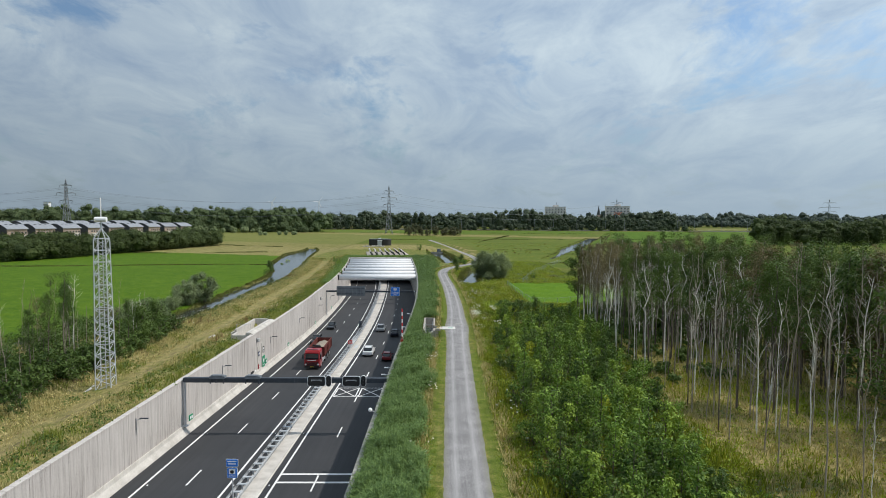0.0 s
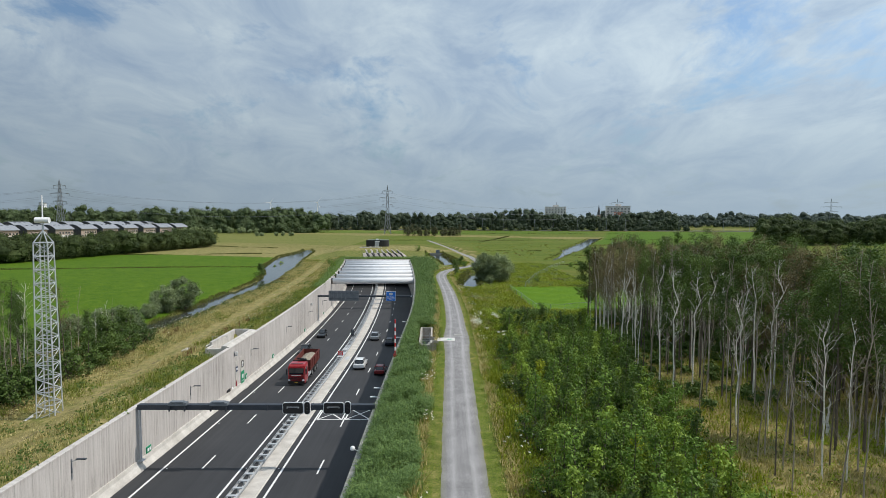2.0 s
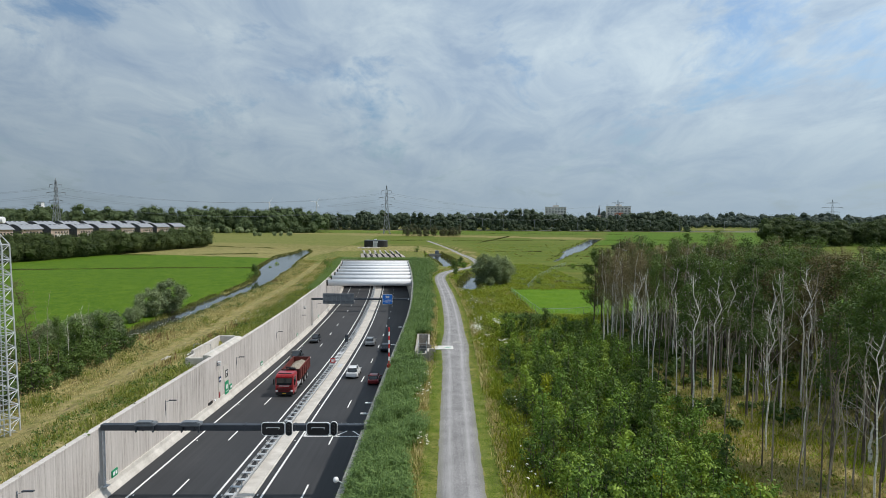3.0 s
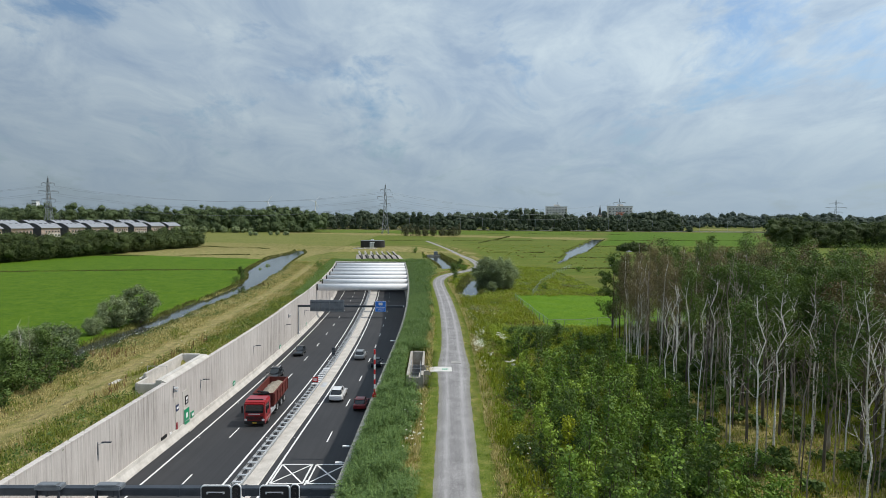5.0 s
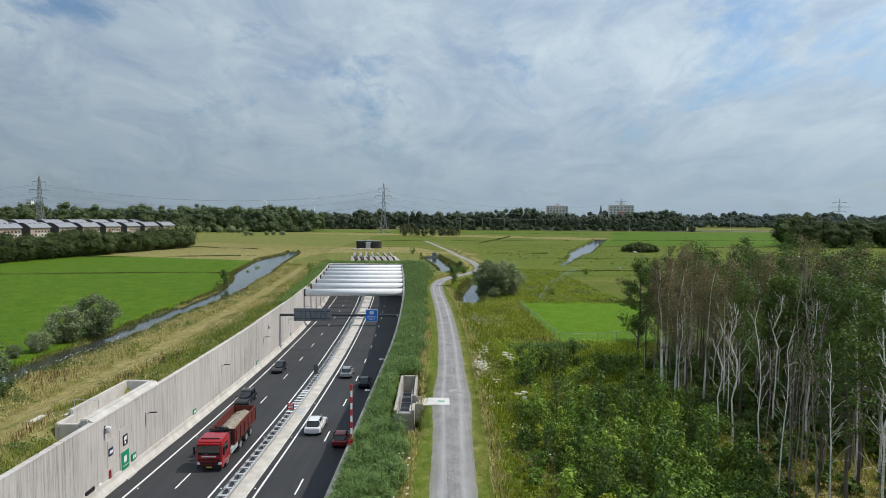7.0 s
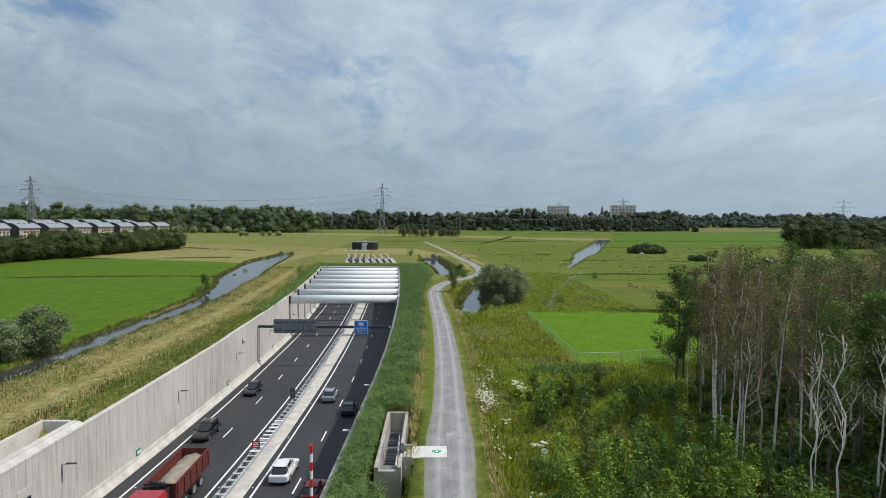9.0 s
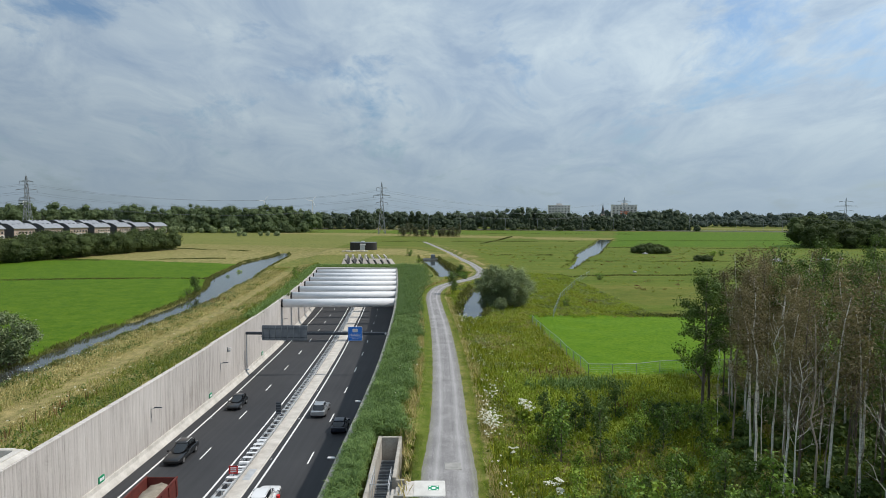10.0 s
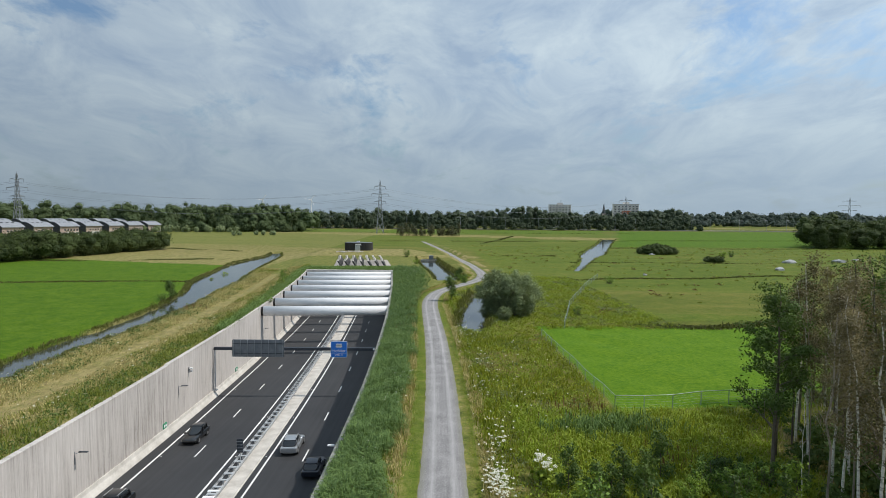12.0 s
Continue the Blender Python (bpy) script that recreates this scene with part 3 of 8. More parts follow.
def marking(name, x, y0, y1, w, label):
    ys = np.linspace(y0, y1, max(2, int((y1 - y0) / 3) + 1))
    v, f = sweep([[(x(y) - w / 2, y, road_z(y) + 0.006), (x(y) + w / 2, y, road_z(y) + 0.006)] for y in ys])
    return solid(name, np_mesh(name, v, f, PAINT), PAINT, label, "road marking", "road markings", "structure")


for x in (edge_west, median_west, median_east):
    marking("edge_line", x, Y_BACK, 320, 0.2, "solid white edge line on asphalt")
for x, first in ((lane_west, 52.0), (lane_east, 50.9)):
    k = -9
    while first + 12 * k < 300:
        marking("lane_dash", x, first + 12 * k, first + 12 * k + 3.0, 0.16, "short white lane dash on asphalt")
        k += 1
for y in (52.4, 54.0):
    v, f = sweep([[(-13.4, y, road_z(y) + 0.007), (-13.4, y + 0.3, road_z(y + 0.3) + 0.007)], [(-5.6, y, road_z(y) + 0.007), (-5.6, y + 0.3, road_z(y + 0.3) + 0.007)]])
    solid("cross_line", np_mesh("cross_line", v, f, PAINT), PAINT, "white line across the lanes", "road marking", "road markings", "structure")


def flat_bar(a, b, w):
    a, b = np.array(a), np.array(b)
    d = (b - a) / np.linalg.norm(b - a)
    q = np.array([-d[1], d[0]]) * w / 2
    return [(p[0], p[1], road_z(p[1]) + 0.008) for p in (a - q, b - q, b + q, a + q)]


for x0, x1 in ((-13.2, -10.25), (-9.85, -6.9)):
    vs, fs = [], []
    for a, b in (((x0, 77.2), (x1, 77.2)), ((x0, 81.2), (x1, 81.2)), ((x0, 77.2), (x0, 81.2)), ((x1, 77.2), (x1, 81.2)), ((x0, 77.2), (x1, 81.2)), ((x0, 81.2), (x1, 77.2))):
        fs.append([len(vs) + i for i in range(4)])
        vs += flat_bar(a, b, 0.17)
    solid("lane_cross_box", np_mesh("lane_cross_box", vs, fs, PAINT), PAINT, "white crossed box painted in a lane", "road marking", "road markings", "structure")

# ---- trench equipment ----
def text_mesh(name, body, size, mat, extrude=0.004):
    c = bpy.data.curves.new(name, "FONT")
    c.body, c.size, c.align_x, c.align_y, c.extrude = body, size, "CENTER", "CENTER", extrude
    tmp = bpy.data.objects.new("tmp_text", c)
    scene.collection.objects.link(tmp)
    dg = bpy.context.evaluated_depsgraph_get()
    me = bpy.data.meshes.new_from_object(tmp.evaluated_get(dg))
    bpy.data.objects.remove(tmp)
    me.name = name
    me.materials.clear()
    me.materials.append(mat)
    return me


UPRIGHT_S = Matrix.Rotation(radians(90), 4, "X")  # a flat text turned to face the oncoming camera (towards -y)


def rounded_plate(w, h, r, t, seg=5):
    """A plate in the xz plane with rounded corners, front at y = 0, thickness t behind."""
    bm = bmesh.new()
    pts = []
    for cx, cz, a0 in ((w / 2 - r, h / 2 - r, 0), (-w / 2 + r, h / 2 - r, 90), (-w / 2 + r, -h / 2 + r, 180), (w / 2 - r, -h / 2 + r, 270)):
        for i in range(seg + 1):
            a = radians(a0 + 90 * i / seg)
            pts.append((cx + r * math.cos(a), 0, cz + r * math.sin(a)))
    f = bm.faces.new([bm.verts.new(p) for p in pts])
    ext = bmesh.ops.extrude_face_region(bm, geom=[f])
    bmesh.ops.translate(bm, vec=(0, t, 0), verts=[e for e in ext["geom"] if isinstance(e, bmesh.types.BMVert)])
    return bm


# white struts across the mouth of the trench
for i in range(7):
    ya, yb = 171.6 + 10.7 * i, 173.2 + 10.8 * i
    a, b = Vector((left_wall(ya) - 0.02, ya, -0.6)), Vector((right_wall(yb) + 0.05, yb, -0.6))
    r, L = 0.93, (b - a).length
    e = thing("strut_beam", "round white steel strut spanning the trench between both walls", "beam", "struts over the trench",
              Matrix.Translation(a) @ Matrix.Rotation(math.atan2(b.y - a.y, b.x - a.x), 4, "Z"))
    me = bm_mesh("tube", bar((0.45, 0, 0), (L, 0, 0), r, 28), BEAM_WHITE)
    for p in me.polygons:
        p.use_smooth = len(p.vertices) == 4
    part("tube", me, BEAM_WHITE, e)
    part("end_section", bar((0, 0, 0.0), (0.46, 0, 0.0), r * 0.93, 20), BLACK, e, "black, slightly narrower end section of the tube")
    part("end_ring", bar((L - 0.16, 0, 0), (L - 0.02, 0, 0), r + 0.05, 28), ZINC, e, "grey steel end ring")
    part("bearing_block", box(L - 0.05, L + 0.35, -0.75, 0.75, -0.8, 0.75, 0.03), CONCRETE, e, "pale concrete bearing block")

# steel barrier on the median
rail = thing("guard_rail", "galvanised steel double guard rail on the concrete median", "guard rail")


def rail_profile(side):
    rows = []
    for y in np.arange(Y_BACK, Y_PORTAL + 20, 3.0):
        x = rail_x(y) + side * 0.46
        z = road_z(y) + 0.09
        rows.append([(x - side * 0.06, y, z + 0.48), (x + side * 0.03, y, z + 0.53), (x - side * 0.02, y, z + 0.62), (x + side * 0.03, y, z + 0.72), (x - side * 0.06, y, z + 0.78)])
    return sweep(rows)


for s in (-1, 1):
    v, f = rail_profile(s)
    part("rail", np_mesh("rail", v, f, ZINC, True), ZINC, rail)
sp = bmesh.new()
add_box(sp, -0.42, 0.42, -0.13, 0.13, 0.68, 0.75)
add_box(sp, -0.42, -0.34, -0.22, 0.22, 0.6, 0.78)
add_box(sp, 0.34, 0.42, -0.22, 0.22, 0.6, 0.78)
add_box(sp, -0.06, 0.06, -0.06, 0.06, 0.0, 0.7)
spacer_me = bm_mesh("spacer", sp, ZINC)
y = 20.0
while y < 262:
    part("spacer", spacer_me, ZINC, rail, m=pose(rail_x(y), y, road_z(y) + 0.09))
    y += 1.33
# joint plates where the rail changes
for y in np.arange(106.0, 115.0, 1.1):
    part("joint_plate", box(-0.5, 0.5, -0.16, 0.16, 0.79, 0.85), WHITE, rail, "pale bolted joint plate", pose(rail_x(y), y, road_z(y) + 0.09))
solid("drain_cover", box(-15.2, -14.5, 107.2, 109.4, road_z(108) + 0.06, road_z(108) + 0.12), ZINC, "grey steel drain cover in the concrete median", "drain cover")


# reflectors beside the lines
stud = bm_mesh("road_stud", box(-0.06, 0.06, -0.08, 0.08, 0, 0.03, 0.01), SIGN_WHITE)
for line, dx in ((edge_west, 0.35), (median_west, 0.45), (median_east, -0.4)):
    for k in range(0, 16):
        y = 40 + 12.0 * k
        solid("road_stud", stud, SIGN_WHITE, "small white road stud beside an edge line", "road stud", "road studs", m=pose(line(y) + dx, y, road_z(y) + 0.004))


def gantry(y, z, x0, x1, foot_z, thick, label):
    """A slim dark gantry beam with a post against the trench wall."""
    e = thing("gantry", label, "gantry", "", pose(0, y, 0))
    part("crossbeam", box(x0, x1, -thick / 2, thick / 2, z - thick / 2, z + thick / 2, 0.04), DARK_STEEL, e)
    part("post", box(x0 + 0.02, x0 + 0.18, -0.09, 0.09, foot_z, z - thick / 2 + 0.01, 0.02), ZINC, e, "grey steel post against the wall")
    part("base_plate", box(x0 + 0.0, x0 + 0.42, -0.3, 0.3, foot_z - 0.04, foot_z + 0.02, 0.01), ZINC, e, "galvanised base plate")
    for k in np.arange(x0 + 3.5, x1 - 1, 4.2):
        part("splice_collar", box(k, k + 0.14, -thick / 2 - 0.03, thick / 2 + 0.03, z - thick / 2 - 0.03, z + thick / 2 + 0.03, 0.01), DARK_STEEL, e)
    return e


g1y, g1z = 63.9, 0.32
g1 = gantry(g1y, g1z, -26.75, -4.75, road_z(g1y) + 0.9, 0.5, "dark steel lane signal gantry spanning the sunken motorway")
for x in (-23.0, -19.2):
    ss = thing("sign_housing", "flat grey sign housing seen from behind on a dark gantry", "sign housing", "gantry housings", pose(x, g1y - 0.15, g1z))
    part("case", box(-0.85, 0.85, -0.32, 0.3, 0.2, 0.5, 0.05), MID_STEEL, ss)
    part("hood", box(-0.6, 0.6, -0.36, 0.1, 0.5, 0.62, 0.03), MID_STEEL, ss)
    for k in (-0.7, 0.7):
        part("bracket", box(k - 0.06, k + 0.06, -0.34, -0.2, -0.3, 0.25, 0.01), DARK_STEEL, ss)
for x in (-12.3, -8.55):
    ss = thing("matrix_sign", "black rounded matrix sign with a white rim on a gantry", "traffic sign", "lane signals", pose(x, g1y - 0.45, g1z))
    part("rim", rounded_plate(1.95, 1.12, 0.22, 0.1), SIGN_WHITE, ss, "white rim", pose(0, 0.03, 0))
    part("screen", rounded_plate(1.82, 0.99, 0.18, 0.14), BLACK, ss, m=pose(0, -0.012, 0))
    part("hood_bar", box(-0.55, 0.55, -0.07, -0.01, 0.1, 0.17, 0.02), ZINC, ss, "grey bar across the screen")
    for k in (-0.52, 0.52):
        part("clip", box(k - 0.05, k + 0.05, -0.07, -0.012, 0.02, 0.14, 0.01), ZINC, ss)
    part("bracket", box(-0.3, 0.3, 0.1, 0.35, -0.2, 0.2), DARK_STEEL, ss)
for x in (-11.0, -7.25):
    ss = thing("lane_signal", "narrow black oval lane signal with a white rim on a gantry", "traffic signal", "lane signals", pose(x, g1y - 0.45, g1z + 0.02))
    part("rim", rounded_plate(0.6, 1.24, 0.29, 0.1, 8), SIGN_WHITE, ss, "white rim", pose(0, 0.03, 0))
    part("screen", rounded_plate(0.5, 1.14, 0.24, 0.14, 8), BLACK, ss, m=pose(0, -0.012, 0))
    for k in (-0.3, 0.0, 0.3):
        part("lamp_hood", bar((0, -0.1, k), (0, -0.012, k), 0.11, 12), BLACK, ss)

g2y, g2z = 144.8, -1.2
g2 = gantry(g2y, g2z, left_wall(g2y) + 0.15, right_wall(g2y) - 0.25, road_z(g2y) + 0.9, 0.42, "dark steel sign gantry spanning the sunken motorway")
sb = thing("direction_sign", "large grey direction sign seen from behind on a gantry", "road sign", "", pose(-21.7, g2y - 0.4, g2z + 0.02))
part("panel", rounded_plate(7.4, 2.5, 0.12, 0.07), MID_STEEL, sb, m=pose(0, 0.14, 0.1))
for k in range(8):
    part("stiffener", box(-3.5 + k - 0.05, -3.5 + k + 0.05, -0.06, 0.14, -1.1, 1.25, 0.01), MID_STEEL, sb)
for k in (0.75, -0.65):
    part("cross_rail", box(-3.65, 3.65, 0.02, 0.12, k, k + 0.08), DARK_STEEL, sb)
blue = thing("junction_sign", "blue junction sign with white letters on a gantry", "road sign", "", pose(-10.1, g2y - 0.42, g2z + 0.05))
part("rim", rounded_plate(2.36, 2.36, 0.14, 0.06), SIGN_WHITE, blue, "white rim", pose(0, 0.02, 0))
part("panel", rounded_plate(2.24, 2.24, 0.1, 0.06), SIGN_BLUE, blue, m=pose(0, -0.012, 0))
sym = bmesh.new()
for sx in (-1, 1):
    for sz in (-1, 1):
        r_ = bmesh.ops.create_cone(sym, cap_ends=True, segments=14, radius1=0.2, radius2=0.2, depth=0.02,
                                   matrix=Matrix.Translation((sx * 0.2, 0, 0.55 + sz * 0.14)) @ UPRIGHT_S)
        bmesh.ops.scale(sym, vec=(1.25, 1, 0.8), space=Matrix.Translation((-sx * 0.2, 0, -0.55 - sz * 0.14)), verts=r_["verts"])
add_box(sym, -0.42, 0.42, -0.01, 0.01, 0.5, 0.6)
part("junction_symbol", sym, SIGN_WHITE, blue, "white cloverleaf symbol", pose(0, -0.025, 0))
part("name_text", text_mesh("name_text", "Hofvliet", 0.58, SIGN_WHITE), SIGN_WHITE, blue, "white letters", pose(0, -0.02, -0.22) @ UPRIGHT_S)
part("rule", box(-0.95, 0.95, -0.012, 0, -0.56, -0.52), SIGN_WHITE, blue, m=pose(0, -0.016, 0))
part("distance_text", text_mesh("distance_text", "2900 m", 0.38, SIGN_WHITE), SIGN_WHITE, blue, "white letters", pose(0, -0.02, -0.8) @ UPRIGHT_S)
solid("signal_lamp", bar((right_wall(g2y) - 0.6, g2y - 0.3, g2z + 0.05), (right_wall(g2y) - 0.6, g2y - 0.05, g2z + 0.05), 0.16, 12), SIGN_WHITE, "small round white lamp on a gantry end", "lamp")

# tunnel notice on the median
ts = thing("tunnel_sign", "blue tunnel notice sign with white symbol on a median post", "road sign", "", pose(-15.3, 47.6, road_z(47.6)))
part("post", bar((0, 0.08, 0.09), (0, 0.08, 4.2), 0.05, 8), ZINC, ts, "galvanised post")
for zc, h, w in ((3.95, 0.62, 0.95), (3.15, 0.82, 0.82)):
    part("rim", rounded_plate(w, h, 0.06, 0.03), SIGN_WHITE, ts, "white rim", pose(0, 0.01, zc))
    part("panel", rounded_plate(w - 0.06, h - 0.06, 0.05, 0.03), SIGN_BLUE, ts, m=pose(0, -0.008, zc))
for zc, w in ((4.07, 0.7), (3.88, 0.62)):
    part("letter_bar", box(-w / 2, w / 2, -0.014, -0.009, zc - 0.045, zc + 0.045), SIGN_WHITE, ts, "white bar of lettering")
part("symbol_field", rounded_plate(0.5, 0.42, 0.03, 0.01), SIGN_WHITE, ts, "white symbol field", pose(0, -0.016, 3.27))
part("tunnel_symbol", rounded_plate(0.28, 0.26, 0.1, 0.01), BLACK, ts, "black tunnel symbol", pose(0, -0.026, 3.24))
part("distance_text", text_mesh("distance_text", "2,9 km", 0.2, SIGN_WHITE), SIGN_WHITE, ts, "white letters", pose(0, -0.02, 2.92) @ UPRIGHT_S)

rs = thing("red_notice", "small red notice plate with white lines on a median post", "sign", "", pose(rail_x(106.4), 106.4, road_z(106.4) - 1.05))
part("post", box(-0.05, 0.05, 0.02, 0.1, 1.14, 2.6), ZINC, rs, "galvanised post")
part("plate", rounded_plate(0.85, 0.75, 0.05, 0.03), SIGNAL_RED, rs, m=pose(0, 0, 2.5))
for k in (-0.18, 0.0, 0.18):
    part("letter_bar", box(-0.28, 0.28, -0.008, -0.002, 2.5 + k - 0.045, 2.5 + k + 0.045), SIGN_WHITE, rs, "white bar of lettering")
bs = thing("signal_unit", "dark slatted signal unit seen from behind on a median post", "traffic signal", "", pose(rail_x(121.6), 121.6, road_z(121.6)))
part("post", bar((0, 0.1, 0.09), (0, 0.1, 2.6), 0.05, 8), ZINC, bs, "galvanised post")
part("case", box(-0.32, 0.32, -0.06, 0.08, 1.5, 2.9, 0.03), DARK_STEEL, bs)
for k in range(4):
    part("slat", box(-0.3, 0.3, -0.09, -0.055, 1.65 + 0.32 * k, 1.72 + 0.32 * k), MID_STEEL, bs)

# raised red and white boom beside the east wall
boom = thing("barrier_boom", "raised red and white tunnel closing boom on the wall top", "barrier", "", pose(-4.3, 82.4, 0.2))
part("cabinet", box(-0.2, 0.2, -0.3, 0.3, 0, 0.35, 0.04), SIGNAL_RED, boom, "red drive cabinet")
zb = 0.3
for k in range(9):
    part("stripe", bar((0, 0, zb), (0, 0, zb + 0.5), 0.085, 10), SIGNAL_RED if k % 2 == 0 else SIGN_WHITE, boom, "red stripe" if k % 2 == 0 else "white stripe")
    zb += 0.5
# small equipment on the east wall
for y in (71.0, 74.0, 99.5, 112.5):
    e = thing("wall_bracket", "small grey bracket arm reaching out from the trench wall", "bracket", "wall brackets", pose(right_wall(y), y, -1.2))
    part("arm", box(-1.0, 0.02, -0.06, 0.06, -0.05, 0.05), ZINC, e)
    part("head", box(-1.25, -0.7, -0.12, 0.12, -0.02, 0.08, 0.02), SIGN_WHITE, e, "white lamp head")
cam_e = thing("dome_camera", "white dome camera on a short arm beside the wall", "camera", "", pose(right_wall(54.6) - 0.3, 54.6, 0.45))
dome = bmesh.new()
bmesh.ops.create_uvsphere(dome, u_segments=14, v_segments=8, radius=0.19)
part("dome", dome, SIGN_WHITE, cam_e)
part("arm", bar((0, 0, 0), (0.55, 0, -0.3), 0.04, 8), ZINC, cam_e)

# lamps and signs on the ribbed wall
for k in range(-2, 7):
    y = 55.0 + 19.6 * k
    z = road_z(y) + 4.75
    e = thing("wall_lamp", "slim grey wall lamp on an arm over the road", "lamp", "wall lamps", pose(left_wall(y), y, z))
    part("arm", bar((-0.05, 0, -0.1), (0.75, 0, 0.12), 0.035, 6), ZINC, e)
    part("head", box(0.35, 1.15, -0.1, 0.1, 0.07, 0.15, 0.02), DARK_STEEL, e, "flat dark lamp head")
    part("wall_plate", box(-0.06, 0.03, -0.05, 0.05, -1.0, 0.1, 0.01), MID_STEEL, e)


def wall_sign(name, label, y0, y1, z0, z1, mat, marks=()):
    x = left_wall((y0 + y1) / 2)
    e = thing(name, label, "sign", "signs on the trench wall", pose(x, (y0 + y1) / 2, (z0 + z1) / 2))
    w, h = y1 - y0, z1 - z0
    part("panel", box(-0.06, 0.1, -w / 2, w / 2, -h / 2, h / 2, 0.02), mat, e)
    for (a, b, c, d, m_) in marks:
        part("pictogram", box(0.1, 0.108, -w / 2 + a * w, -w / 2 + b * w, -h / 2 + c * h, -h / 2 + d * h), m_, e, "plain pictogram shape")
    return e


d_x = left_wall(90)
NAVY = two_tone("navy_sign", (0.01, 0.02, 0.06), (0.02, 0.035, 0.1), 2, 20, 0.45, bump=0.03)
DEEP_RED = two_tone("deep_red_steel", (0.2, 0.012, 0.02), (0.3, 0.02, 0.03), 2, 20, 0.5, bump=0.03)
dr = thing("escape_door", "closed green steel escape door in the trench wall", "door", "", pose(d_x, 90.35, road_z(90.35) + 0.1))
part("frame", box(-0.08, 0.1, -0.72, 0.72, -0.02, 2.55, 0.02), CONCRETE, dr, "pale concrete frame")
part("leaf", box(0.02, 0.14, -0.6, 0.6, 0.0, 2.4, 0.015), EXIT_GREEN, dr)
part("door_sign", box(0.14, 0.15, -0.25, 0.2, 1.35, 1.95), SIGN_WHITE, dr, "white pictogram plate")
part("push_bar", bar((0.18, -0.45, 1.05), (0.18, 0.45, 1.05), 0.03, 8), ZINC, dr, "steel push bar")
part("upper_panel", box(-0.06, 0.06, -0.7, 0.7, 2.6, 4.6, 0.01), CONCRETE, dr, "pale smooth concrete panel")
wall_sign("exit_light_box", "black exit light box with a white pictogram on the wall", 90.1, 90.85, -3.5, -2.5, BLACK, ((0.2, 0.75, 0.5, 0.85, SIGN_WHITE), (0.3, 0.6, 0.15, 0.4, SIGN_WHITE)))
wall_sign("sos_sign", "dark blue emergency sign with a white shape on the wall", 87.95, 88.6, -3.5, -2.8, NAVY, ((0.15, 0.85, 0.3, 0.7, SIGN_WHITE),))
wall_sign("hose_cabinet", "narrow red fire hose cabinet on the wall", 87.95, 88.25, -5.85, -4.75, DEEP_RED)
part("side_panel", box(-0.06, 0.045, -2.47, -1.63, 0.45, 4.35, 0.01), CONCRETE, dr, "pale smooth concrete panel")
wall_sign("notice_plate", "small white notice plate on the wall", 86.5, 86.9, -5.9, -5.3, SIGN_WHITE)
wall_sign("escape_arrow", "green escape route sign on the wall", 91.5, 92.2, -5.6, -4.9, EXIT_GREEN, ((0.2, 0.45, 0.25, 0.75, SIGN_WHITE), (0.55, 0.85, 0.25, 0.75, SIGN_WHITE)))
for y in (65.6, 105.0, 129.6, 155):
    z = road_z(y) + 1.25
    wall_sign("escape_arrow", "green escape route sign on the wall", y - 0.4, y + 0.4, z - 0.3, z + 0.3, EXIT_GREEN, ((0.12, 0.45, 0.25, 0.75, SIGN_WHITE), (0.55, 0.85, 0.25, 0.75, SIGN_WHITE)))
wall_sign("vent_hatch", "dark square vent hatch low in the wall", 84.8, 85.9, -6.0, -5.1, BLACK)
for y, z in ((87.6, -0.8), (136.4, -1.8)):
    e = thing("wall_camera", "white box camera on a wall bracket", "camera", "wall cameras", pose(left_wall(y), y, z))
    part("housing", box(0.1, 0.55, -0.16, 0.06, 0.05, 0.24, 0.03), SIGN_WHITE, e)
    part("bracket", box(-0.05, 0.14, -0.06, 0.06, -0.4, 0.3, 0.02), MID_STEEL, e)
    part("spotlight", box(0.1, 0.5, -0.16, 0.06, -0.3, -0.12, 0.03), ZINC, e)
# low dark recess beside the door in the kerb
part("threshold", box(0.1, 0.75, -0.75, 0.75, -0.12, 0.03, 0.02), CONCRETE, dr, "pale concrete threshold")

# ---- stair heads beside the trench ----
vault = thing("stair_head", "pale concrete emergency stair head open to the sky", "stairwell", "", pose(0, 0, 0))


def loft_prism(profile, y0, y1):
    """A prism along y from a profile of (x, z) points."""
    bm = bmesh.new()
    a, b = [[bm.verts.new((x, y, z)) for x, z in profile] for y in (y0, y1)]
    n = len(profile)
    for i in range(n):
        bm.faces.new((a[i], a[(i + 1) % n], b[(i + 1) % n], b[i]))
    bm.faces.new(a[::-1])
    bm.faces.new(b)
    return bm


def slab(x0, x1, y0, y1, z0, z1, name, par, mat=CONCRETE, bevel=0.06, label=""):
    return part(name, box(x0, x1, y0, y1, z0, z1, bevel), mat, par, label)


slab(-28.1, -27.42, 86.2, 97.2, -1.6, 0.6, "parapet", vault)
slab(-30.6, -30.25, 88.4, 97.2, -1.6, 0.66, "parapet", vault)
slab(-30.25, -28.1, 96.8, 97.2, -1.6, 0.66, "parapet", vault)
slab(-29.9, -28.1, 86.2, 86.6, -1.6, 0.2, "parapet", vault)
part("splayed_face", loft_prism([(-27.42, 0.57), (-27.0, 0.34), (-27.0, 0.305), (-27.42, 0.305)], 86.25, 97.15), CONCRETE, vault)
part("splayed_face", loft_prism([(-30.58, 0.6), (-30.95, 0.1), (-30.95, -0.6), (-30.58, -0.6)], 91.4, 97.15), CONCRETE, vault)
slab(-30.3, -29.9, 86.2, 88.4, -1.6, 0.25, "side_wall", vault)
slab(-30.25, -28.1, 86.4, 96.8, -1.6, -1.1, "floor_slab", vault, CONCRETE, 0.0)
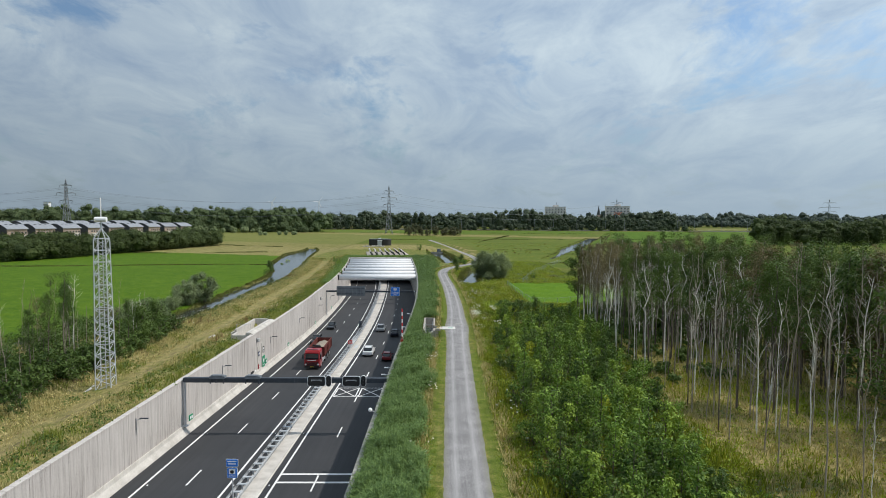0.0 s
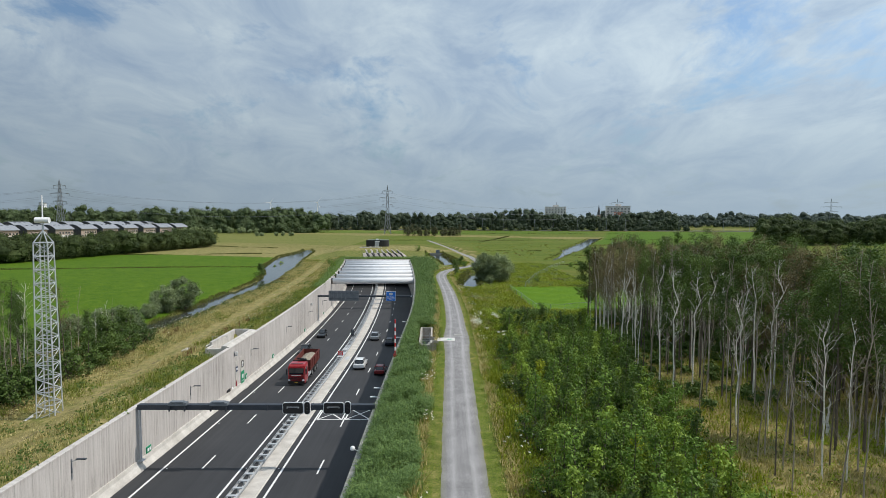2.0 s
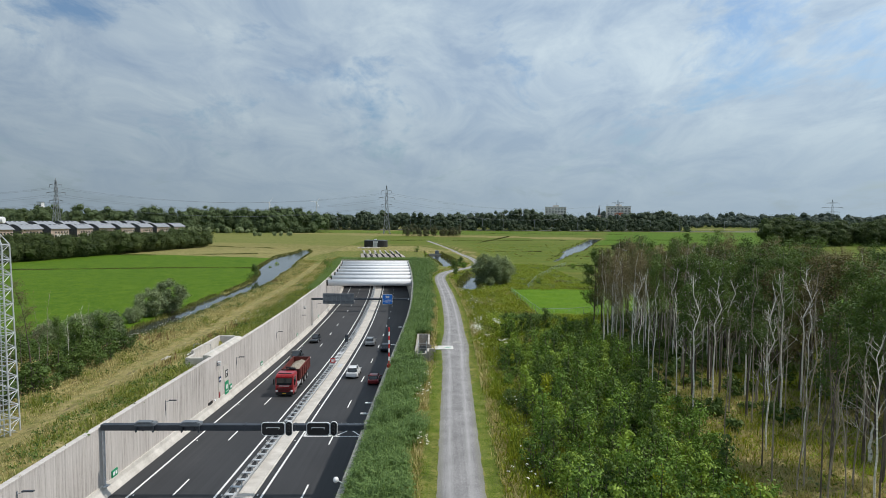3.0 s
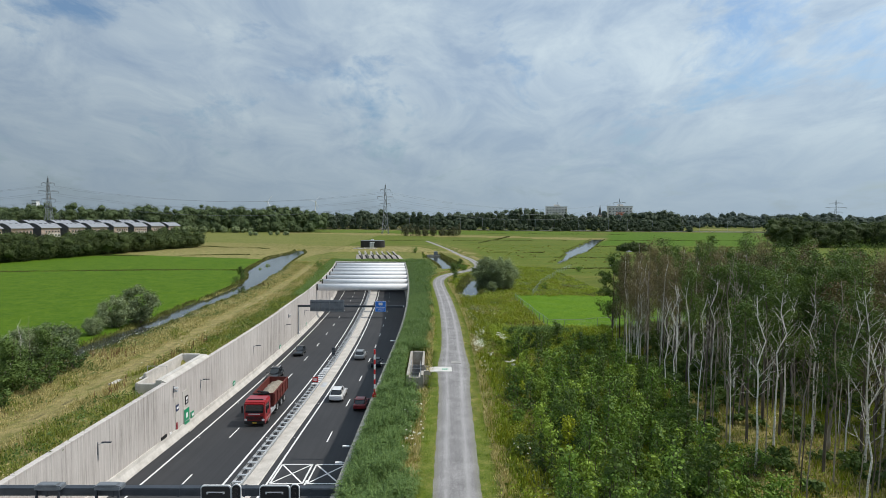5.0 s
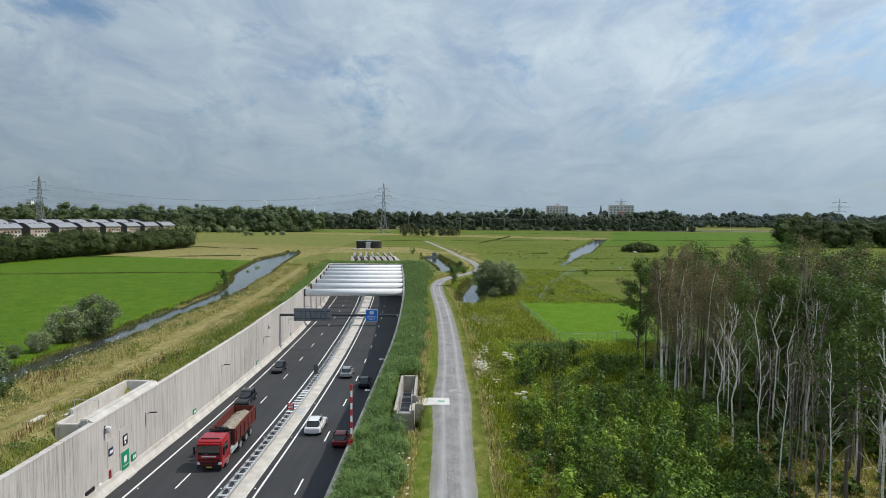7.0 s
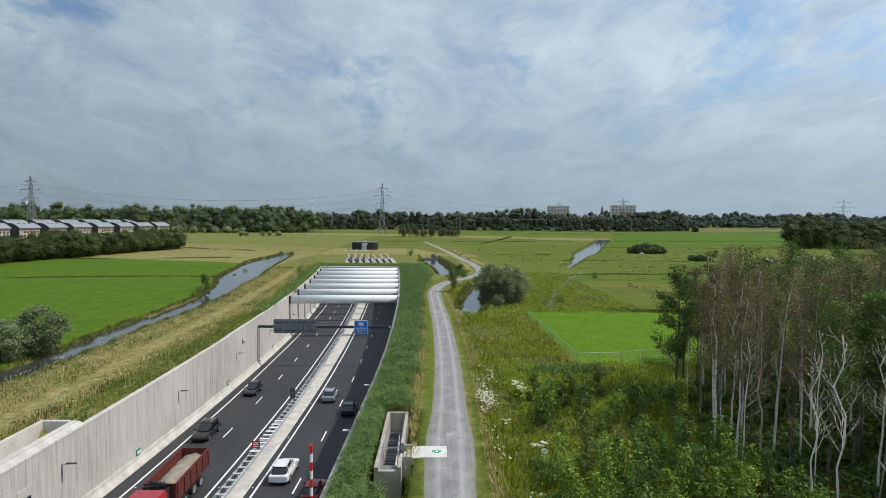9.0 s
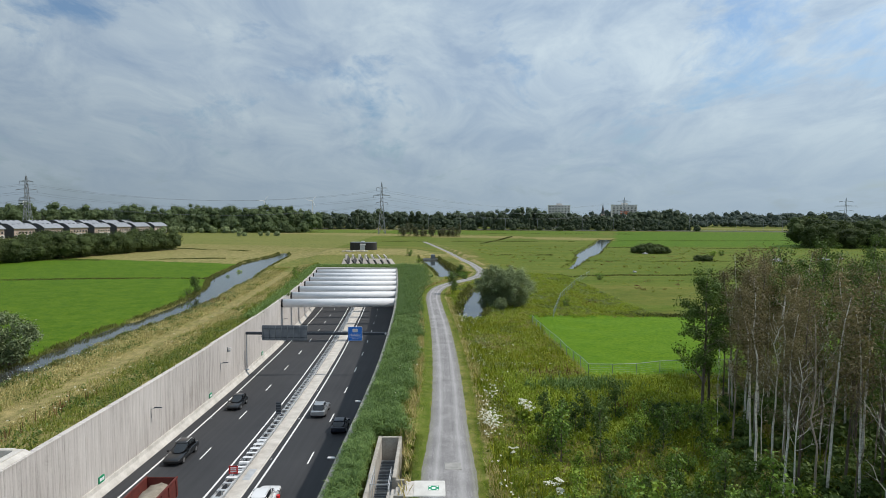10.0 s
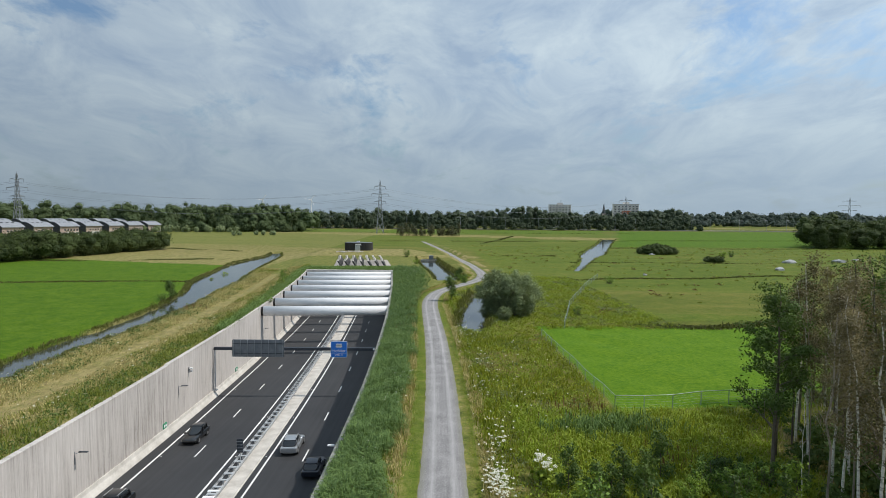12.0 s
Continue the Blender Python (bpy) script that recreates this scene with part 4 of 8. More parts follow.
for k in range(5):
    slab(-31.2 - 0.45 * k, -30.75 - 0.45 * k, 89.2, 91.0, -1.6, 0.05 - 0.22 * k, "step", vault, CONCRETE, 0.015)
slab(-35.0, -33.0, 89.3, 91.0, -1.5, -0.82, "landing", vault, CONCRETE, 0.02)
for a, b in (((-30.5, 89.1, 1.3), (-28.3, 89.1, 1.3)), ((-30.5, 89.1, 0.0), (-30.5, 89.1, 1.3)), ((-28.3, 89.1, 0.0), (-28.3, 89.1, 1.3))):
    part("hand_rail", bar(a, b, 0.03, 6), ZINC, vault, "grey steel hand rail")

PIT_WALL = two_tone("stained_pale_concrete", (0.26, 0.24, 0.205), (0.5, 0.47, 0.42), 0.9, 9, 0.9, bump=0.3)
pit = thing("escape_stair", "open concrete escape stairwell with steel grating beside the path", "stairwell")
slab(-1.5, -1.2, 89.2, 100.0, -3.5, 0.4, "side_wall", pit, PIT_WALL, 0.03)
slab(0.15, 0.42, 93.2, 100.0, -3.5, 0.4, "side_wall", pit, PIT_WALL, 0.03)
slab(0.15, 0.42, 89.2, 90.9, -3.5, 0.4, "side_wall", pit, PIT_WALL, 0.03)
slab(-1.2, 0.15, 99.7, 100.0, -3.5, 0.4, "end_wall", pit, PIT_WALL, 0.03)
slab(-1.2, 0.15, 89.2, 89.5, -3.5, 0.1, "end_wall", pit, PIT_WALL, 0.03)
slab(-1.2, 0.15, 89.5, 99.7, -3.5, -1.75, "floor_slab", pit, COPING, 0.0)
slab(-1.2, 0.15, 89.5, 91.0, -0.5, -0.35, "landing", pit, MID_STEEL, 0.0, "grey steel landing")
for k in range(5):
    y = 99.3 - 1.62 * k
    part("grate", box(-1.18, 0.13, y - 1.56, y, -1.42, -1.36), DARK_STEEL, pit, "dark steel grating")
    for q in range(6):
        part("grate_bar", box(-1.16, 0.11, y - 0.2 - 0.25 * q, y - 0.12 - 0.25 * q, -1.36, -1.31), MID_STEEL, pit)
    part("grate_frame", box(-1.18, 0.13, y - 0.06, y, -1.38, -1.27), ZINC, pit, "grey steel grating frame")
for k in range(4):
    slab(1.05 - 0.3 * (k + 1), 1.05 - 0.3 * k, 91.15, 92.85, -1.5, 0.1 - 0.17 * k, "step", pit, CONCRETE, 0.015)
slab(1.05, 1.68, 91.0, 93.0, -0.3, 0.25, "landing", pit, CONCRETE, 0.02)
for y0 in (90.9, 92.87):
    slab(0.42, 1.05, y0, y0 + 0.22, -1.2, 0.36, "cheek_wall", pit, PIT_WALL, 0.02)
for x in (-1.1, 0.05):
    for zz in (0.5, 0.95):
        part("hand_rail", bar((x, 91.2, zz), (x, 93.6, zz - 0.1), 0.025, 6), ZINC, pit, "grey steel hand rail")
    for yy in (91.2, 92.4, 93.6):
        part("rail_post", bar((x, yy, -0.6), (x, yy, 0.95), 0.025, 6), ZINC, pit)
    part("gate_bar", bar((x, 91.2, -0.4), (x, 91.2, 1.0), 0.03, 6), ZINC, pit)
part("gate_top", bar((-1.1, 91.2, 0.95), (0.05, 91.2, 0.95), 0.025, 6), ZINC, pit)
PALE_SLAB = two_tone("pale_slab", (0.5, 0.49, 0.46), (0.68, 0.67, 0.64), 1.2, 12, 0.8, bump=0.2)
mat_slab = thing("marker_slab", "white concrete slab with a green assembly symbol on the path", "slab", "", pose(2.9, 92.05, 0.13))
part("slab_top", box(-1.25, 0.84, -1.0, 1.0, -0.15, 0.13, 0.03), PALE_SLAB, mat_slab)
part("green_field", box(-0.28, 0.42, -0.3, 0.3, 0.13, 0.136), EXIT_GREEN, mat_slab, "green square symbol")
for a, b, c, d in ((-0.05, 0.19, -0.12, 0.12), (-0.24, -0.12, -0.26, -0.14), (0.26, 0.38, -0.26, -0.14), (-0.24, -0.12, 0.14, 0.26), (0.26, 0.38, 0.14, 0.26)):
    part("symbol_mark", box(a, b, c, d, 0.136, 0.142), SIGN_WHITE, mat_slab, "white symbol shape")
solid("pavement_patch", box(3.75, 4.95, 94.6, 95.7, 0.1, 0.245, 0.01), two_tone("worn_paving", (0.2, 0.2, 0.19), (0.36, 0.35, 0.33), 2, 20, 0.9), "patch of worn paving stones in the path", "paving", kind="structure")

# ---- lattice mast ----
mast = thing("lattice_mast", "white four-legged lattice mast on a concrete pad", "mast", "", pose(-36.2, 65.6, -1.35, 0, 0, 12))
MAST_W = two_tone("white_galvanised", (0.42, 0.44, 0.46), (0.62, 0.64, 0.66), 1.5, 14, 0.45, 0.3, 0.05)
part("pad", box(-1.9, 1.9, -1.7, 1.7, -0.4, 0.12, 0.04), CONCRETE, mast, "pale concrete pad")
MH, W0, W1, N = 16.75, 0.77, 0.58, 26


def mc(i, k):
    w = W0 + (W1 - W0) * k / N
    return Vector(((-w, -w, 0), (w, -w, 0), (w, w, 0), (-w, w, 0))[i % 4]) + Vector((0, 0, 0.1 + MH * k / N))


for i in range(4):
    part("leg", bar(mc(i, 0), mc(i, N), 0.065, 6), MAST_W, mast)
for i in range(4):
    for k in range(N):
        a, b = (mc(i, k), mc(i + 1, k + 1)) if (k + i) % 2 == 0 else (mc(i + 1, k), mc(i, k + 1))
        part("brace", bar(a, b, 0.033, 4), MAST_W, mast)
        if k % 2 == 0:
            part("ring_bar", bar(mc(i, k), mc(i + 1, k), 0.04, 4), MAST_W, mast)
top = Vector((0, 0, MH + 1.25))
for i in range(4):
    part("top_strut", bar(mc(i, N), top, 0.05, 5), MAST_W, mast)
    part("ring_bar", bar(mc(i, N), mc(i + 1, N), 0.05, 5), MAST_W, mast)
part("ladder", bar((0.3, -0.74, 0.1), (0.3, -0.56, MH), 0.05, 4), ZINC, mast, "cable ladder")
part("mast_tube", bar(top, top + Vector((0, 0, 0.7)), 0.09, 8), MAST_W, mast)
part("radar_drum", bar(top + Vector((-0.6, 0, 0.95)), top + Vector((0.55, 0, 0.95)), 0.28, 16), SIGN_WHITE, mast, "white drum housing")
part("antenna_rod", bar(top + Vector((0, 0, 1.1)), top + Vector((0, 0, 3.3)), 0.06, 8), SIGN_WHITE, mast, "white antenna rod")

# ---- vehicles ----
def car_paint(name, c, metal=0.3):
    n = Nodes(name)
    v = n.coords((1, 1, 1), True)
    n.colour(n.mix(n.math("MULTIPLY", n.noise(v, 6, 4), 0.25), c, tuple(min(1, a * 0.8 + 0.015) for a in c)))
    n.surf(0.28, metal, 0.5)
    n.bsdf.inputs["Coat Weight"].default_value = 0.6
    n.bsdf.inputs["Coat Roughness"].default_value = 0.08
    return n.mat


GLASS = Nodes("tinted_car_glass")
GLASS.colour((0.012, 0.015, 0.018))
GLASS.surf(0.05, 0, 0.7)
GLASS = GLASS.mat
RUBBER = two_tone("tyre_rubber", (0.012, 0.012, 0.013), (0.03, 0.03, 0.03), 8, 40, 0.85)
RIM = two_tone("alloy_rim", (0.4, 0.41, 0.42), (0.6, 0.6, 0.62), 8, 40, 0.35, 0.8, 0.02)
TAIL = two_tone("tail_light_red", (0.4, 0.01, 0.01), (0.55, 0.03, 0.02), 10, 50, 0.2, 0, 0.0)
HEAD = two_tone("headlight_glass", (0.6, 0.62, 0.65), (0.8, 0.82, 0.85), 10, 50, 0.15, 0, 0.0)
PLATE = two_tone("number_plate_yellow", (0.75, 0.5, 0.04), (0.82, 0.56, 0.06), 10, 50, 0.5, 0, 0.0)


def loft(sections):
    """A closed body from cross sections (each a list of the same number of points)."""
    bm = bmesh.new()
    rings = [[bm.verts.new(p) for p in s] for s in sections]
    n = len(rings[0])
    for a, b in zip(rings[:-1], rings[1:]):
        for i in range(n):
            bm.faces.new((a[i], a[(i + 1) % n], b[(i + 1) % n], b[i]))
    bm.faces.new(rings[0][::-1])
    bm.faces.new(rings[-1])
    return bm


def rounded(ob):
    """Round a coarse cage off into a smooth pressed-steel shape."""
    m = ob.modifiers.new("round", "SUBSURF")
    m.levels = m.render_levels = 2
    for p in ob.data.polygons:
        p.use_smooth = True
    return ob


def wheel(parent, x, y, r, w):
    tyre = part("wheel", bar((x - w / 2, y, r), (x + w / 2, y, r), r, 18), RUBBER, parent)
    part("rim", bar((x - w / 2 - 0.01, y, r), (x + w / 2 + 0.01, y, r), r * 0.64, 12), RIM, tyre, "alloy rim")
    return tyre


def car(label, paint, L, W, H, bonnet, tail, x, y, facing, suv=False):
    """A car with its rear at y (facing away) or its nose at y (facing the camera)."""
    turn = 0 if facing > 0 else 180
    slope = math.degrees(math.atan(-0.031)) * (1 if facing > 0 else -1)
    e = thing("car", label, "car", "cars on the motorway", pose(x, y, road_z(y) + 0.01, slope, 0, turn + math.degrees(math.atan(2 * BEND * max(0, y - 92)))))
    hw, belt, sill = W / 2, H * 0.57, 0.22
    # sections along y from rear (0) to nose (L): y, half width, sill, belt height, crown height
    o = 0.0 if facing > 0 else -L
    rows = ((-0.06, 0.86, 0.36, belt * 0.92), (-0.03, 0.95, 0.28, belt * 1.02), (0.14, 1.0, 0.26, belt * 1.05), (0.5, 1.0, sill, belt * 1.04), (L * 0.3, 1.0, sill, belt * 1.0), (L * 0.6, 1.0, sill, belt * 0.97),
            (L - bonnet, 1.0, sill, belt * 0.96), (L - 0.5, 1.0, sill, belt * 0.87), (L - 0.12, 0.94, 0.24, belt * 0.78), (L + 0.03, 0.84, 0.28, belt * 0.68), (L + 0.06, 0.7, 0.34, belt * 0.58))
    secs = []
    for yy, k, z0, z1 in rows:
        w = hw * k
        secs.append([(-w * 0.9, o + yy, z0), (-w, o + yy, z0 + 0.14), (-w, o + yy, (z0 + z1) / 2), (-w * 0.96, o + yy, z1 - 0.05), (-w * 0.84, o + yy, z1),
                     (w * 0.84, o + yy, z1), (w * 0.96, o + yy, z1 - 0.05), (w, o + yy, (z0 + z1) / 2), (w, o + yy, z0 + 0.14), (w * 0.9, o + yy, z0)])
    rounded(part("body", loft(secs), paint, e))
    # glasshouse
    t0, t1 = 0.1 + tail, L - bonnet + 0.1
    g = []
    for yy, k, z1 in ((t0 - tail, 0.84, belt * 1.01), (t0 + 0.3, 0.73, H - 0.09), (t0 + 0.8, 0.72, H - 0.03), ((t0 + t1) / 2, 0.72, H - 0.02), (t1 - 1.2, 0.69, H - 0.1), (t1 + 0.1, 0.8, belt * 0.97)):
        w = hw * k
        wb = hw * 0.88
        g.append([(-wb, o + yy, belt * 0.95), (-w, o + yy, z1 - 0.04), (-w * 0.9, o + yy, z1), (w * 0.9, o + yy, z1), (w, o + yy, z1 - 0.04), (wb, o + yy, belt * 0.95)])
    rounded(part("glasshouse", loft(g), GLASS, e, "dark tinted glass"))
    rf = []
    for yy, z1 in ((t0 + 0.22, H - 0.12), (t0 + 0.32, H - 0.055), (t0 + 0.85, H + 0.005), ((t0 + t1) / 2, H + 0.012), (t1 - 1.22, H - 0.06), (t1 - 1.1, H - 0.12)):
        w = hw * 0.76
        rf.append([(-w, o + yy, z1 - 0.05), (-w * 0.92, o + yy, z1), (w * 0.92, o + yy, z1), (w, o + yy, z1 - 0.05)])
    rounded(part("roof", loft(rf), paint, e))
    for s in (-1, 1):
        for yy, zt in ((t0 + 0.18, H - 0.1), ((t0 + t1) / 2, H - 0.02), (t1 - 0.6, H - 0.36)):
            part("pillar", bar((s * hw * 0.9, o + yy, belt * 0.94), (s * hw * 0.73, o + yy + (0.12 if yy < L / 2 else -0.3), zt), 0.04, 6), paint, e)
        part("mirror", box(s * hw * 1.0 - 0.02, s * hw * 1.0 + s * 0.2 + 0.02, o + t1 - 0.55, o + t1 - 0.38, belt * 0.98, belt * 0.98 + 0.14, 0.03) if s > 0
             else box(s * hw * 1.0 + s * 0.2 - 0.02, s * hw * 1.0 + 0.02, o + t1 - 0.55, o + t1 - 0.38, belt * 0.98, belt * 0.98 + 0.14, 0.03), paint, e)
        part("tail_light", box(min(s * hw * 0.6, s * hw * 0.9), max(s * hw * 0.6, s * hw * 0.9), o - 0.015, o + 0.14, belt * 0.7, belt * 0.92, 0.02), TAIL, e, "red tail light")
        part("headlight", box(min(s * hw * 0.5, s * hw * 0.78), max(s * hw * 0.5, s * hw * 0.78), o + L - 0.16, o + L + 0.01, belt * 0.5, belt * 0.62, 0.02), HEAD, e, "clear headlight")
        for yy in (0.78, L - 0.86):
            r_w = 0.34 if suv else 0.31
            part("wheel_arch", bar((s * (hw - 0.3), o + yy, r_w + 0.02), (s * (hw - 0.012), o + yy, r_w + 0.02), r_w + 0.06, 18), BLACK, e, "dark wheel arch")
            wheel(e, s * (hw - 0.1), o + yy, r_w, 0.22)
        if suv:
            part("roof_rail", bar((s * hw * 0.62, o + t0 + 0.5, H + 0.03), (s * hw * 0.62, o + t1 - 1.1, H + 0.03), 0.025, 6), ZINC, e, "grey roof rail")
    part("bumper", box(-hw * 0.86, hw * 0.86, o - 0.04, o + 0.14, 0.3, 0.5, 0.04), BLACK, e, "dark plastic bumper")
    part("grille", box(-hw * 0.5, hw * 0.5, o + L - 0.05, o + L + 0.02, 0.36, 0.52, 0.02), BLACK, e, "dark grille")
    part("number_plate", box(-0.26, 0.26, o - 0.055, o - 0.03, 0.56, 0.67), PLATE, e, "plain yellow plate")
    part("number_plate", box(-0.26, 0.26, o + L + 0.01, o + L + 0.03, 0.42, 0.52), PLATE, e, "plain yellow plate")
    return e


BLACKP, WHITEP = car_paint("black_car_paint", (0.01, 0.011, 0.013)), car_paint("white_car_paint", (0.72, 0.73, 0.74), 0.0)
SILVERP, REDP = car_paint("silver_car_paint", (0.42, 0.44, 0.46), 0.6), car_paint("dark_red_car_paint", (0.22, 0.018, 0.02))
NAVYP = car_paint("dark_blue_car_paint", (0.012, 0.016, 0.028))
car("black family car driving up out of the tunnel", BLACKP, 4.5, 1.85, 1.6, 1.25, 0.35, -23.2 + bend(110), 110.2, -1, True)
car("small black hatchback driving up out of the tunnel", BLACKP, 4.0, 1.75, 1.5, 1.1, 0.25, -23.0 + bend(127), 126.8, -1)
car("white sport utility car driving down to the tunnel", WHITEP, 4.6, 1.88, 1.66, 1.2, 0.3, -11.6, 100.3, 1, True)
car("dark red hatchback driving down to the tunnel", REDP, 3.8, 1.68, 1.46, 1.05, 0.22, -7.9, 96.8, 1)
car("dark blue hatchback driving down to the tunnel", NAVYP, 4.0, 1.75, 1.5, 1.1, 0.25, -8.25, 118.7, 1)
car("silver crossover car driving down to the tunnel", SILVERP, 4.4, 1.84, 1.62, 1.2, 0.3, -11.8, 124.1, 1, True)


def truck(x, y):
    TR = car_paint("red_truck_paint", (0.33, 0.009, 0.014), 0.0)
    RUST = two_tone("rusty_red_skip", (0.07, 0.016, 0.012), (0.17, 0.032, 0.024), 1.5, 14, 0.75, 0.1, 0.3)
    SAND = two_tone("damp_sand", (0.2, 0.17, 0.13), (0.36, 0.32, 0.26), 2, 16, 0.95, 0, 0.8, 0.06)
    e = thing("tipper_truck", "red tipper truck carrying grey sand in an open skip", "truck", "", pose(x, y, road_z(y) + 0.01, 1.78, 0, 0))
    part("chassis", box(-0.45, 0.45, 0.4, 9.4, 0.75, 1.05, 0.03), BLACK, e, "black chassis frame")
    cab = loft([[(-w, yy, z0), (-w, yy, z1 - 0.25), (-w * 0.9, yy, z1), (w * 0.9, yy, z1), (w, yy, z1 - 0.25), (w, yy, z0)] for yy, w, z0, z1 in
                ((0.0, 1.14, 0.45, 1.65), (0.06, 1.22, 0.4, 2.0), (0.2, 1.24, 0.4, 2.95), (0.5, 1.24, 0.5, 3.08), (2.0, 1.24, 0.6, 3.05), (2.1, 1.2, 0.7, 2.95))])
    part("cab", cab, TR, e)
    part("windscreen", loft([[(-w, yy, z0), (-w * 0.96, yy - 0.0, z1), (w * 0.96, yy, z1), (w, yy, z0)] for yy, w, z0, z1 in ((-0.02, 1.06, 1.68, 1.95), (0.13, 1.08, 1.62, 2.62), (0.3, 1.1, 1.6, 2.62))]), GLASS, e, "dark windscreen")
    part("sun_visor", box(-1.1, 1.1, -0.12, 0.14, 2.66, 2.84, 0.03), TR, e)
    part("grille", box(-1.0, 1.0, -0.045, 0.05, 0.72, 1.3, 0.05), BLACK, e, "black grille")
    for k in range(4):
        part("grille_bar", box(-0.85, 0.85, -0.075, -0.04, 0.8 + 0.13 * k, 0.84 + 0.13 * k, 0.01), TR, e, "red grille bar")
    part("step_guard", box(-1.24, 1.24, 0.0, 0.5, 0.3, 0.45, 0.04), BLACK, e)
    part("bumper", box(-1.2, 1.2, -0.06, 0.3, 0.38, 0.7, 0.05), BLACK, e, "dark bumper")
    part("letter_bar", box(-0.7, 0.7, -0.055, -0.045, 1.5, 1.6), SIGN_WHITE, e, "white bar of lettering")
    part("number_plate", box(-0.26, 0.26, -0.075, -0.06, 0.45, 0.56), PLATE, e, "plain yellow plate")
    for s in (-1, 1):
        part("headlight", box(s * 1.0 - 0.17, s * 1.0 + 0.17, -0.06, 0.1, 0.74, 0.98, 0.03), HEAD, e, "clear headlight")
        part("side_window", box(s * 1.245 - 0.012, s * 1.245 + 0.012, 0.5, 1.45, 1.75, 2.55, 0.01), GLASS, e, "dark side window")
        part("mirror", box(s * 1.42 - 0.09, s * 1.42 + 0.09, -0.05, 0.08, 1.7, 2.5, 0.03), BLACK, e, "black mirror")
        part("mirror_arm", bar((s * 1.2, 0.1, 2.5), (s * 1.42, 0.02, 2.45), 0.025, 6), BLACK, e)
        part("mudguard", box(s * 1.1 - 0.16, s * 1.1 + 0.16, 0.75, 1.95, 0.98, 1.12, 0.04), BLACK, e)
        part("side_tank", box(s * 0.85 - 0.3, s * 0.85 + 0.3, 2.5, 4.4, 0.5, 1.1, 0.06), ZINC, e, "metal side tank")
        for yy in (1.35, 4.9, 6.6, 7.95):
            wheel(e, s * 1.05, yy, 0.5, 0.34)
        part("skip_side", box(s * 1.24 - 0.04, s * 1.24 + 0.04, 3.3, 9.6, 1.25, 2.75, 0.02), RUST, e, "worn dark red steel side")
        part("skip_rim", box(s * 1.24 - 0.08, s * 1.24 + 0.08, 3.25, 9.65, 2.7, 2.85, 0.02), RUST, e)
        for k in range(6):
            part("skip_rib", box(s * 1.3 - 0.05, s * 1.3 + 0.05, 3.5 + 1.15 * k, 3.62 + 1.15 * k, 1.3, 2.7), RUST, e)
    part("skip_front", box(-1.24, 1.24, 3.26, 3.34, 1.25, 2.85, 0.02), RUST, e)
    part("skip_tail", box(-1.24, 1.24, 9.56, 9.64, 1.25, 2.8, 0.02), RUST, e)
    part("skip_floor", box(-1.22, 1.22, 3.3, 9.6, 1.15, 1.28), RUST, e)
    vs, fs = [], []
    nx, ny = 9, 19
    for j in range(ny):
        for i in range(nx):
            u, w_ = i / (nx - 1), j / (ny - 1)
            hgt = 1.9 + 0.75 * math.sin(math.pi * u) * (0.55 + 0.45 * math.sin(math.pi * min(1, w_ * 1.2))) + 0.07 * math.sin(i * 2.1 + j * 1.7)
            vs.append((-1.19 + 2.38 * u, 3.36 + 6.18 * w_, hgt))
    for j in range(ny - 1):
        for i in range(nx - 1):
            a = j * nx + i
            fs.append((a, a + 1, a + nx + 1, a + nx))
    part("sand_load", np_mesh("sand_load", vs, fs, SAND, True), SAND, e, "heap of damp grey sand")
    part("loader_mast", box(-0.25, 0.25, 2.45, 2.85, 1.0, 2.9, 0.03), BLACK, e, "folded black loader crane")
    for a, b in (((-0.9, 2.6, 2.9), (0.9, 2.6, 3.15)), ((0.9, 2.6, 3.15), (-0.5, 2.75, 3.3)), ((-0.9, 2.6, 2.9), (-0.95, 2.9, 2.2))):
        part("loader_arm", bar(a, b, 0.12, 8), BLACK, e)
    part("roof_bar", bar((-0.9, 0.5, 3.14), (0.9, 0.5, 3.14), 0.05, 8), BLACK, e, "black roof bar")
    for k in (-0.85, -0.3, 0.35, 0.9):
        part("hose", bar((k, 2.3, 2.5), (k * 0.5 + 0.2, 2.75, 3.35), 0.05, 6), BLACK, e, "black hydraulic hose")
        part("loader_leg", box(k - 0.09, k + 0.09, 2.35, 2.95, 0.9, 2.5 + 0.3 * abs(k), 0.03), BLACK, e, "black loader part")
    return e


truck(-19.35, 91.3)

# ---- plants ----
REED = leaf_mat("reed_leaf", (0.026, 0.072, 0.018), (0.2, 0.3, 0.09), 0.25, 0.55)
BROWN_BIRCH = leaf_mat("brown_birch_leaf", (0.085, 0.075, 0.04), (0.3, 0.25, 0.145), 0.35, 0.4)
GRASS = leaf_mat("fresh_grass", (0.1, 0.17, 0.012), (0.33, 0.41, 0.045), 0.35)
HERB = leaf_mat("tall_herb", (0.1, 0.15, 0.011), (0.45, 0.45, 0.055), 0.35, 0.5)
STRAW = leaf_mat("dry_grass", (0.16, 0.15, 0.04), (0.52, 0.41, 0.18), 0.3, 0.5)
BUSH_LEAF = leaf_mat("alder_leaf", (0.024, 0.062, 0.008), (0.19, 0.31, 0.05), 0.25, 0.5)
SEDGE = leaf_mat("bank_sedge", (0.035, 0.045, 0.012), (0.16, 0.17, 0.045), 0.25, 0.55)
VERGE = leaf_mat("verge_grass", (0.075, 0.135, 0.012), (0.27, 0.35, 0.045), 0.3, 0.5)
FRESH_LEAF = leaf_mat("fresh_alder_leaf", (0.045, 0.1, 0.01), (0.3, 0.42, 0.065), 0.3, 0.5)
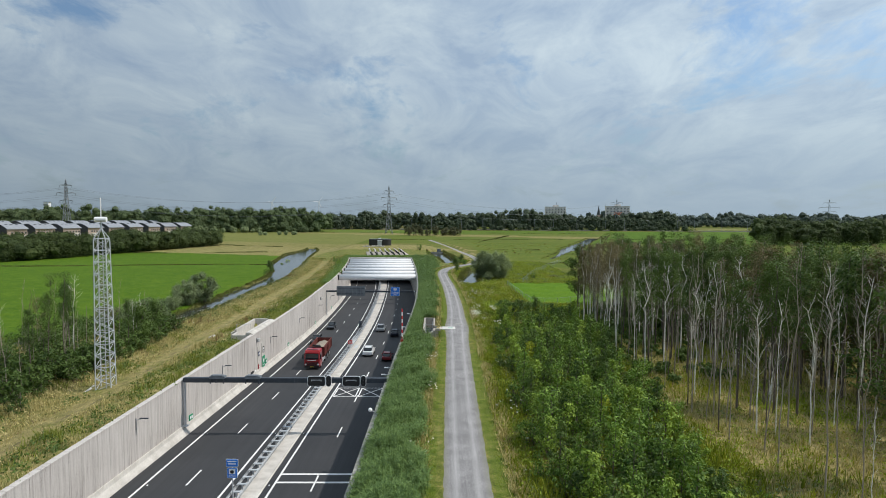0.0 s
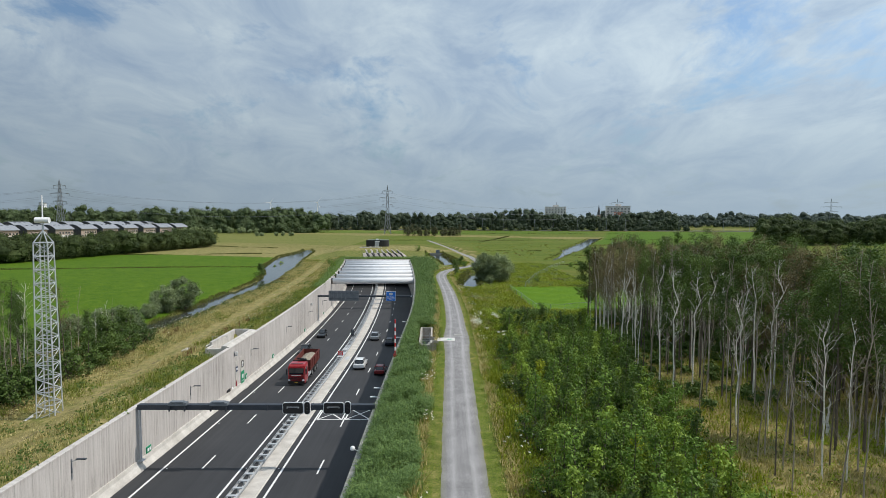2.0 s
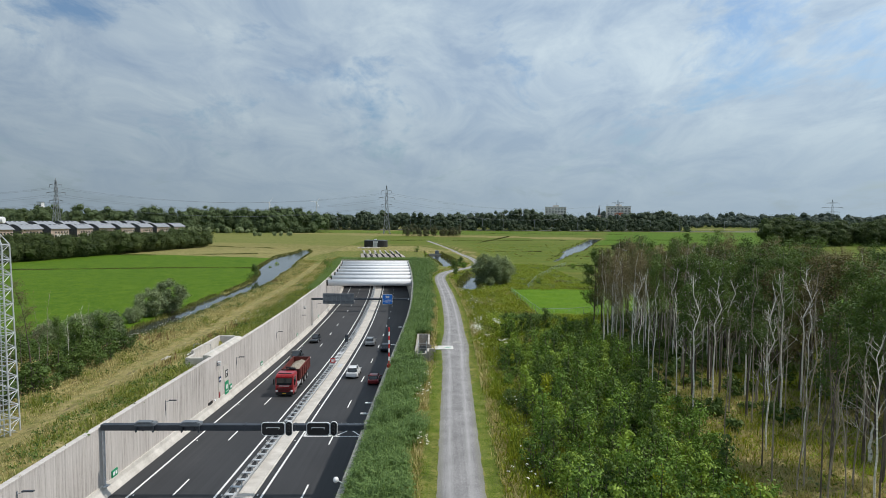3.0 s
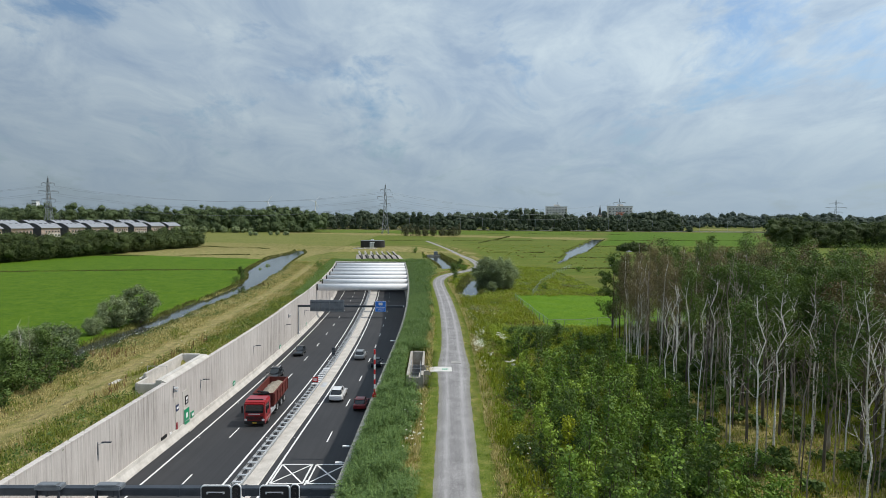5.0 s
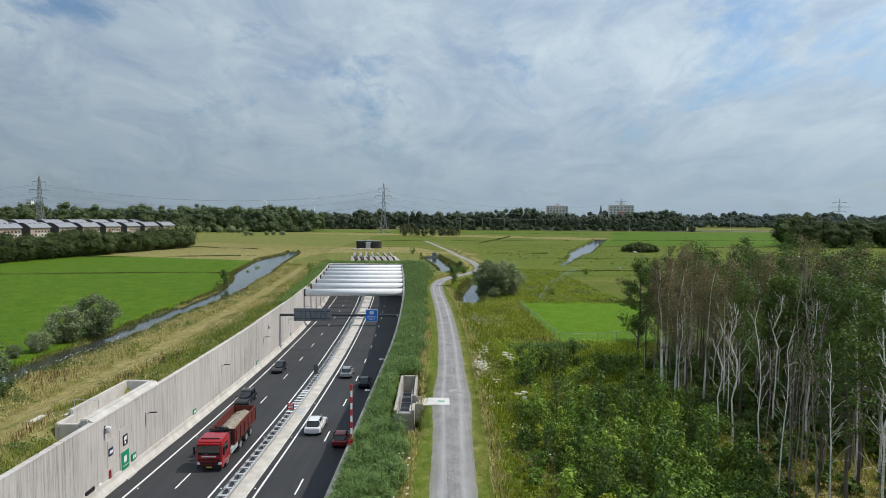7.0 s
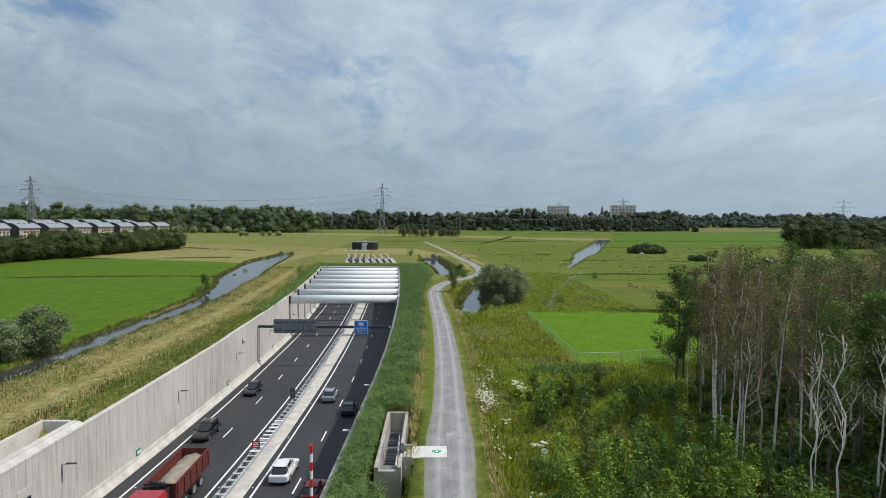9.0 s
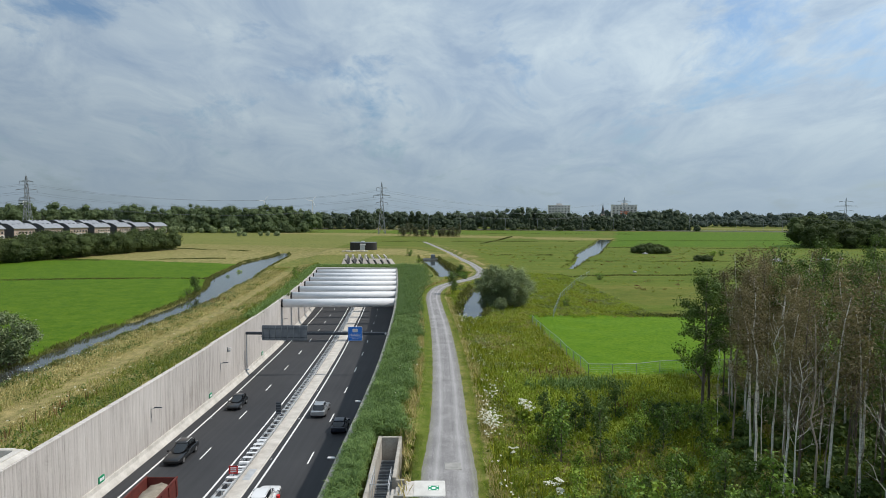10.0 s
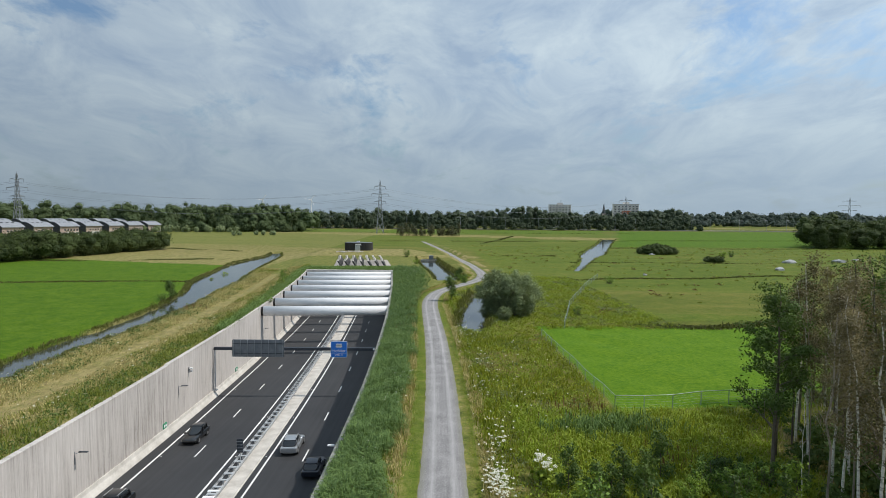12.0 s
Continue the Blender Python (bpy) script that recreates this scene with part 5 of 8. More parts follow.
YELLOW_LEAF = leaf_mat("yellow_green_leaf", (0.2, 0.24, 0.012), (0.5, 0.55, 0.05), 0.35, 0.5)
WILLOW_LEAF = leaf_mat("willow_leaf", (0.065, 0.1, 0.046), (0.31, 0.37, 0.2), 0.35)
BIRCH_LEAF = leaf_mat("birch_leaf", (0.06, 0.058, 0.027), (0.19, 0.155, 0.075), 0.3, 0.35)
DARK_LEAF = leaf_mat("dark_tree_leaf", (0.03, 0.065, 0.015), (0.125, 0.19, 0.045), 0.3)
# green shifted slightly to grey-blue, a touch of haze in the colour
FAR_HAZE_LEAF = leaf_mat("hazed_far_tree_leaf", (0.022, 0.042, 0.017), (0.108, 0.148, 0.064), 0.25, 0.4, 0.7, 0.9)
# distance haze put into the leaf colour: lighter, greyer and bluer than near leaves
HAZE_LEAF = leaf_mat("hazed_far_leaf", (0.05, 0.072, 0.06), (0.105, 0.135, 0.105), 0.2, 0.4, 0.7, 0.7)
# some haze painted into the horizon trees too, darker than the distant woods
MID_HAZE_LEAF = leaf_mat("hazed_horizon_leaf", (0.03, 0.05, 0.033), (0.1, 0.13, 0.078), 0.25, 0.4, 0.7, 0.9)
BELT_LEAF = leaf_mat("hedge_tree_leaf", (0.022, 0.04, 0.012), (0.1, 0.135, 0.042), 0.25, 0.5, 0.7, 0.9)
COPSE_LEAF = leaf_mat("copse_leaf", (0.045, 0.052, 0.025), (0.14, 0.14, 0.075), 0.25, 0.5, 0.7)
UMBEL = leaf_mat("white_umbel", (0.55, 0.55, 0.42), (0.8, 0.8, 0.72), 0.2)
PALE_STRAW = leaf_mat("pale_wood_grass", (0.24, 0.23, 0.08), (0.62, 0.52, 0.26), 0.3, 0.5)
BANK_HERB = leaf_mat("bank_herb", (0.06, 0.095, 0.014), (0.26, 0.29, 0.06), 0.35, 0.5)
BROWN = leaf_mat("dock_brown", (0.09, 0.05, 0.02), (0.2, 0.11, 0.05), 0.1)


def birch_bark():
    n = Nodes("birch_bark")
    v = n.coords((1, 1, 1), True)
    bands = n.noise(n.coords((1.2, 1.2, 5.0), True), 2.2, 5, 0.7)
    fine = n.noise(v, 14, 4)
    f = n.math("ADD", n.math("MULTIPLY", bands, 0.75), n.math("MULTIPLY", fine, 0.25))
    n.colour(n.ramp(f, [(0.34, (0.05, 0.045, 0.04)), (0.42, (0.5, 0.465, 0.41)), (0.53, (0.85, 0.81, 0.74))]))
    n.surf(0.8, 0, 0.3)
    n.bump(fine, 0.3, 0.01)
    return n.mat


BIRCH_BARK = birch_bark()
GREY_BARK = two_tone("grey_bark", (0.055, 0.044, 0.034), (0.19, 0.155, 0.12), 2, 12, 0.9, bump=0.5, dist=0.02, stretch=(1, 1, 0.3))
DEAD_BARK = two_tone("bleached_dead_wood", (0.17, 0.14, 0.11), (0.46, 0.395, 0.32), 2, 12, 0.85, bump=0.4, dist=0.02, stretch=(1, 1, 0.3))


TWIG = two_tone("brown_twigs", (0.1, 0.08, 0.06), (0.27, 0.225, 0.175), 2, 12, 0.9, bump=0.3, dist=0.01)


def blades(rng, x, y, z, h, w, n, lean, spread, two=False):
    """Tufts of n tapered blades at each place; h: heights. With two, each blade bends over in a second joint."""
    x, y, z, h = (np.repeat(a, n) for a in (x, y, z, h))
    m = len(x)
    h = h * rng.uniform(0.6, 1.15, m)
    a = rng.uniform(0, 2 * np.pi, m)
    px, py = x + rng.normal(0, spread, m), y + rng.normal(0, spread, m)
    l = lean * rng.uniform(0.2, 1.2, m) * h
    t = a + rng.normal(0, 0.6, m) + np.pi / 2
    wx, wy = np.cos(t) * w / 2, np.sin(t) * w / 2
    base = np.stack([px, py, z - 0.05], -1)
    dirv = np.stack([np.cos(a), np.sin(a), np.zeros(m)], -1)
    side = np.stack([wx, wy, np.zeros(m)], -1)
    up = np.array([0, 0, 1.0])
    if not two:
        tip = base + dirv * l[:, None] + up * h[:, None]
        v = np.stack([base - side, base + side, tip + side * 0.35, tip - side * 0.35], 1)
        return v.reshape(-1, 3), np.arange(4 * m).reshape(-1, 4)
    mid = base + dirv * (l * 0.3)[:, None] + up * (h * 0.7)[:, None]
    tip = base + dirv * (l * 1.3)[:, None] + up * (h * 0.88)[:, None]
    v = np.stack([base - side * 0.6, base + side * 0.6, mid + side, mid - side, tip + side * 0.15, tip - side * 0.15], 1).reshape(-1, 3)
    k = np.arange(m)[:, None] * 6
    f = np.concatenate([k + np.array([0, 1, 2, 3]), k + np.array([3, 2, 4, 5])], 0)
    return v, f


def stuff(name, v, f, mat, label, category):
    return solid(name, np_mesh(name, v, f, mat), mat, label, category, kind="stuff")


def mounds(r, x, y, z, s, per, size, flat=0.7, tall=0.8):
    """Low leafy clumps: per leaf quads gathered in a small dome at each place; s: the clumps' half widths."""
    n = len(x) * per
    c = np.stack([np.repeat(x, per), np.repeat(y, per), np.repeat(z, per)], -1)
    S = np.repeat(s, per)[:, None]
    d = r.normal(0, 1, (n, 3)) * np.array([0.5, 0.5, 0.5])
    d[:, 2] = np.abs(d[:, 2]) * tall
    c = c + d * S
    nrm = r.normal(0, 0.8, (n, 3)) + np.array([0, 0, flat])
    nrm /= np.linalg.norm(nrm, axis=1)[:, None]
    u = np.cross(nrm, r.normal(0, 1, (n, 3)))
    u /= np.linalg.norm(u, axis=1)[:, None] + 1e-9
    w = np.cross(nrm, u)
    q = (size * r.uniform(0.5, 1.4, n))[:, None]
    v = np.stack([c - u * q, c + w * q * 0.5, c + u * q, c - w * q * 0.5], 1).reshape(-1, 3)
    return v, np.arange(4 * n).reshape(-1, 4)


rng = np.random.RandomState(11)


def scatter(n, x0, x1, y0, y1):
    return rng.uniform(x0, x1, n), rng.uniform(y0, y1, n)


def wet(x, y):
    return (dist_to(DITCH, x, y) < ditch_half(y) + 0.3) | (dist_to(POND_A, x, y) < 3.4) | (dist_to(POND_B, x, y) < 1.9)


def reed_leaves(r, x, y, z, h, n):
    """Narrow leaves that spring from upright stems and droop at the tip, n to a stem."""
    m = len(x) * n
    t = r.uniform(0.35, 1.0, m)
    H = np.repeat(h, n)
    a = r.uniform(0, 2 * np.pi, m)
    p = np.stack([np.repeat(x, n) + r.normal(0, 0.07, m), np.repeat(y, n) + r.normal(0, 0.07, m), np.repeat(z, n) + H * t], -1)
    L = r.uniform(0.25, 0.5, m)[:, None]
    d = np.stack([np.cos(a), np.sin(a), r.uniform(0.1, 0.7, m)], -1)
    w = np.stack([-np.sin(a), np.cos(a), np.zeros(m)], -1) * r.uniform(0.018, 0.032, m)[:, None]
    mid = p + d * L * 0.55
    tip = mid + (d * np.array([1, 1, 0]) + np.array([0, 0, -0.25])) * L * 0.5
    v = np.stack([p - w * 0.5, p + w * 0.5, mid + w, mid - w, tip + w * 0.15, tip - w * 0.15], 1).reshape(-1, 3)
    k = np.arange(m)[:, None] * 6
    return v, np.concatenate([k + np.array([0, 1, 2, 3]), k + np.array([3, 2, 4, 5])], 0)


# reeds between the east wall and the path
ry = 30 + 225 * rng.uniform(0, 1, 19000) ** 1.25
rxw = right_v(ry) + 0.6
far_w = np.interp(ry, (30, 60, 84, 100, 150, 165, 200, 262), (4.6, 4.3, 4.2, 4.0, 4.6, 6.0, 8.0, 10.0))
far_w = far_w * (1 + 0.22 * lump(rxw, ry, 2.1, 9) + 0.12 * lump(rxw, ry, 0.7, 2))
rx = rxw + rng.uniform(0, 1, len(ry)) ** 1.15 * far_w
ok = ~((rx > -1.7) & (rx < 0.6) & (ry > 89.1) & (ry < 100.2)) & ~wet(rx, ry) & (dist_to(PATHLINE, rx, ry) > 2.6)
rx, ry = rx[ok], ry[ok]
off_w = rx - right_v(ry) - 0.5
rh = rng.uniform(0.6, 1.45, len(rx)) * (1 + 0.3 * lump(rx, ry, 0.8, 3)) * np.interp(off_w, (0, 0.8, 2.2), (0.5, 0.8, 1.15)) * np.interp(ry, (120, 170), (1.0, 0.75))
v, f = blades(rng, rx, ry, ground_z(rx, ry), rh, 0.035, 3, 0.3, 0.13)
stuff("reed_stems", v, f, REED, "upright stems of the reeds along the trench wall", "reeds")
near = ry < 150
v, f = reed_leaves(rng, rx[near], ry[near], ground_z(rx[near], ry[near]), rh[near], 9)
stuff("reed_leaves_near", v, f, REED, "drooping leaves of dense reeds along the trench wall", "reeds")
v, f = reed_leaves(rng, rx[~near], ry[~near], ground_z(rx[~near], ry[~near]), rh[~near], 7)
stuff("reeds", v, f, REED, "dense green reeds along the trench wall", "reeds")

# verge grass beside the path
gx_, gy_ = scatter(30000, -3.5, 8.6, 32, 225)
d = dist_to(PATHLINE, gx_, gy_)
ok = (d > 1.56) & (d < 4.6) & ~wet(gx_, gy_) & ~((gx_ > -1.7) & (gx_ < 4.2) & (gy_ > 87.6) & (gy_ < 100.3) & ((gx_ < 0.6) | ((gy_ > 90.8) & (gy_ < 93.3))))
gx_, gy_, d = gx_[ok], gy_[ok], d[ok]
v, f = blades(rng, gx_, gy_, ground_z(gx_, gy_), np.interp(d, (1.55, 2.9, 3.4, 4.6), (0.07, 0.14, 0.34, 0.5)), 0.055, 5, 0.55, 0.16)
stuff("verge_grass", v, f, VERGE, "short green verge grass beside the gravel path", "grass")

# straw-coloured strips between the verge and the taller growth
sx_, sy_ = scatter(38000, -3.5, 9.5, 32, 225)
d = dist_to(PATHLINE, sx_, sy_)
px_ = np.interp(sy_, PATHLINE[:, 1], PATHLINE[:, 0])
ok = (d > np.where(sx_ > px_, 2.85, 2.9)) & (d < np.where(sx_ > px_, 4.0, 4.1) + 0.4 * lump(sx_, sy_, 1.7, 1)) & ~wet(sx_, sy_) & (lump(sx_, sy_, 2.3, 4) > -0.55) & ~((sx_ > -1.7) & (sx_ < 0.6) & (sy_ > 87.6) & (sy_ < 100.3))
sx_, sy_ = sx_[ok], sy_[ok]
v, f = blades(rng, sx_, sy_, ground_z(sx_, sy_), rng.uniform(0.35, 0.6, len(sx_)), 0.07, 5, 0.75, 0.16)
stuff("verge_straw", v, f, PALE_STRAW, "straw-coloured long grass along the verge", "grass")

# tall herbs between the path and the wood
hx, hy = scatter(32000, 6.0, 42, 28, 245)
d = dist_to(PATHLINE, hx, hy)
plot_m = (hx > 20.3) & (hy > 116 + (hx - 20.3) * 0.1) & (hy < 153)
ok = (d > 3.0) & ~plot_m & ~wet(hx, hy) & ((hx < np.interp(hy, (20, 35, 50, 72, 92, 103, 110, 124), (27, 25, 24.5, 23.5, 24.2, 26.5, 31, 45)) - 1) | (rng.uniform(0, 1, len(hx)) < 0.3)) & (hx < np.interp(hy, (28, 110, 116, 150, 245), (30, 42, 42, 42, 30)))
hx, hy = hx[ok], hy[ok]
patch = lump(hx, hy, 3.1, 3) + 0.5 * lump(hx, hy, 1.1, 5)
far_thin = (hy > 150) & (rng.uniform(0, 1, len(hx)) < 0.65)
hx, hy, patch = hx[~far_thin], hy[~far_thin], patch[~far_thin]
hh = np.where(patch > 0.2, rng.uniform(0.5, 1.0, len(hx)), rng.uniform(0.25, 0.5, len(hx)))
hh = hh * np.interp(hy, (140, 160), (1.0, 0.6))
s = patch > -0.4
v, f = blades(rng, hx[s], hy[s], ground_z(hx[s], hy[s]), hh[s], 0.09, 5, 0.55, 0.22)
stuff("tall_herbs", v, f, HERB, "tall mixed green herbs and grasses", "herbs")
s = ~s
v, f = blades(rng, hx[s], hy[s], ground_z(hx[s], hy[s]), hh[s], 0.06, 6, 0.6, 0.2)
stuff("dry_grass_patches", v, f, STRAW, "pale dry grass patches in the meadow", "grass")

# leafy clumps of many kinds in the meadow between the path and the wood
mr = np.random.RandomState(57)
mx, my = mr.uniform(5.8, 44, 21000), 30 + 200 * mr.uniform(0, 1, 21000) ** 1.1
ok = (dist_to(PATHLINE, mx, my) > 3.3) & ~((mx > 20.3) & (my > 116 + (mx - 20.3) * 0.1) & (my < 154)) & ~wet(mx, my) & ((mx < np.interp(my, (20, 35, 50, 72, 92, 103, 110, 124), (27, 25, 24.5, 23.5, 24.2, 26.5, 31, 45)) - 1) | (mr.uniform(0, 1, len(mx)) < 0.35))
mx, my = mx[ok], my[ok]
kind_m = lump(mx, my, 2.4, 2) + 0.7 * lump(mx, my, 0.9, 5) + mr.normal(0, 0.45, len(mx))
for lo, hi, mat, nm_, lb, sz in ((-9, -1.15, WILLOW_LEAF, "grey_herbs", "grey-green thistles and nettles in the meadow", 0.1), (-1.15, -0.65, BANK_HERB, "dark_herbs", "dark green leafy herbs in the meadow", 0.13),
                                 (-0.65, 0.7, GRASS, "light_herbs", "fresh yellow-green herbs in the meadow", 0.1), (0.7, 9, HERB, "rank_herbs", "rank yellowing herbs in the meadow", 0.12)):
    k = (kind_m > lo) & (kind_m <= hi)
    v, f = mounds(mr, mx[k], my[k], ground_z(mx[k], my[k]), mr.uniform(0.35, 0.95, k.sum()) * np.interp(my[k], (140, 175), (1.0, 0.7)), 16, sz)
    stuff(nm_, v, f, mat, lb, "herbs")
# fresh grass and sedge in the open corner of the meadow
cx2, cy2 = mr.uniform(10.5, 30, 3600), mr.uniform(99, 117, 3600)
v, f = blades(mr, cx2, cy2, ground_z(cx2, cy2), mr.uniform(0.45, 0.95, 3600), 0.06, 6, 0.55, 0.25, True)
stuff("corner_grass", v, f, GRASS, "bright fresh grass in the corner of the meadow", "grass")
# a patch of dark reeds at the corner of the pasture
px2, py2 = mr.normal(18.5, 2.6, 420), mr.normal(112.6, 1.1, 420)
v, f = blades(mr, px2, py2, ground_z(px2, py2), mr.uniform(0.9, 1.5, 420), 0.06, 6, 0.3, 0.15, True)
stuff("meadow_reeds", v, f, REED, "dark green reeds in a wet corner of the meadow", "reeds")

# tussocks and brown weeds scattered over the far pastures
tx, ty = mr.uniform(28, 330, 1500), mr.uniform(165, 430, 1500)
ok = ~((ty < 158) | wet(tx, ty)) & (dist_to(POND_C, tx, ty) > 7)
tx, ty = tx[ok], ty[ok]
for k, mat, nm_, lb in ((mr.uniform(0, 1, len(tx)) < 0.72, BANK_HERB, "pasture_tussocks", "dark rush tussocks in the far pasture"), (mr.uniform(0, 1, len(tx)) < 0.16, BROWN, "pasture_weeds", "brown weeds in the far pasture")):
    v, f = mounds(mr, tx[k], ty[k], ground_z(tx[k], ty[k]), mr.uniform(0.4, 1.3, k.sum()), 22, 0.2, 0.5, 0.6)
    stuff(nm_, v, f, mat, lb, "herbs")

# pale grass on the floor of the wood
wx_, wy_ = scatter(26000, 22, 75, 30, 122)
ok = wx_ > np.interp(wy_, (20, 35, 50, 72, 92, 103, 110, 124), (27, 25, 24.5, 23.5, 24.2, 26.5, 31, 45)) - 2
wx_, wy_ = wx_[ok], wy_[ok]
pz = lump(wx_, wy_, 3.4, 8) + rng.normal(0, 0.4, len(wx_)) + np.interp(wy_, (58, 72), (0.35, 0.0))
for sel, mat, nm_, lb in ((pz > -0.2, PALE_STRAW, "wood_floor_straw", "pale dry grass on the floor of the wood"), (pz <= -0.2, GRASS, "wood_floor_grass", "fresh grass on the floor of the wood")):
    v, f = blades(rng, wx_[sel], wy_[sel], ground_z(wx_[sel], wy_[sel]), rng.uniform(0.3, 0.7, sel.sum()), 0.07, 5, 0.6, 0.22)
    stuff(nm_, v, f, mat, lb, "grass")

# bank between the west wall and the ditch
bx, by = scatter(62000, -66, -27.4, 34, 262)
edge = np.array([left_wall(q) for q in by]) - 0.6
dt = dist_to(TRACK, bx, by)
ok = (bx < edge) & (bx > np.interp(by, DITCH[:, 1], DITCH[:, 0]) + ditch_half(by) + 0.2) & ~((bx < -27) & (bx > -35.2) & (by > 83.4) & (by < 97.4) & ((bx > -31) | ((by > 89) & (by < 91.2)))) & (np.hypot(bx + 36.1, by - 65.6) > 2.2)
ok &= (dt > 0.9) | (rng.uniform(0, 1, len(bx)) < 0.25)
bx, by, dt = bx[ok], by[ok], dt[ok]
mixr = lump(bx, by, 4.2, 1) + 0.8 * lump(bx, by, 1.5, 2) + rng.normal(0, 0.3, len(bx)) + 0.5 * (np.interp(by, DITCH[:, 1], DITCH[:, 0]) + 9 > bx)
hgt = np.where(dt < 1.9, 0.14, rng.uniform(0.22, 0.46, len(bx)) * (1.15 + 0.6 * lump(bx, by, 1.4, 6)))
near_wall = (np.array([left_wall(q) for q in by]) - bx < 3.4 + 1.6 * lump(bx, by, 3.0, 4)) & (by > 60)
for sel, mat, nm_, lb in (((mixr > -0.75) & ~near_wall, PALE_STRAW, "bank_dry_grass", "long dry straw-coloured grass on the bank"),
                          ((mixr <= -0.75) | near_wall, BANK_HERB, "bank_herbs", "green herbs and grass on the bank")):
    v, f = blades(rng, bx[sel], by[sel], ground_z(bx[sel], by[sel]), hgt[sel] * (1.4 if mat is BANK_HERB else 1.0), 0.065, 4, 0.55, 0.2)
    stuff(nm_, v, f, mat, lb, "grass")

# leafy clumps and tussocks on the west bank
mx, my = mr.uniform(-66, -27.6, 13000), 34 + 215 * mr.uniform(0, 1, 13000) ** 1.1
edge = np.array([left_wall(q) for q in my]) - 0.7
ok = (mx < edge) & (mx > np.interp(my, DITCH[:, 1], DITCH[:, 0]) + ditch_half(my) + 0.3) & (dist_to(TRACK, mx, my) > 1.9) & ~((mx > -35.2) & (my > 83.2) & (my < 97.6)) & (np.hypot(mx + 36.1, my - 65.6) > 2.4)
mx, my, edge = mx[ok], my[ok], edge[ok]
near = edge - mx < 4.0 + 1.6 * lump(mx, my, 2.6, 3)
water_side = mx < np.interp(my, DITCH[:, 1], DITCH[:, 0]) + ditch_half(my) + 3.0
kind_m = lump(mx, my, 2.2, 6) + mr.normal(0, 0.5, len(mx)) - 1.1 * near
for k, mat, nm_, lb, sz in ((kind_m < -0.35, DARK_LEAF, "bank_clumps", "dark green leafy herbs along the trench wall", 0.12), ((kind_m >= -0.1) & (kind_m < 0.7) & ~water_side, PALE_STRAW, "bank_tufts", "pale dry tussocks on the bank", 0.09),
                            ((kind_m >= -0.35) & water_side, WILLOW_LEAF, "bank_reedbed", "grey-green growth along the ditch", 0.11), ((kind_m > 0.75) & ~water_side, BROWN, "bank_dock", "brown seeding dock on the bank", 0.06)):
    v, f = mounds(mr, mx[k], my[k], ground_z(mx[k], my[k]), mr.uniform(0.3, 0.8, k.sum()), 14, sz, 0.5, 1.0)
    stuff(nm_, v, f, mat, lb, "herbs")

# reeds along the west wall near the tunnel and over its mouth
ry = rng.uniform(150, 243, 3600)
rx = np.array([left_wall(q) for q in ry]) - 0.6 - np.abs(rng.normal(0, 1.1, len(ry))) * np.interp(ry, (150, 200), (0.5, 1.2))
rx2, ry2 = rng.uniform(left_wall(242) - 3.0, right_wall(242) + 3.0, 3600), rng.uniform(243.2, 253, 3600)
rx, ry = np.concatenate([rx, rx2]), np.concatenate([ry, ry2])
v, f = blades(rng, rx, ry, ground_z(rx, ry), rng.uniform(0.6, 1.15, len(rx)), 0.09, 5, 0.4, 0.25, True)
stuff("wall_reeds", v, f, REED, "green reeds along the wall above the tunnel mouth", "reeds")

# reeds and sedge along the water
ex, ey = [], []
for line, w, n in ((DITCH, 1.7, 7500), (POND_A, 3.9, 1500), (POND_B, 2.3, 900), (POND_C, 6.2, 500)):
    i = rng.randint(0, len(line) - 1, n)
    t = rng.uniform(0, 1, n)[:, None]
    p = line[i] * (1 - t) + line[i + 1] * t
    dv = line[i + 1] - line[i]
    dv = dv / np.linalg.norm(dv, axis=1)[:, None]
    wv = ditch_half(p[:, 1]) + 0.4 if line is DITCH else lake_half(p[:, 1]) + 1.0 if line is POND_C else w
    o = (wv + rng.uniform(-0.1, 1.1, n)) * rng.choice([-1, 1], n)
    ex.append(p[:, 0] + dv[:, 1] * o)
    ey.append(p[:, 1] - dv[:, 0] * o)
ex, ey = np.concatenate(ex), np.concatenate(ey)
ok = (ey > 20) & (dist_to(PATHLINE, ex, ey) > 2.6)
ex, ey = ex[ok], ey[ok]
v, f = blades(rng, ex, ey, ground_z(ex, ey), rng.uniform(0.5, 1.1, len(ex)) * np.where(ex < -40, 0.6, 1.0), 0.08, 5, 0.5, 0.2)
stuff("water_sedge", v, f, SEDGE, "green sedge along the water's edge", "reeds")

# field ditches: rough green strips across the pastures
fx_, fy_ = [], []
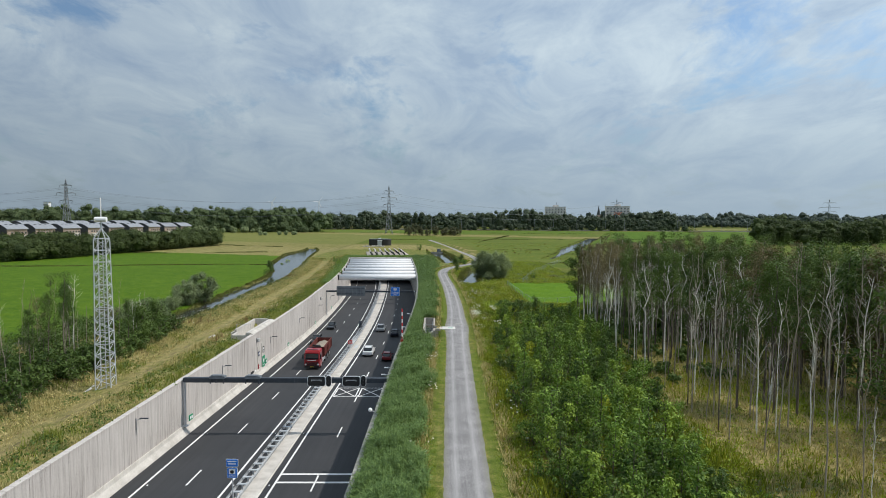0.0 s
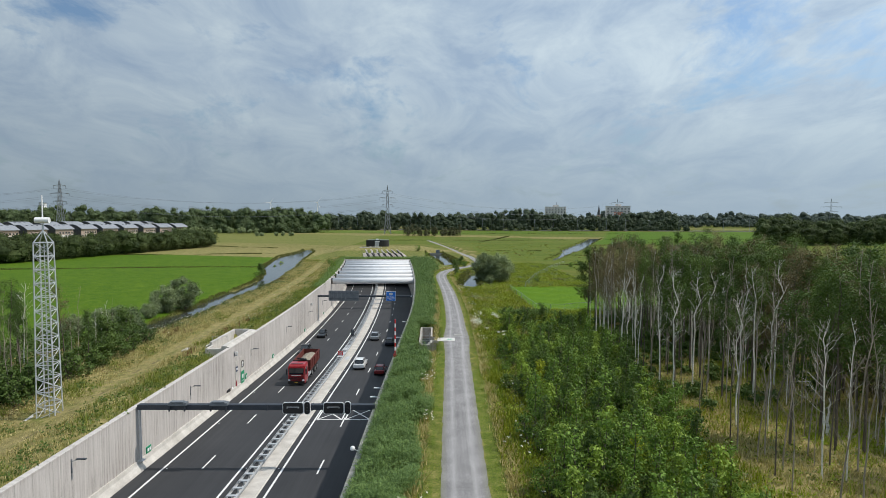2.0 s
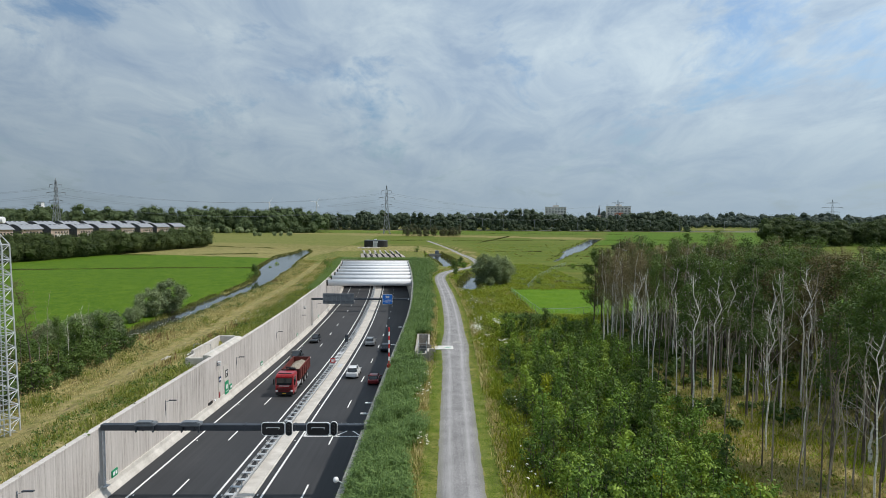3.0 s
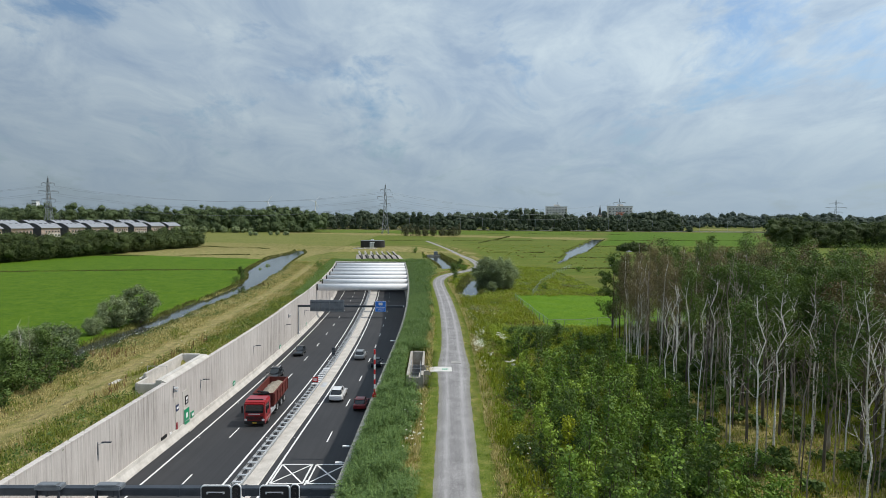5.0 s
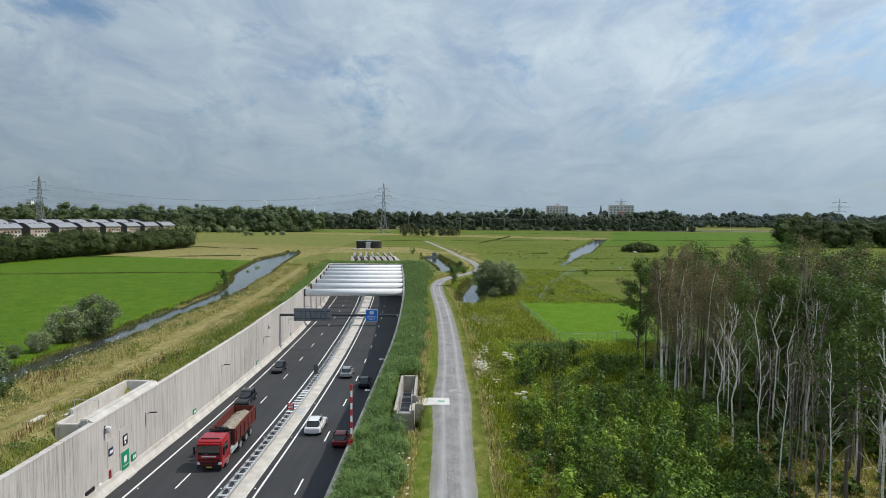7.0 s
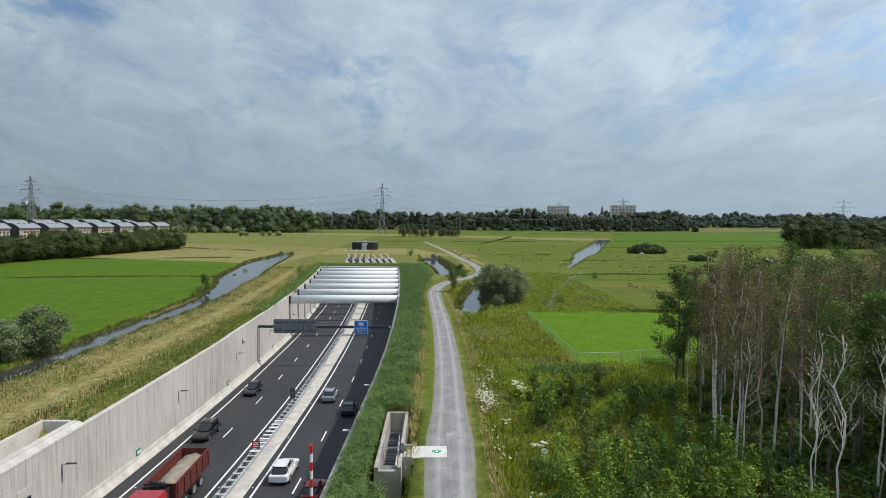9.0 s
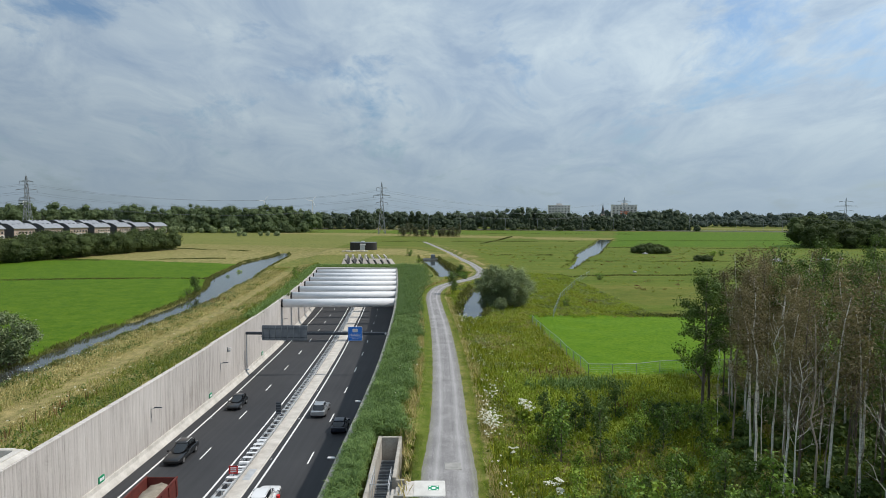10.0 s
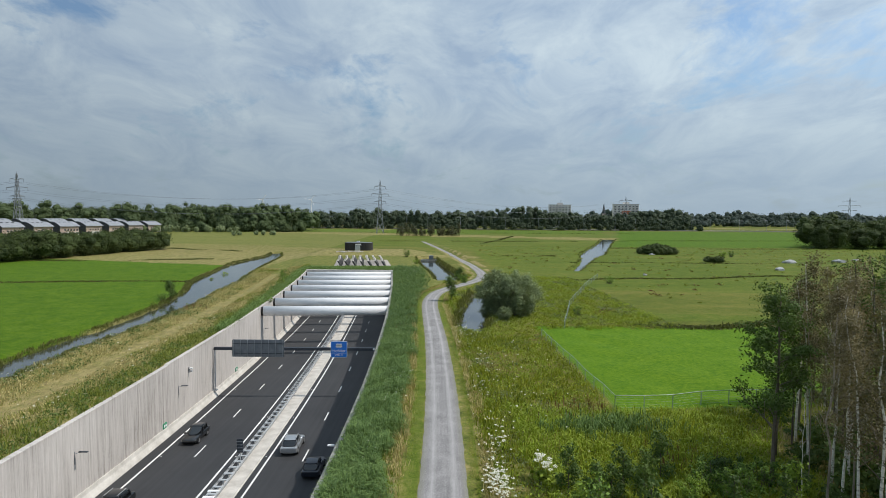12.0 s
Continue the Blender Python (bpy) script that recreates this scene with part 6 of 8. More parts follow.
for (ax, ay), (cx_, cy_), n in (((-66, 222), (-230, 203), 1300), ((-84, 301), (-175, 281), 900), ((-100, 352), (-150, 372), 400), ((45, 222), (120, 238), 700), ((120, 238), (230, 262), 500), ((22, 154), (75, 160), 1400), ((36, 329), (64, 334), 700),
                                ((35, 440), (83, 605), 700), ((60, 293), (190, 300), 400), ((154, 514), (420, 560), 500), ((118, 407), (250, 410), 350), ((-40, 480), (120, 500), 400), ((-350, 690), (250, 720), 900), ((180, 858), (640, 975), 1800), ((-260, 860), (180, 858), 1200)):
    t = rng.uniform(0, 1, n)
    keep_ = lump(ax + (cx_ - ax) * t, ay + (cy_ - ay) * t, 9.0, ay * 0.01) + rng.normal(0, 0.3, n) > -0.25
    t = t[keep_]
    n = len(t)
    fx_.append(ax + (cx_ - ax) * t + rng.normal(0, 0.5, n))
    fy_.append(ay + (cy_ - ay) * t + rng.normal(0, 0.5, n) * np.interp(ay, (200, 800), (1, 3)) + 2 * np.sin(t * 9))
fx_, fy_ = np.concatenate(fx_), np.concatenate(fy_)
v, f = blades(rng, fx_, fy_, ground_z(fx_, fy_), rng.uniform(0.25, 0.7, len(fx_)) * np.interp(fy_, (180, 250, 450, 700), (0.6, 0.7, 1.3, 2.0)), 0.2, 5, 0.8, 0.6)
stuff("ditch_growth", v, f, SEDGE, "rough growth along the field ditches", "grass")


# white umbels scattered in the verges
def umbels(x, y, z, r, n):
    """Flat white flower heads: n small discs each, as little quads, on each place."""
    m = len(x) * n
    a, q = rng.uniform(0, 2 * np.pi, m), np.sqrt(rng.uniform(0, 1, m))
    R = np.repeat(r, n)
    c = np.stack([np.repeat(x, n) + np.cos(a) * q * R, np.repeat(y, n) + np.sin(a) * q * R, np.repeat(z, n) - 0.25 * q * q * R + rng.normal(0, 0.02, m)], -1)
    s = rng.uniform(0.014, 0.034, m) * (1 + R * 2.0)
    t = rng.uniform(0, np.pi, m)
    u = np.stack([np.cos(t), np.sin(t), rng.normal(0, 0.25, m)], -1) * s[:, None]
    w_ = np.stack([-np.sin(t), np.cos(t), rng.normal(0, 0.25, m)], -1) * s[:, None]
    return np.stack([c - u - w_, c + u - w_, c + u + w_, c - u + w_], 1).reshape(-1, 3), np.arange(4 * m).reshape(-1, 4)


ux, uy = [], []
for cx_, cy_, n, sx, sy in ((0.3, 61, 16, 0.5, 1.0), (0.2, 72, 20, 0.5, 1.3), (-0.2, 78, 12, 0.5, 1.5), (-0.4, 46, 7, 0.6, 1.5), (-0.3, 118, 16, 0.5, 1.6), (0.6, 126, 12, 0.4, 1.0), (-0.6, 108, 10, 0.5, 1.2), (0.5, 140, 10, 0.5, 2),
                            (7.8, 102.5, 150, 0.42, 1.3), (7.9, 107, 30, 0.5, 3), (8.6, 112, 22, 0.6, 3), (8.2, 121, 14, 0.6, 3), (9.2, 130, 16, 0.7, 4), (8.4, 142, 40, 1.3, 7), (7.6, 92, 12, 0.5, 2), (9.5, 82, 9, 0.7, 3), (8.2, 70, 10, 0.6, 2), (7.5, 56, 12, 0.6, 2), (9, 48, 8, 0.8, 3),
                            (7.6, 152, 30, 0.9, 5), (12, 118, 26, 2, 7), (14, 132, 20, 3, 8), (9, 165, 20, 0.8, 5), (20, 178, 30, 4, 8), (-45.5, 112, 60, 1.6, 6), (-46, 98, 40, 1.5, 6), (-33.5, 112, 30, 2, 8), (-44, 128, 40, 1.6, 8), (-36, 150, 30, 3, 14),
                            (-5, 245, 30, 3, 10), (-2, 230, 24, 2, 8)):
    ux.append(rng.normal(cx_, sx, n))
    uy.append(rng.normal(cy_, sy, n))
ux, uy = np.concatenate(ux), np.concatenate(uy)
ok = dist_to(PATHLINE, ux, uy) > 2.2
ux, uy = ux[ok], uy[ok]
v, f = umbels(ux, uy, ground_z(ux, uy) + rng.uniform(0.6, 1.0, len(ux)), rng.uniform(0.05, 0.12, len(ux)), 9)
stuff("wild_carrot", v, f, UMBEL, "scattered white flower heads in the verges", "flowers")
dx_, dy_ = [], []
for cx_, cy_, n, s_ in ((15.5, 116, 20, 1.3), (18, 118, 18, 0.8), (-31.5, 100, 40, 1.4), (-30.5, 108, 50, 1.5), (-31, 86, 30, 1.0), (2.4, 176, 30, 0.8), (-1, 152, 20, 0.6), (-43, 104, 40, 2), (21, 108, 30, 1.5), (-47, 178, 40, 2.0)):
    dx_.append(rng.normal(cx_, s_, n))
    dy_.append(rng.normal(cy_, s_ * 1.6, n))
dx_, dy_ = np.concatenate(dx_), np.concatenate(dy_)
ok = (dist_to(PATHLINE, dx_, dy_) > 2.0) & ((dx_ > -20) | (dx_ < -31.3))
v, f = blades(rng, dx_[ok], dy_[ok], ground_z(dx_[ok], dy_[ok]), rng.uniform(0.7, 1.1, ok.sum()), 0.1, 3, 0.2, 0.1)
stuff("dock_stalks", v, f, BROWN, "red-brown dock seed stalks", "herbs")


# ---- woody plants ----
def tubes(paths, sides=5):
    """Tapered tubes along lists of (point, radius)."""
    V, F, off = [], [], 0
    ang = np.arange(sides) * 2 * np.pi / sides
    for path in paths:
        pts = np.array([p for p, _ in path], float)
        rad = np.array([r for _, r in path], float)
        tan = np.gradient(pts, axis=0)
        tan /= np.linalg.norm(tan, axis=1)[:, None] + 1e-9
        ref = np.where(np.abs(tan[:, 2:3]) < 0.9, np.array([[0, 0, 1.0]]), np.array([[1.0, 0, 0]]))
        u = np.cross(tan, ref)
        u /= np.linalg.norm(u, axis=1)[:, None] + 1e-9
        w_ = np.cross(tan, u)
        ring = pts[:, None, :] + rad[:, None, None] * (np.cos(ang)[None, :, None] * u[:, None, :] + np.sin(ang)[None, :, None] * w_[:, None, :])
        V.append(ring.reshape(-1, 3))
        n = len(pts)
        i = np.arange(n - 1)[:, None] * sides
        j = np.arange(sides)[None, :]
        k = (j + 1) % sides
        F.append(np.stack([i + j, i + k, i + sides + k, i + sides + j], -1).reshape(-1, 4) + off)
        off += n * sides
    return np.concatenate(V), np.concatenate(F)


def leaf_quads(r, centres, spreads, count, size, flat=0.5):
    """count leaf quads gathered round the given centres."""
    idx = r.randint(0, len(centres), count)
    d = r.normal(0, 1, (count, 3))
    c = np.array(centres)[idx] + d * np.array(spreads)[idx][:, None] * np.array([1, 1, 0.75])
    nrm = r.normal(0, 0.55, (count, 3)) + 0.75 * d + np.array([0, 0, flat])
    nrm /= np.linalg.norm(nrm, axis=1)[:, None]
    u = np.cross(nrm, r.normal(0, 1, (count, 3)))
    u /= np.linalg.norm(u, axis=1)[:, None] + 1e-9
    w_ = np.cross(nrm, u)
    s = (size * r.uniform(0.6, 1.3, count))[:, None]
    v = np.stack([c - u * s, c + w_ * s * 0.55, c + u * s, c - w_ * s * 0.55], 1).reshape(-1, 3)
    return v, np.arange(4 * count).reshape(-1, 4)


def branching(r, H, r0, limbs, first, reach, rise, wob=0.25, fork=True, thick=0.55):
    """Trunk and limbs as tube paths, and the ends where leaves gather."""
    n = 9
    lean = r.normal(0, 0.035, 2) * H
    tp = []
    for i in range(n):
        t = i / (n - 1)
        tp.append((np.array([lean[0] * t * t + wob * r.normal() * 0.35 * t, lean[1] * t * t + wob * r.normal() * 0.35 * t, H * t - 0.1]), r0 * (1 - 0.86 * t) + 0.008))
    paths, ends = [tp], [tp[-1][0], tp[-2][0]]
    for k in range(limbs):
        t = first + (0.97 - first) * (k + r.uniform(0, 0.8)) / limbs
        q = t * (n - 1)
        i = min(n - 2, int(q))
        p0 = tp[i][0] * (1 - (q - i)) + tp[i + 1][0] * (q - i)
        a = r.uniform(0, 2 * np.pi)
        L = reach * (1.15 - 0.75 * (t - first) / (1 - first)) * r.uniform(0.6, 1.15)
        d0 = np.array([math.cos(a), math.sin(a), rise * r.uniform(0.5, 1.4)])
        d0 /= np.linalg.norm(d0)
        rr = max(0.009, r0 * (1 - 0.86 * t) * thick)
        pth = []
        for s in range(5):
            u = s / 4
            pth.append((p0 + d0 * L * u + np.array([0, 0, 0.25 * rise * L * u * u]) + r.normal(0, 0.05 * L, 3) * u, rr * (1 - 0.8 * u) + 0.005))
        paths.append(pth)
        ends += [pth[-1][0], pth[-2][0], pth[2][0]]
        if fork:
            for _ in range(2):
                b0 = pth[r.randint(1, 4)][0]
                dd = d0 + r.normal(0, 0.55, 3) + np.array([0, 0, 0.25])
                dd /= np.linalg.norm(dd)
                l2 = L * r.uniform(0.3, 0.6)
                tw = [(b0 + dd * l2 * u + r.normal(0, 0.03 * l2, 3) * u, rr * 0.45 * (1 - 0.7 * u) + 0.004) for u in (0, 0.5, 1)]
                paths.append(tw)
                ends.append(tw[-1][0])
    return paths, ends


def make_tree(seed, name, label, H, r0, limbs, first, reach, rise, bark, leaf, count, size, spread, wob=0.25, group="", fork=True):
    r = np.random.RandomState(seed)
    paths, ends = branching(r, H, r0, limbs, first, reach, rise, wob, fork, 0.55 if count else 0.3)
    e = thing(name, label, "tree", group)
    v, f = tubes(paths[:1], 7)
    tr = part("trunk", np_mesh("trunk", v, f, bark, True), bark, e)
    if len(paths) > 1:
        v, f = tubes(paths[1:], 3)
        limb = TWIG if count and bark is not DEAD_BARK else bark
        tagged(part("branchwork", np_mesh("branchwork", v, f, limb, True), limb, e), kind="stuff")
    if count:
        v, f = leaf_quads(r, ends, [spread * r.uniform(0.6, 1.2) for _ in ends], count, size)
        part("crown", np_mesh("crown", v, f, leaf), leaf, e)
    return e


BIRCH_L = "slender birch with a pale trunk and sparse brownish crown"
DEAD_L = "dead bleached birch with bare broken branches"
ALDER_L = "tall dark green alder with a grey trunk at the wood"
birches = [make_tree(100 + i, "birch_tree", BIRCH_L, 13.2 + 0.8 * (i % 3), 0.085, 12, 0.4, 1.6, 1.0, (BIRCH_BARK, GREY_BARK, GREY_BARK, BIRCH_BARK, GREY_BARK)[i], (BROWN_BIRCH, BROWN_BIRCH, DARK_LEAF, BIRCH_LEAF, BROWN_BIRCH)[i], 1900, 0.085, 0.42, 0.35, "birches of the wood") for i in range(5)]
deads = [make_tree(200 + i, "dead_birch", DEAD_L, 9.5 + 1.6 * i, 0.05, 20, 0.38, 1.15, 1.3, (DEAD_BARK, GREY_BARK, BIRCH_BARK, DEAD_BARK)[i], None, 0, 0, 0, 0.6, "dead trees of the wood") for i in range(4)]
alders = [make_tree(300 + i, "alder_tree", ALDER_L, 12.4 + 0.6 * i, 0.12, 13, 0.4, 1.9, 0.6, GREY_BARK, DARK_LEAF, 2000, 0.12, 0.42, 0.35, "alders of the wood") for i in range(4)]
snags = [make_tree(400 + i, "tree_snag", "broken dead trunk standing in the wood", 3.0 + 1.6 * i, 0.15, 2 * i, 0.6, 0.7, 1.0, (BIRCH_BARK, DEAD_BARK)[i], None, 0, 0, 0, 0.3, "broken trunks") for i in range(2)]
deep_alders = [make_tree(340 + i, "alder_tree", ALDER_L, 13.0 + i, 0.13, 15, 0.1, 2.2, 0.5, GREY_BARK, (BIRCH_LEAF, DARK_LEAF)[i], 2000, 0.14, 0.55, 0.35, "alders of the wood", False) for i in range(2)]
broad_alder = make_tree(360, "alder_tree", "broad dark green alder at the corner of the wood", 13.0, 0.15, 30, 0.24, 2.7, 0.5, GREY_BARK, DARK_LEAF, 9500, 0.1, 0.32, 0.3, "alders of the wood")
fine_birches = [make_tree(380 + i, "birch_tree", BIRCH_L, 13.4 + 0.7 * i, 0.09, 20, 0.36, 1.6, 1.0, BIRCH_BARK, BROWN_BIRCH, 6500, 0.062, 0.36, 0.3, "birches of the wood") for i in range(2)]
poles = [make_tree(440 + i, "dead_birch", "thin bare dead birch with short broken twigs", 8.5 + 2.2 * i, 0.038, 9 + 3 * i, 0.45, 0.8, 1.2, (DEAD_BARK, BIRCH_BARK, DEAD_BARK)[i], None, 0, 0, 0, 0.3, "dead trees of the wood") for i in range(3)]
bare = [make_tree(470 + i, "dead_birch", "tall bare birch with a white trunk and crooked limbs", 11.5 + 0.9 * i, 0.062 + 0.01 * i, 22, 0.42, 1.9, 1.1, (BIRCH_BARK, DEAD_BARK, BIRCH_BARK)[i], None, 0, 0, 0, 0.75, "dead trees of the wood") for i in range(3)]
dark_crowns = [make_tree(480 + i, "alder_tree", ALDER_L, 13.2 + 0.7 * i, 0.11, 16, 0.42, 1.7, 0.8, GREY_BARK, DARK_LEAF, 3600, 0.095, 0.4, 0.3, "alders of the wood") for i in range(2)]
PROTOS = bare + dark_crowns + poles + fine_birches + deep_alders + [broad_alder] + birches + deads + alders + snags


def plant(proto, x, y, scale=1.0, turn=0.0, sink=0.0, label=""):
    o = copy_thing(proto, pose(x, y, gz(x, y) - sink, 0, 0, turn))
    o.scale = (scale, scale, scale)
    if label:
        o["label"] = label
    return o


tr = random.Random(21)


def wood_edge(y):
    return float(np.interp(y, (20, 35, 50, 72, 92, 103, 110, 124), (27, 25, 24.5, 23.5, 24.2, 26.5, 31, 45)))


placed = []


def free(x, y, d):
    if any((x - a) ** 2 + (y - b) ** 2 < d * d for a, b in placed):
        return False
    placed.append((x, y))
    return True


n = 0
while n < 270:
    y = tr.uniform(34, 123)
    x = wood_edge(y) + 34 * tr.random() ** 1.15
    glade = y < 90 and x < wood_edge(y) + 15
    if glade and tr.random() < 0.5:
        continue
    if y > 97 and x < 31:
        continue
    if not free(x, y, 1.5):
        continue
    q = tr.random()
    if glade and q < 0.55:
        q = 0.66 if x > wood_edge(y) + 8 else 0.7
    deep = x > wood_edge(y) + 8
    p = tr.choice(birches) if q < (0.62 if deep else 0.55) else tr.choice(deads) if q < (0.7 if deep else 0.84) else tr.choice(alders) if q < 0.93 else tr.choice(snags)
    if x > wood_edge(y) + 16 and tr.random() < 0.55:
        p = tr.choice(deep_alders)
    if y > 86 and p in deads:
        p = tr.choice(birches)
    plant(p, x, y, tr.uniform(0.86, 1.12), tr.uniform(0, 360))
    n += 1
n = 0
while n < 90:
    y = tr.uniform(48, 124)
    x = wood_edge(y) + 30 + 42 * tr.random()
    if free(x, y, 2.6):
        plant(tr.choice(deep_alders * 2 + birches), x, y, tr.uniform(0.85, 1.05), tr.uniform(0, 360))
        n += 1
n = 0
while n < 85:
    y = tr.uniform(36, 108)
    x = wood_edge(y) + 30 * tr.random() ** 1.1
    if free(x, y, 1.1):
        plant(tr.choice(poles), x, y, tr.uniform(0.7, 1.15), tr.uniform(0, 360))
        n += 1
n = 0
while n < 30:
    y = tr.uniform(50, 100)
    x = wood_edge(y) + tr.uniform(-0.3, 15)
    if free(x, y, 1.0):
        plant(tr.choice(bare), x, y, tr.uniform(0.85, 1.06), tr.uniform(0, 360))
        n += 1
n = 0
while n < 44:
    y = tr.uniform(54, 97)
    x = wood_edge(y) + tr.uniform(2, 24)
    if free(x, y, 1.0):
        plant(tr.choice(dark_crowns), x, y, tr.uniform(0.88, 1.05), tr.uniform(0, 360))
        n += 1
# trees that mark the corner of the wood
for p, x, y, s_ in ((broad_alder, 26.9, 104.2, 1.0), (alders[2], 29.0, 107.2, 0.98), (fine_birches[0], 29.6, 102.4, 0.98), (fine_birches[1], 31.2, 103.0, 0.97), (fine_birches[0], 33.0, 101.8, 1.0), (fine_birches[1], 30.6, 106.0, 0.95), (fine_birches[0], 28.4, 100.0, 0.95), (fine_birches[1], 26.6, 96.5, 0.92), (fine_birches[0], 25.0, 90.3, 0.92), (deads[1], 23.8, 72.3, 1.0), (deads[3], 24.3, 48.6, 0.85), (deads[2], 23.2, 72.3, 0.95)):
    plant(p, x, y, s_, 40)
for k in range(11):
    y = tr.uniform(97, 119)
    x = 29.5 + (y - 97) * 0.3 + 16 * tr.random()
    plant(tr.choice(alders[:2] + fine_birches * 3), x, y, tr.uniform(0.82, 1.02), tr.uniform(0, 360))
# the wood west of the ditch
n = 0
while n < 62:
    y = tr.uniform(44, 84)
    x = tr.uniform(-58, -42.5 - 0.12 * max(0, y - 70))
    if free(x, y, 1.5):
        plant(tr.choice([poles[0], poles[2], deads[1], deads[0], birches[2], dark_crowns[0], birches[1], poles[2]]), x, y, tr.uniform(0.6, 0.86), tr.uniform(0, 360))
        n += 1
for p, x, y, s_ in ((bare[2], -48.5, 78.5, 0.86), (bare[0], -52.5, 70.5, 0.95), (birches[0], -50.4, 66.4, 0.9), (dark_crowns[1], -43.2, 82.1, 0.55), (poles[1], -44.8, 86.1, 0.66), (poles[1], -46.8, 90.5, 0.6), (poles[2], -47.9, 94.9, 0.55), (bare[1], -45.0, 63.0, 0.7)):
    plant(p, x, y, s_, tr.uniform(0, 360))
for x, y, s_ in ((-47.5, 93, 0.55), (-46.0, 90, 0.5), (-45.2, 95, 0.45), (-49, 84, 0.7), (-48.6, 78, 0.75)):
    plant(tr.choice(deads + birches[:1]), x, y, s_, tr.uniform(0, 360))


def make_bush(seed, label, R, H, count, size, leaf, group, stems=9):
    r = np.random.RandomState(seed)
    e = thing("bush", label, "bush", group)
    paths, ends = [], []
    for k in range(stems):
        a, q = r.uniform(0, 2 * np.pi), R * math.sqrt(r.uniform(0.02, 1))
        tip = np.array([math.cos(a) * q, math.sin(a) * q, H * (1 - 0.5 * (q / R) ** 2) * r.uniform(0.75, 1.05)])
        base = np.array([math.cos(a) * q * 0.3, math.sin(a) * q * 0.3, -0.1])
        mid = (base * 0.45 + tip * 0.55) + r.normal(0, 0.12, 3)
        paths.append([(base, 0.035), (mid, 0.022), (tip, 0.008)])
        ends += [tip, tip * 0.85 + mid * 0.15, mid, mid * 0.6 + base * 0.4 + r.normal(0, 0.2, 3)]
    v, f = tubes(paths, 4)
    tagged(part("branchwork", np_mesh("branchwork", v, f, GREY_BARK, True), GREY_BARK, e), kind="stuff")
    v, f = leaf_quads(r, ends, [0.12 * R * r.uniform(0.6, 1.4) for _ in ends], count, size, 0.8)
    v[:, 2] = np.maximum(v[:, 2], 0.02)
    part("foliage", np_mesh("foliage", v, f, leaf), leaf, e)
    return e


THICKET = "dense green young alder bush in a thicket beside the wood"
bushes = [make_bush(500 + i, THICKET, 1.05 + 0.13 * i, 1.9 + 0.5 * (i % 3), 1500, 0.088, (BUSH_LEAF, FRESH_LEAF, BUSH_LEAF, DARK_LEAF, BUSH_LEAF)[i], "thicket bushes", 18) for i in range(5)]


def undergrowth(name, label, spots, leaf, seed, per=330):
    """Shrubs that run into one another: leaves gathered in low domes round each place."""
    r = np.random.RandomState(seed)
    V = []
    for x, y, s_ in spots:
        z = gz(x, y)
        cen = [np.array([x, y, z]) + s_ * np.array([r.normal(0, 0.7), r.normal(0, 0.7), r.uniform(0.35, 2.0)]) for _ in range(9)]
        v, f = leaf_quads(r, cen, [0.32 * s_] * 9, per, 0.17, 0.8)
        v[:, 2] = np.maximum(v[:, 2], z + 0.02)
        V.append(v)
    v = np.concatenate(V)
    return stuff(name, v, np.arange(len(v)).reshape(-1, 4), leaf, label, "shrubs")


placed.clear()
n = 0
while n < 165:
    y = tr.uniform(27, 101)
    lo = np.interp(y, (27, 50, 75, 103), (7.6, 8.2, 9.0, 11.0))
    x = lo + (wood_edge(y) + 1.0 - lo) * tr.random()
    if (y < 66 and x > 20.3 + (y - 50) * 0.14) or (y > 88 and tr.random() < (0.85 if x < 18 else 0.5)):
        continue
    if free(x, y, 1.45):
        plant(tr.choice(bushes), x, y, tr.uniform(0.65, 1.25) * (0.8 if x < lo + 2.5 else 1.0) * (0.6 if y > 88 else 1.0), tr.uniform(0, 360))
        n += 1
spots = []
while len(spots) < 75:
    y = tr.uniform(80, 100)
    x = wood_edge(y) + tr.uniform(-1, 22)
    if free(x, y, 1.4):
        spots.append((x, y, tr.uniform(0.5, 0.9)))
for x, y, s_ in ((22.6, 103.4, 0.9), (24.2, 104.4, 0.9), (25.6, 103.2, 0.8), (17.0, 112.5, 0.35), (20.0, 101.5, 0.8), (21.4, 102.6, 0.9), (22.8, 101.0, 0.9), (19.2, 99.4, 0.8), (24.2, 101.8, 0.9)):
    plant(tr.choice(bushes), x, y, s_, tr.uniform(0, 360))
# dark undergrowth deep in the wood
while len(spots) < 105:
    y = tr.uniform(64, 100)
    x = wood_edge(y) + tr.uniform(0, 11)
    if free(x, y, 1.5):
        spots.append((x, y, tr.uniform(0.35, 0.7)))
while len(spots) < 135:
    y = tr.uniform(84, 99)
    x = 26 + tr.uniform(0, 20)
    if free(x, y, 1.1):
        spots.append((x, y, tr.uniform(0.5, 0.9)))
while len(spots) < 185:
    y = tr.uniform(82, 112)
    x = wood_edge(y) + tr.uniform(1, 24)
    if free(x, y, 1.3):
        spots.append((x, y, tr.uniform(0.4, 0.8)))
while len(spots) < 245:
    y = tr.uniform(66, 124)
    x = wood_edge(y) + tr.uniform(15, 46)
    if free(x, y, 2.0):
        spots.append((x, y, tr.uniform(0.8, 1.4)))
while len(spots) < 272:
    y = tr.uniform(99, 112)
    x = wood_edge(y) + tr.uniform(3, 16)
    if free(x, y, 1.2):
        spots.append((x, y, tr.uniform(0.8, 1.3)))
undergrowth("undergrowth", "dark green shrubs under the trees of the wood", spots, DARK_LEAF, 31)
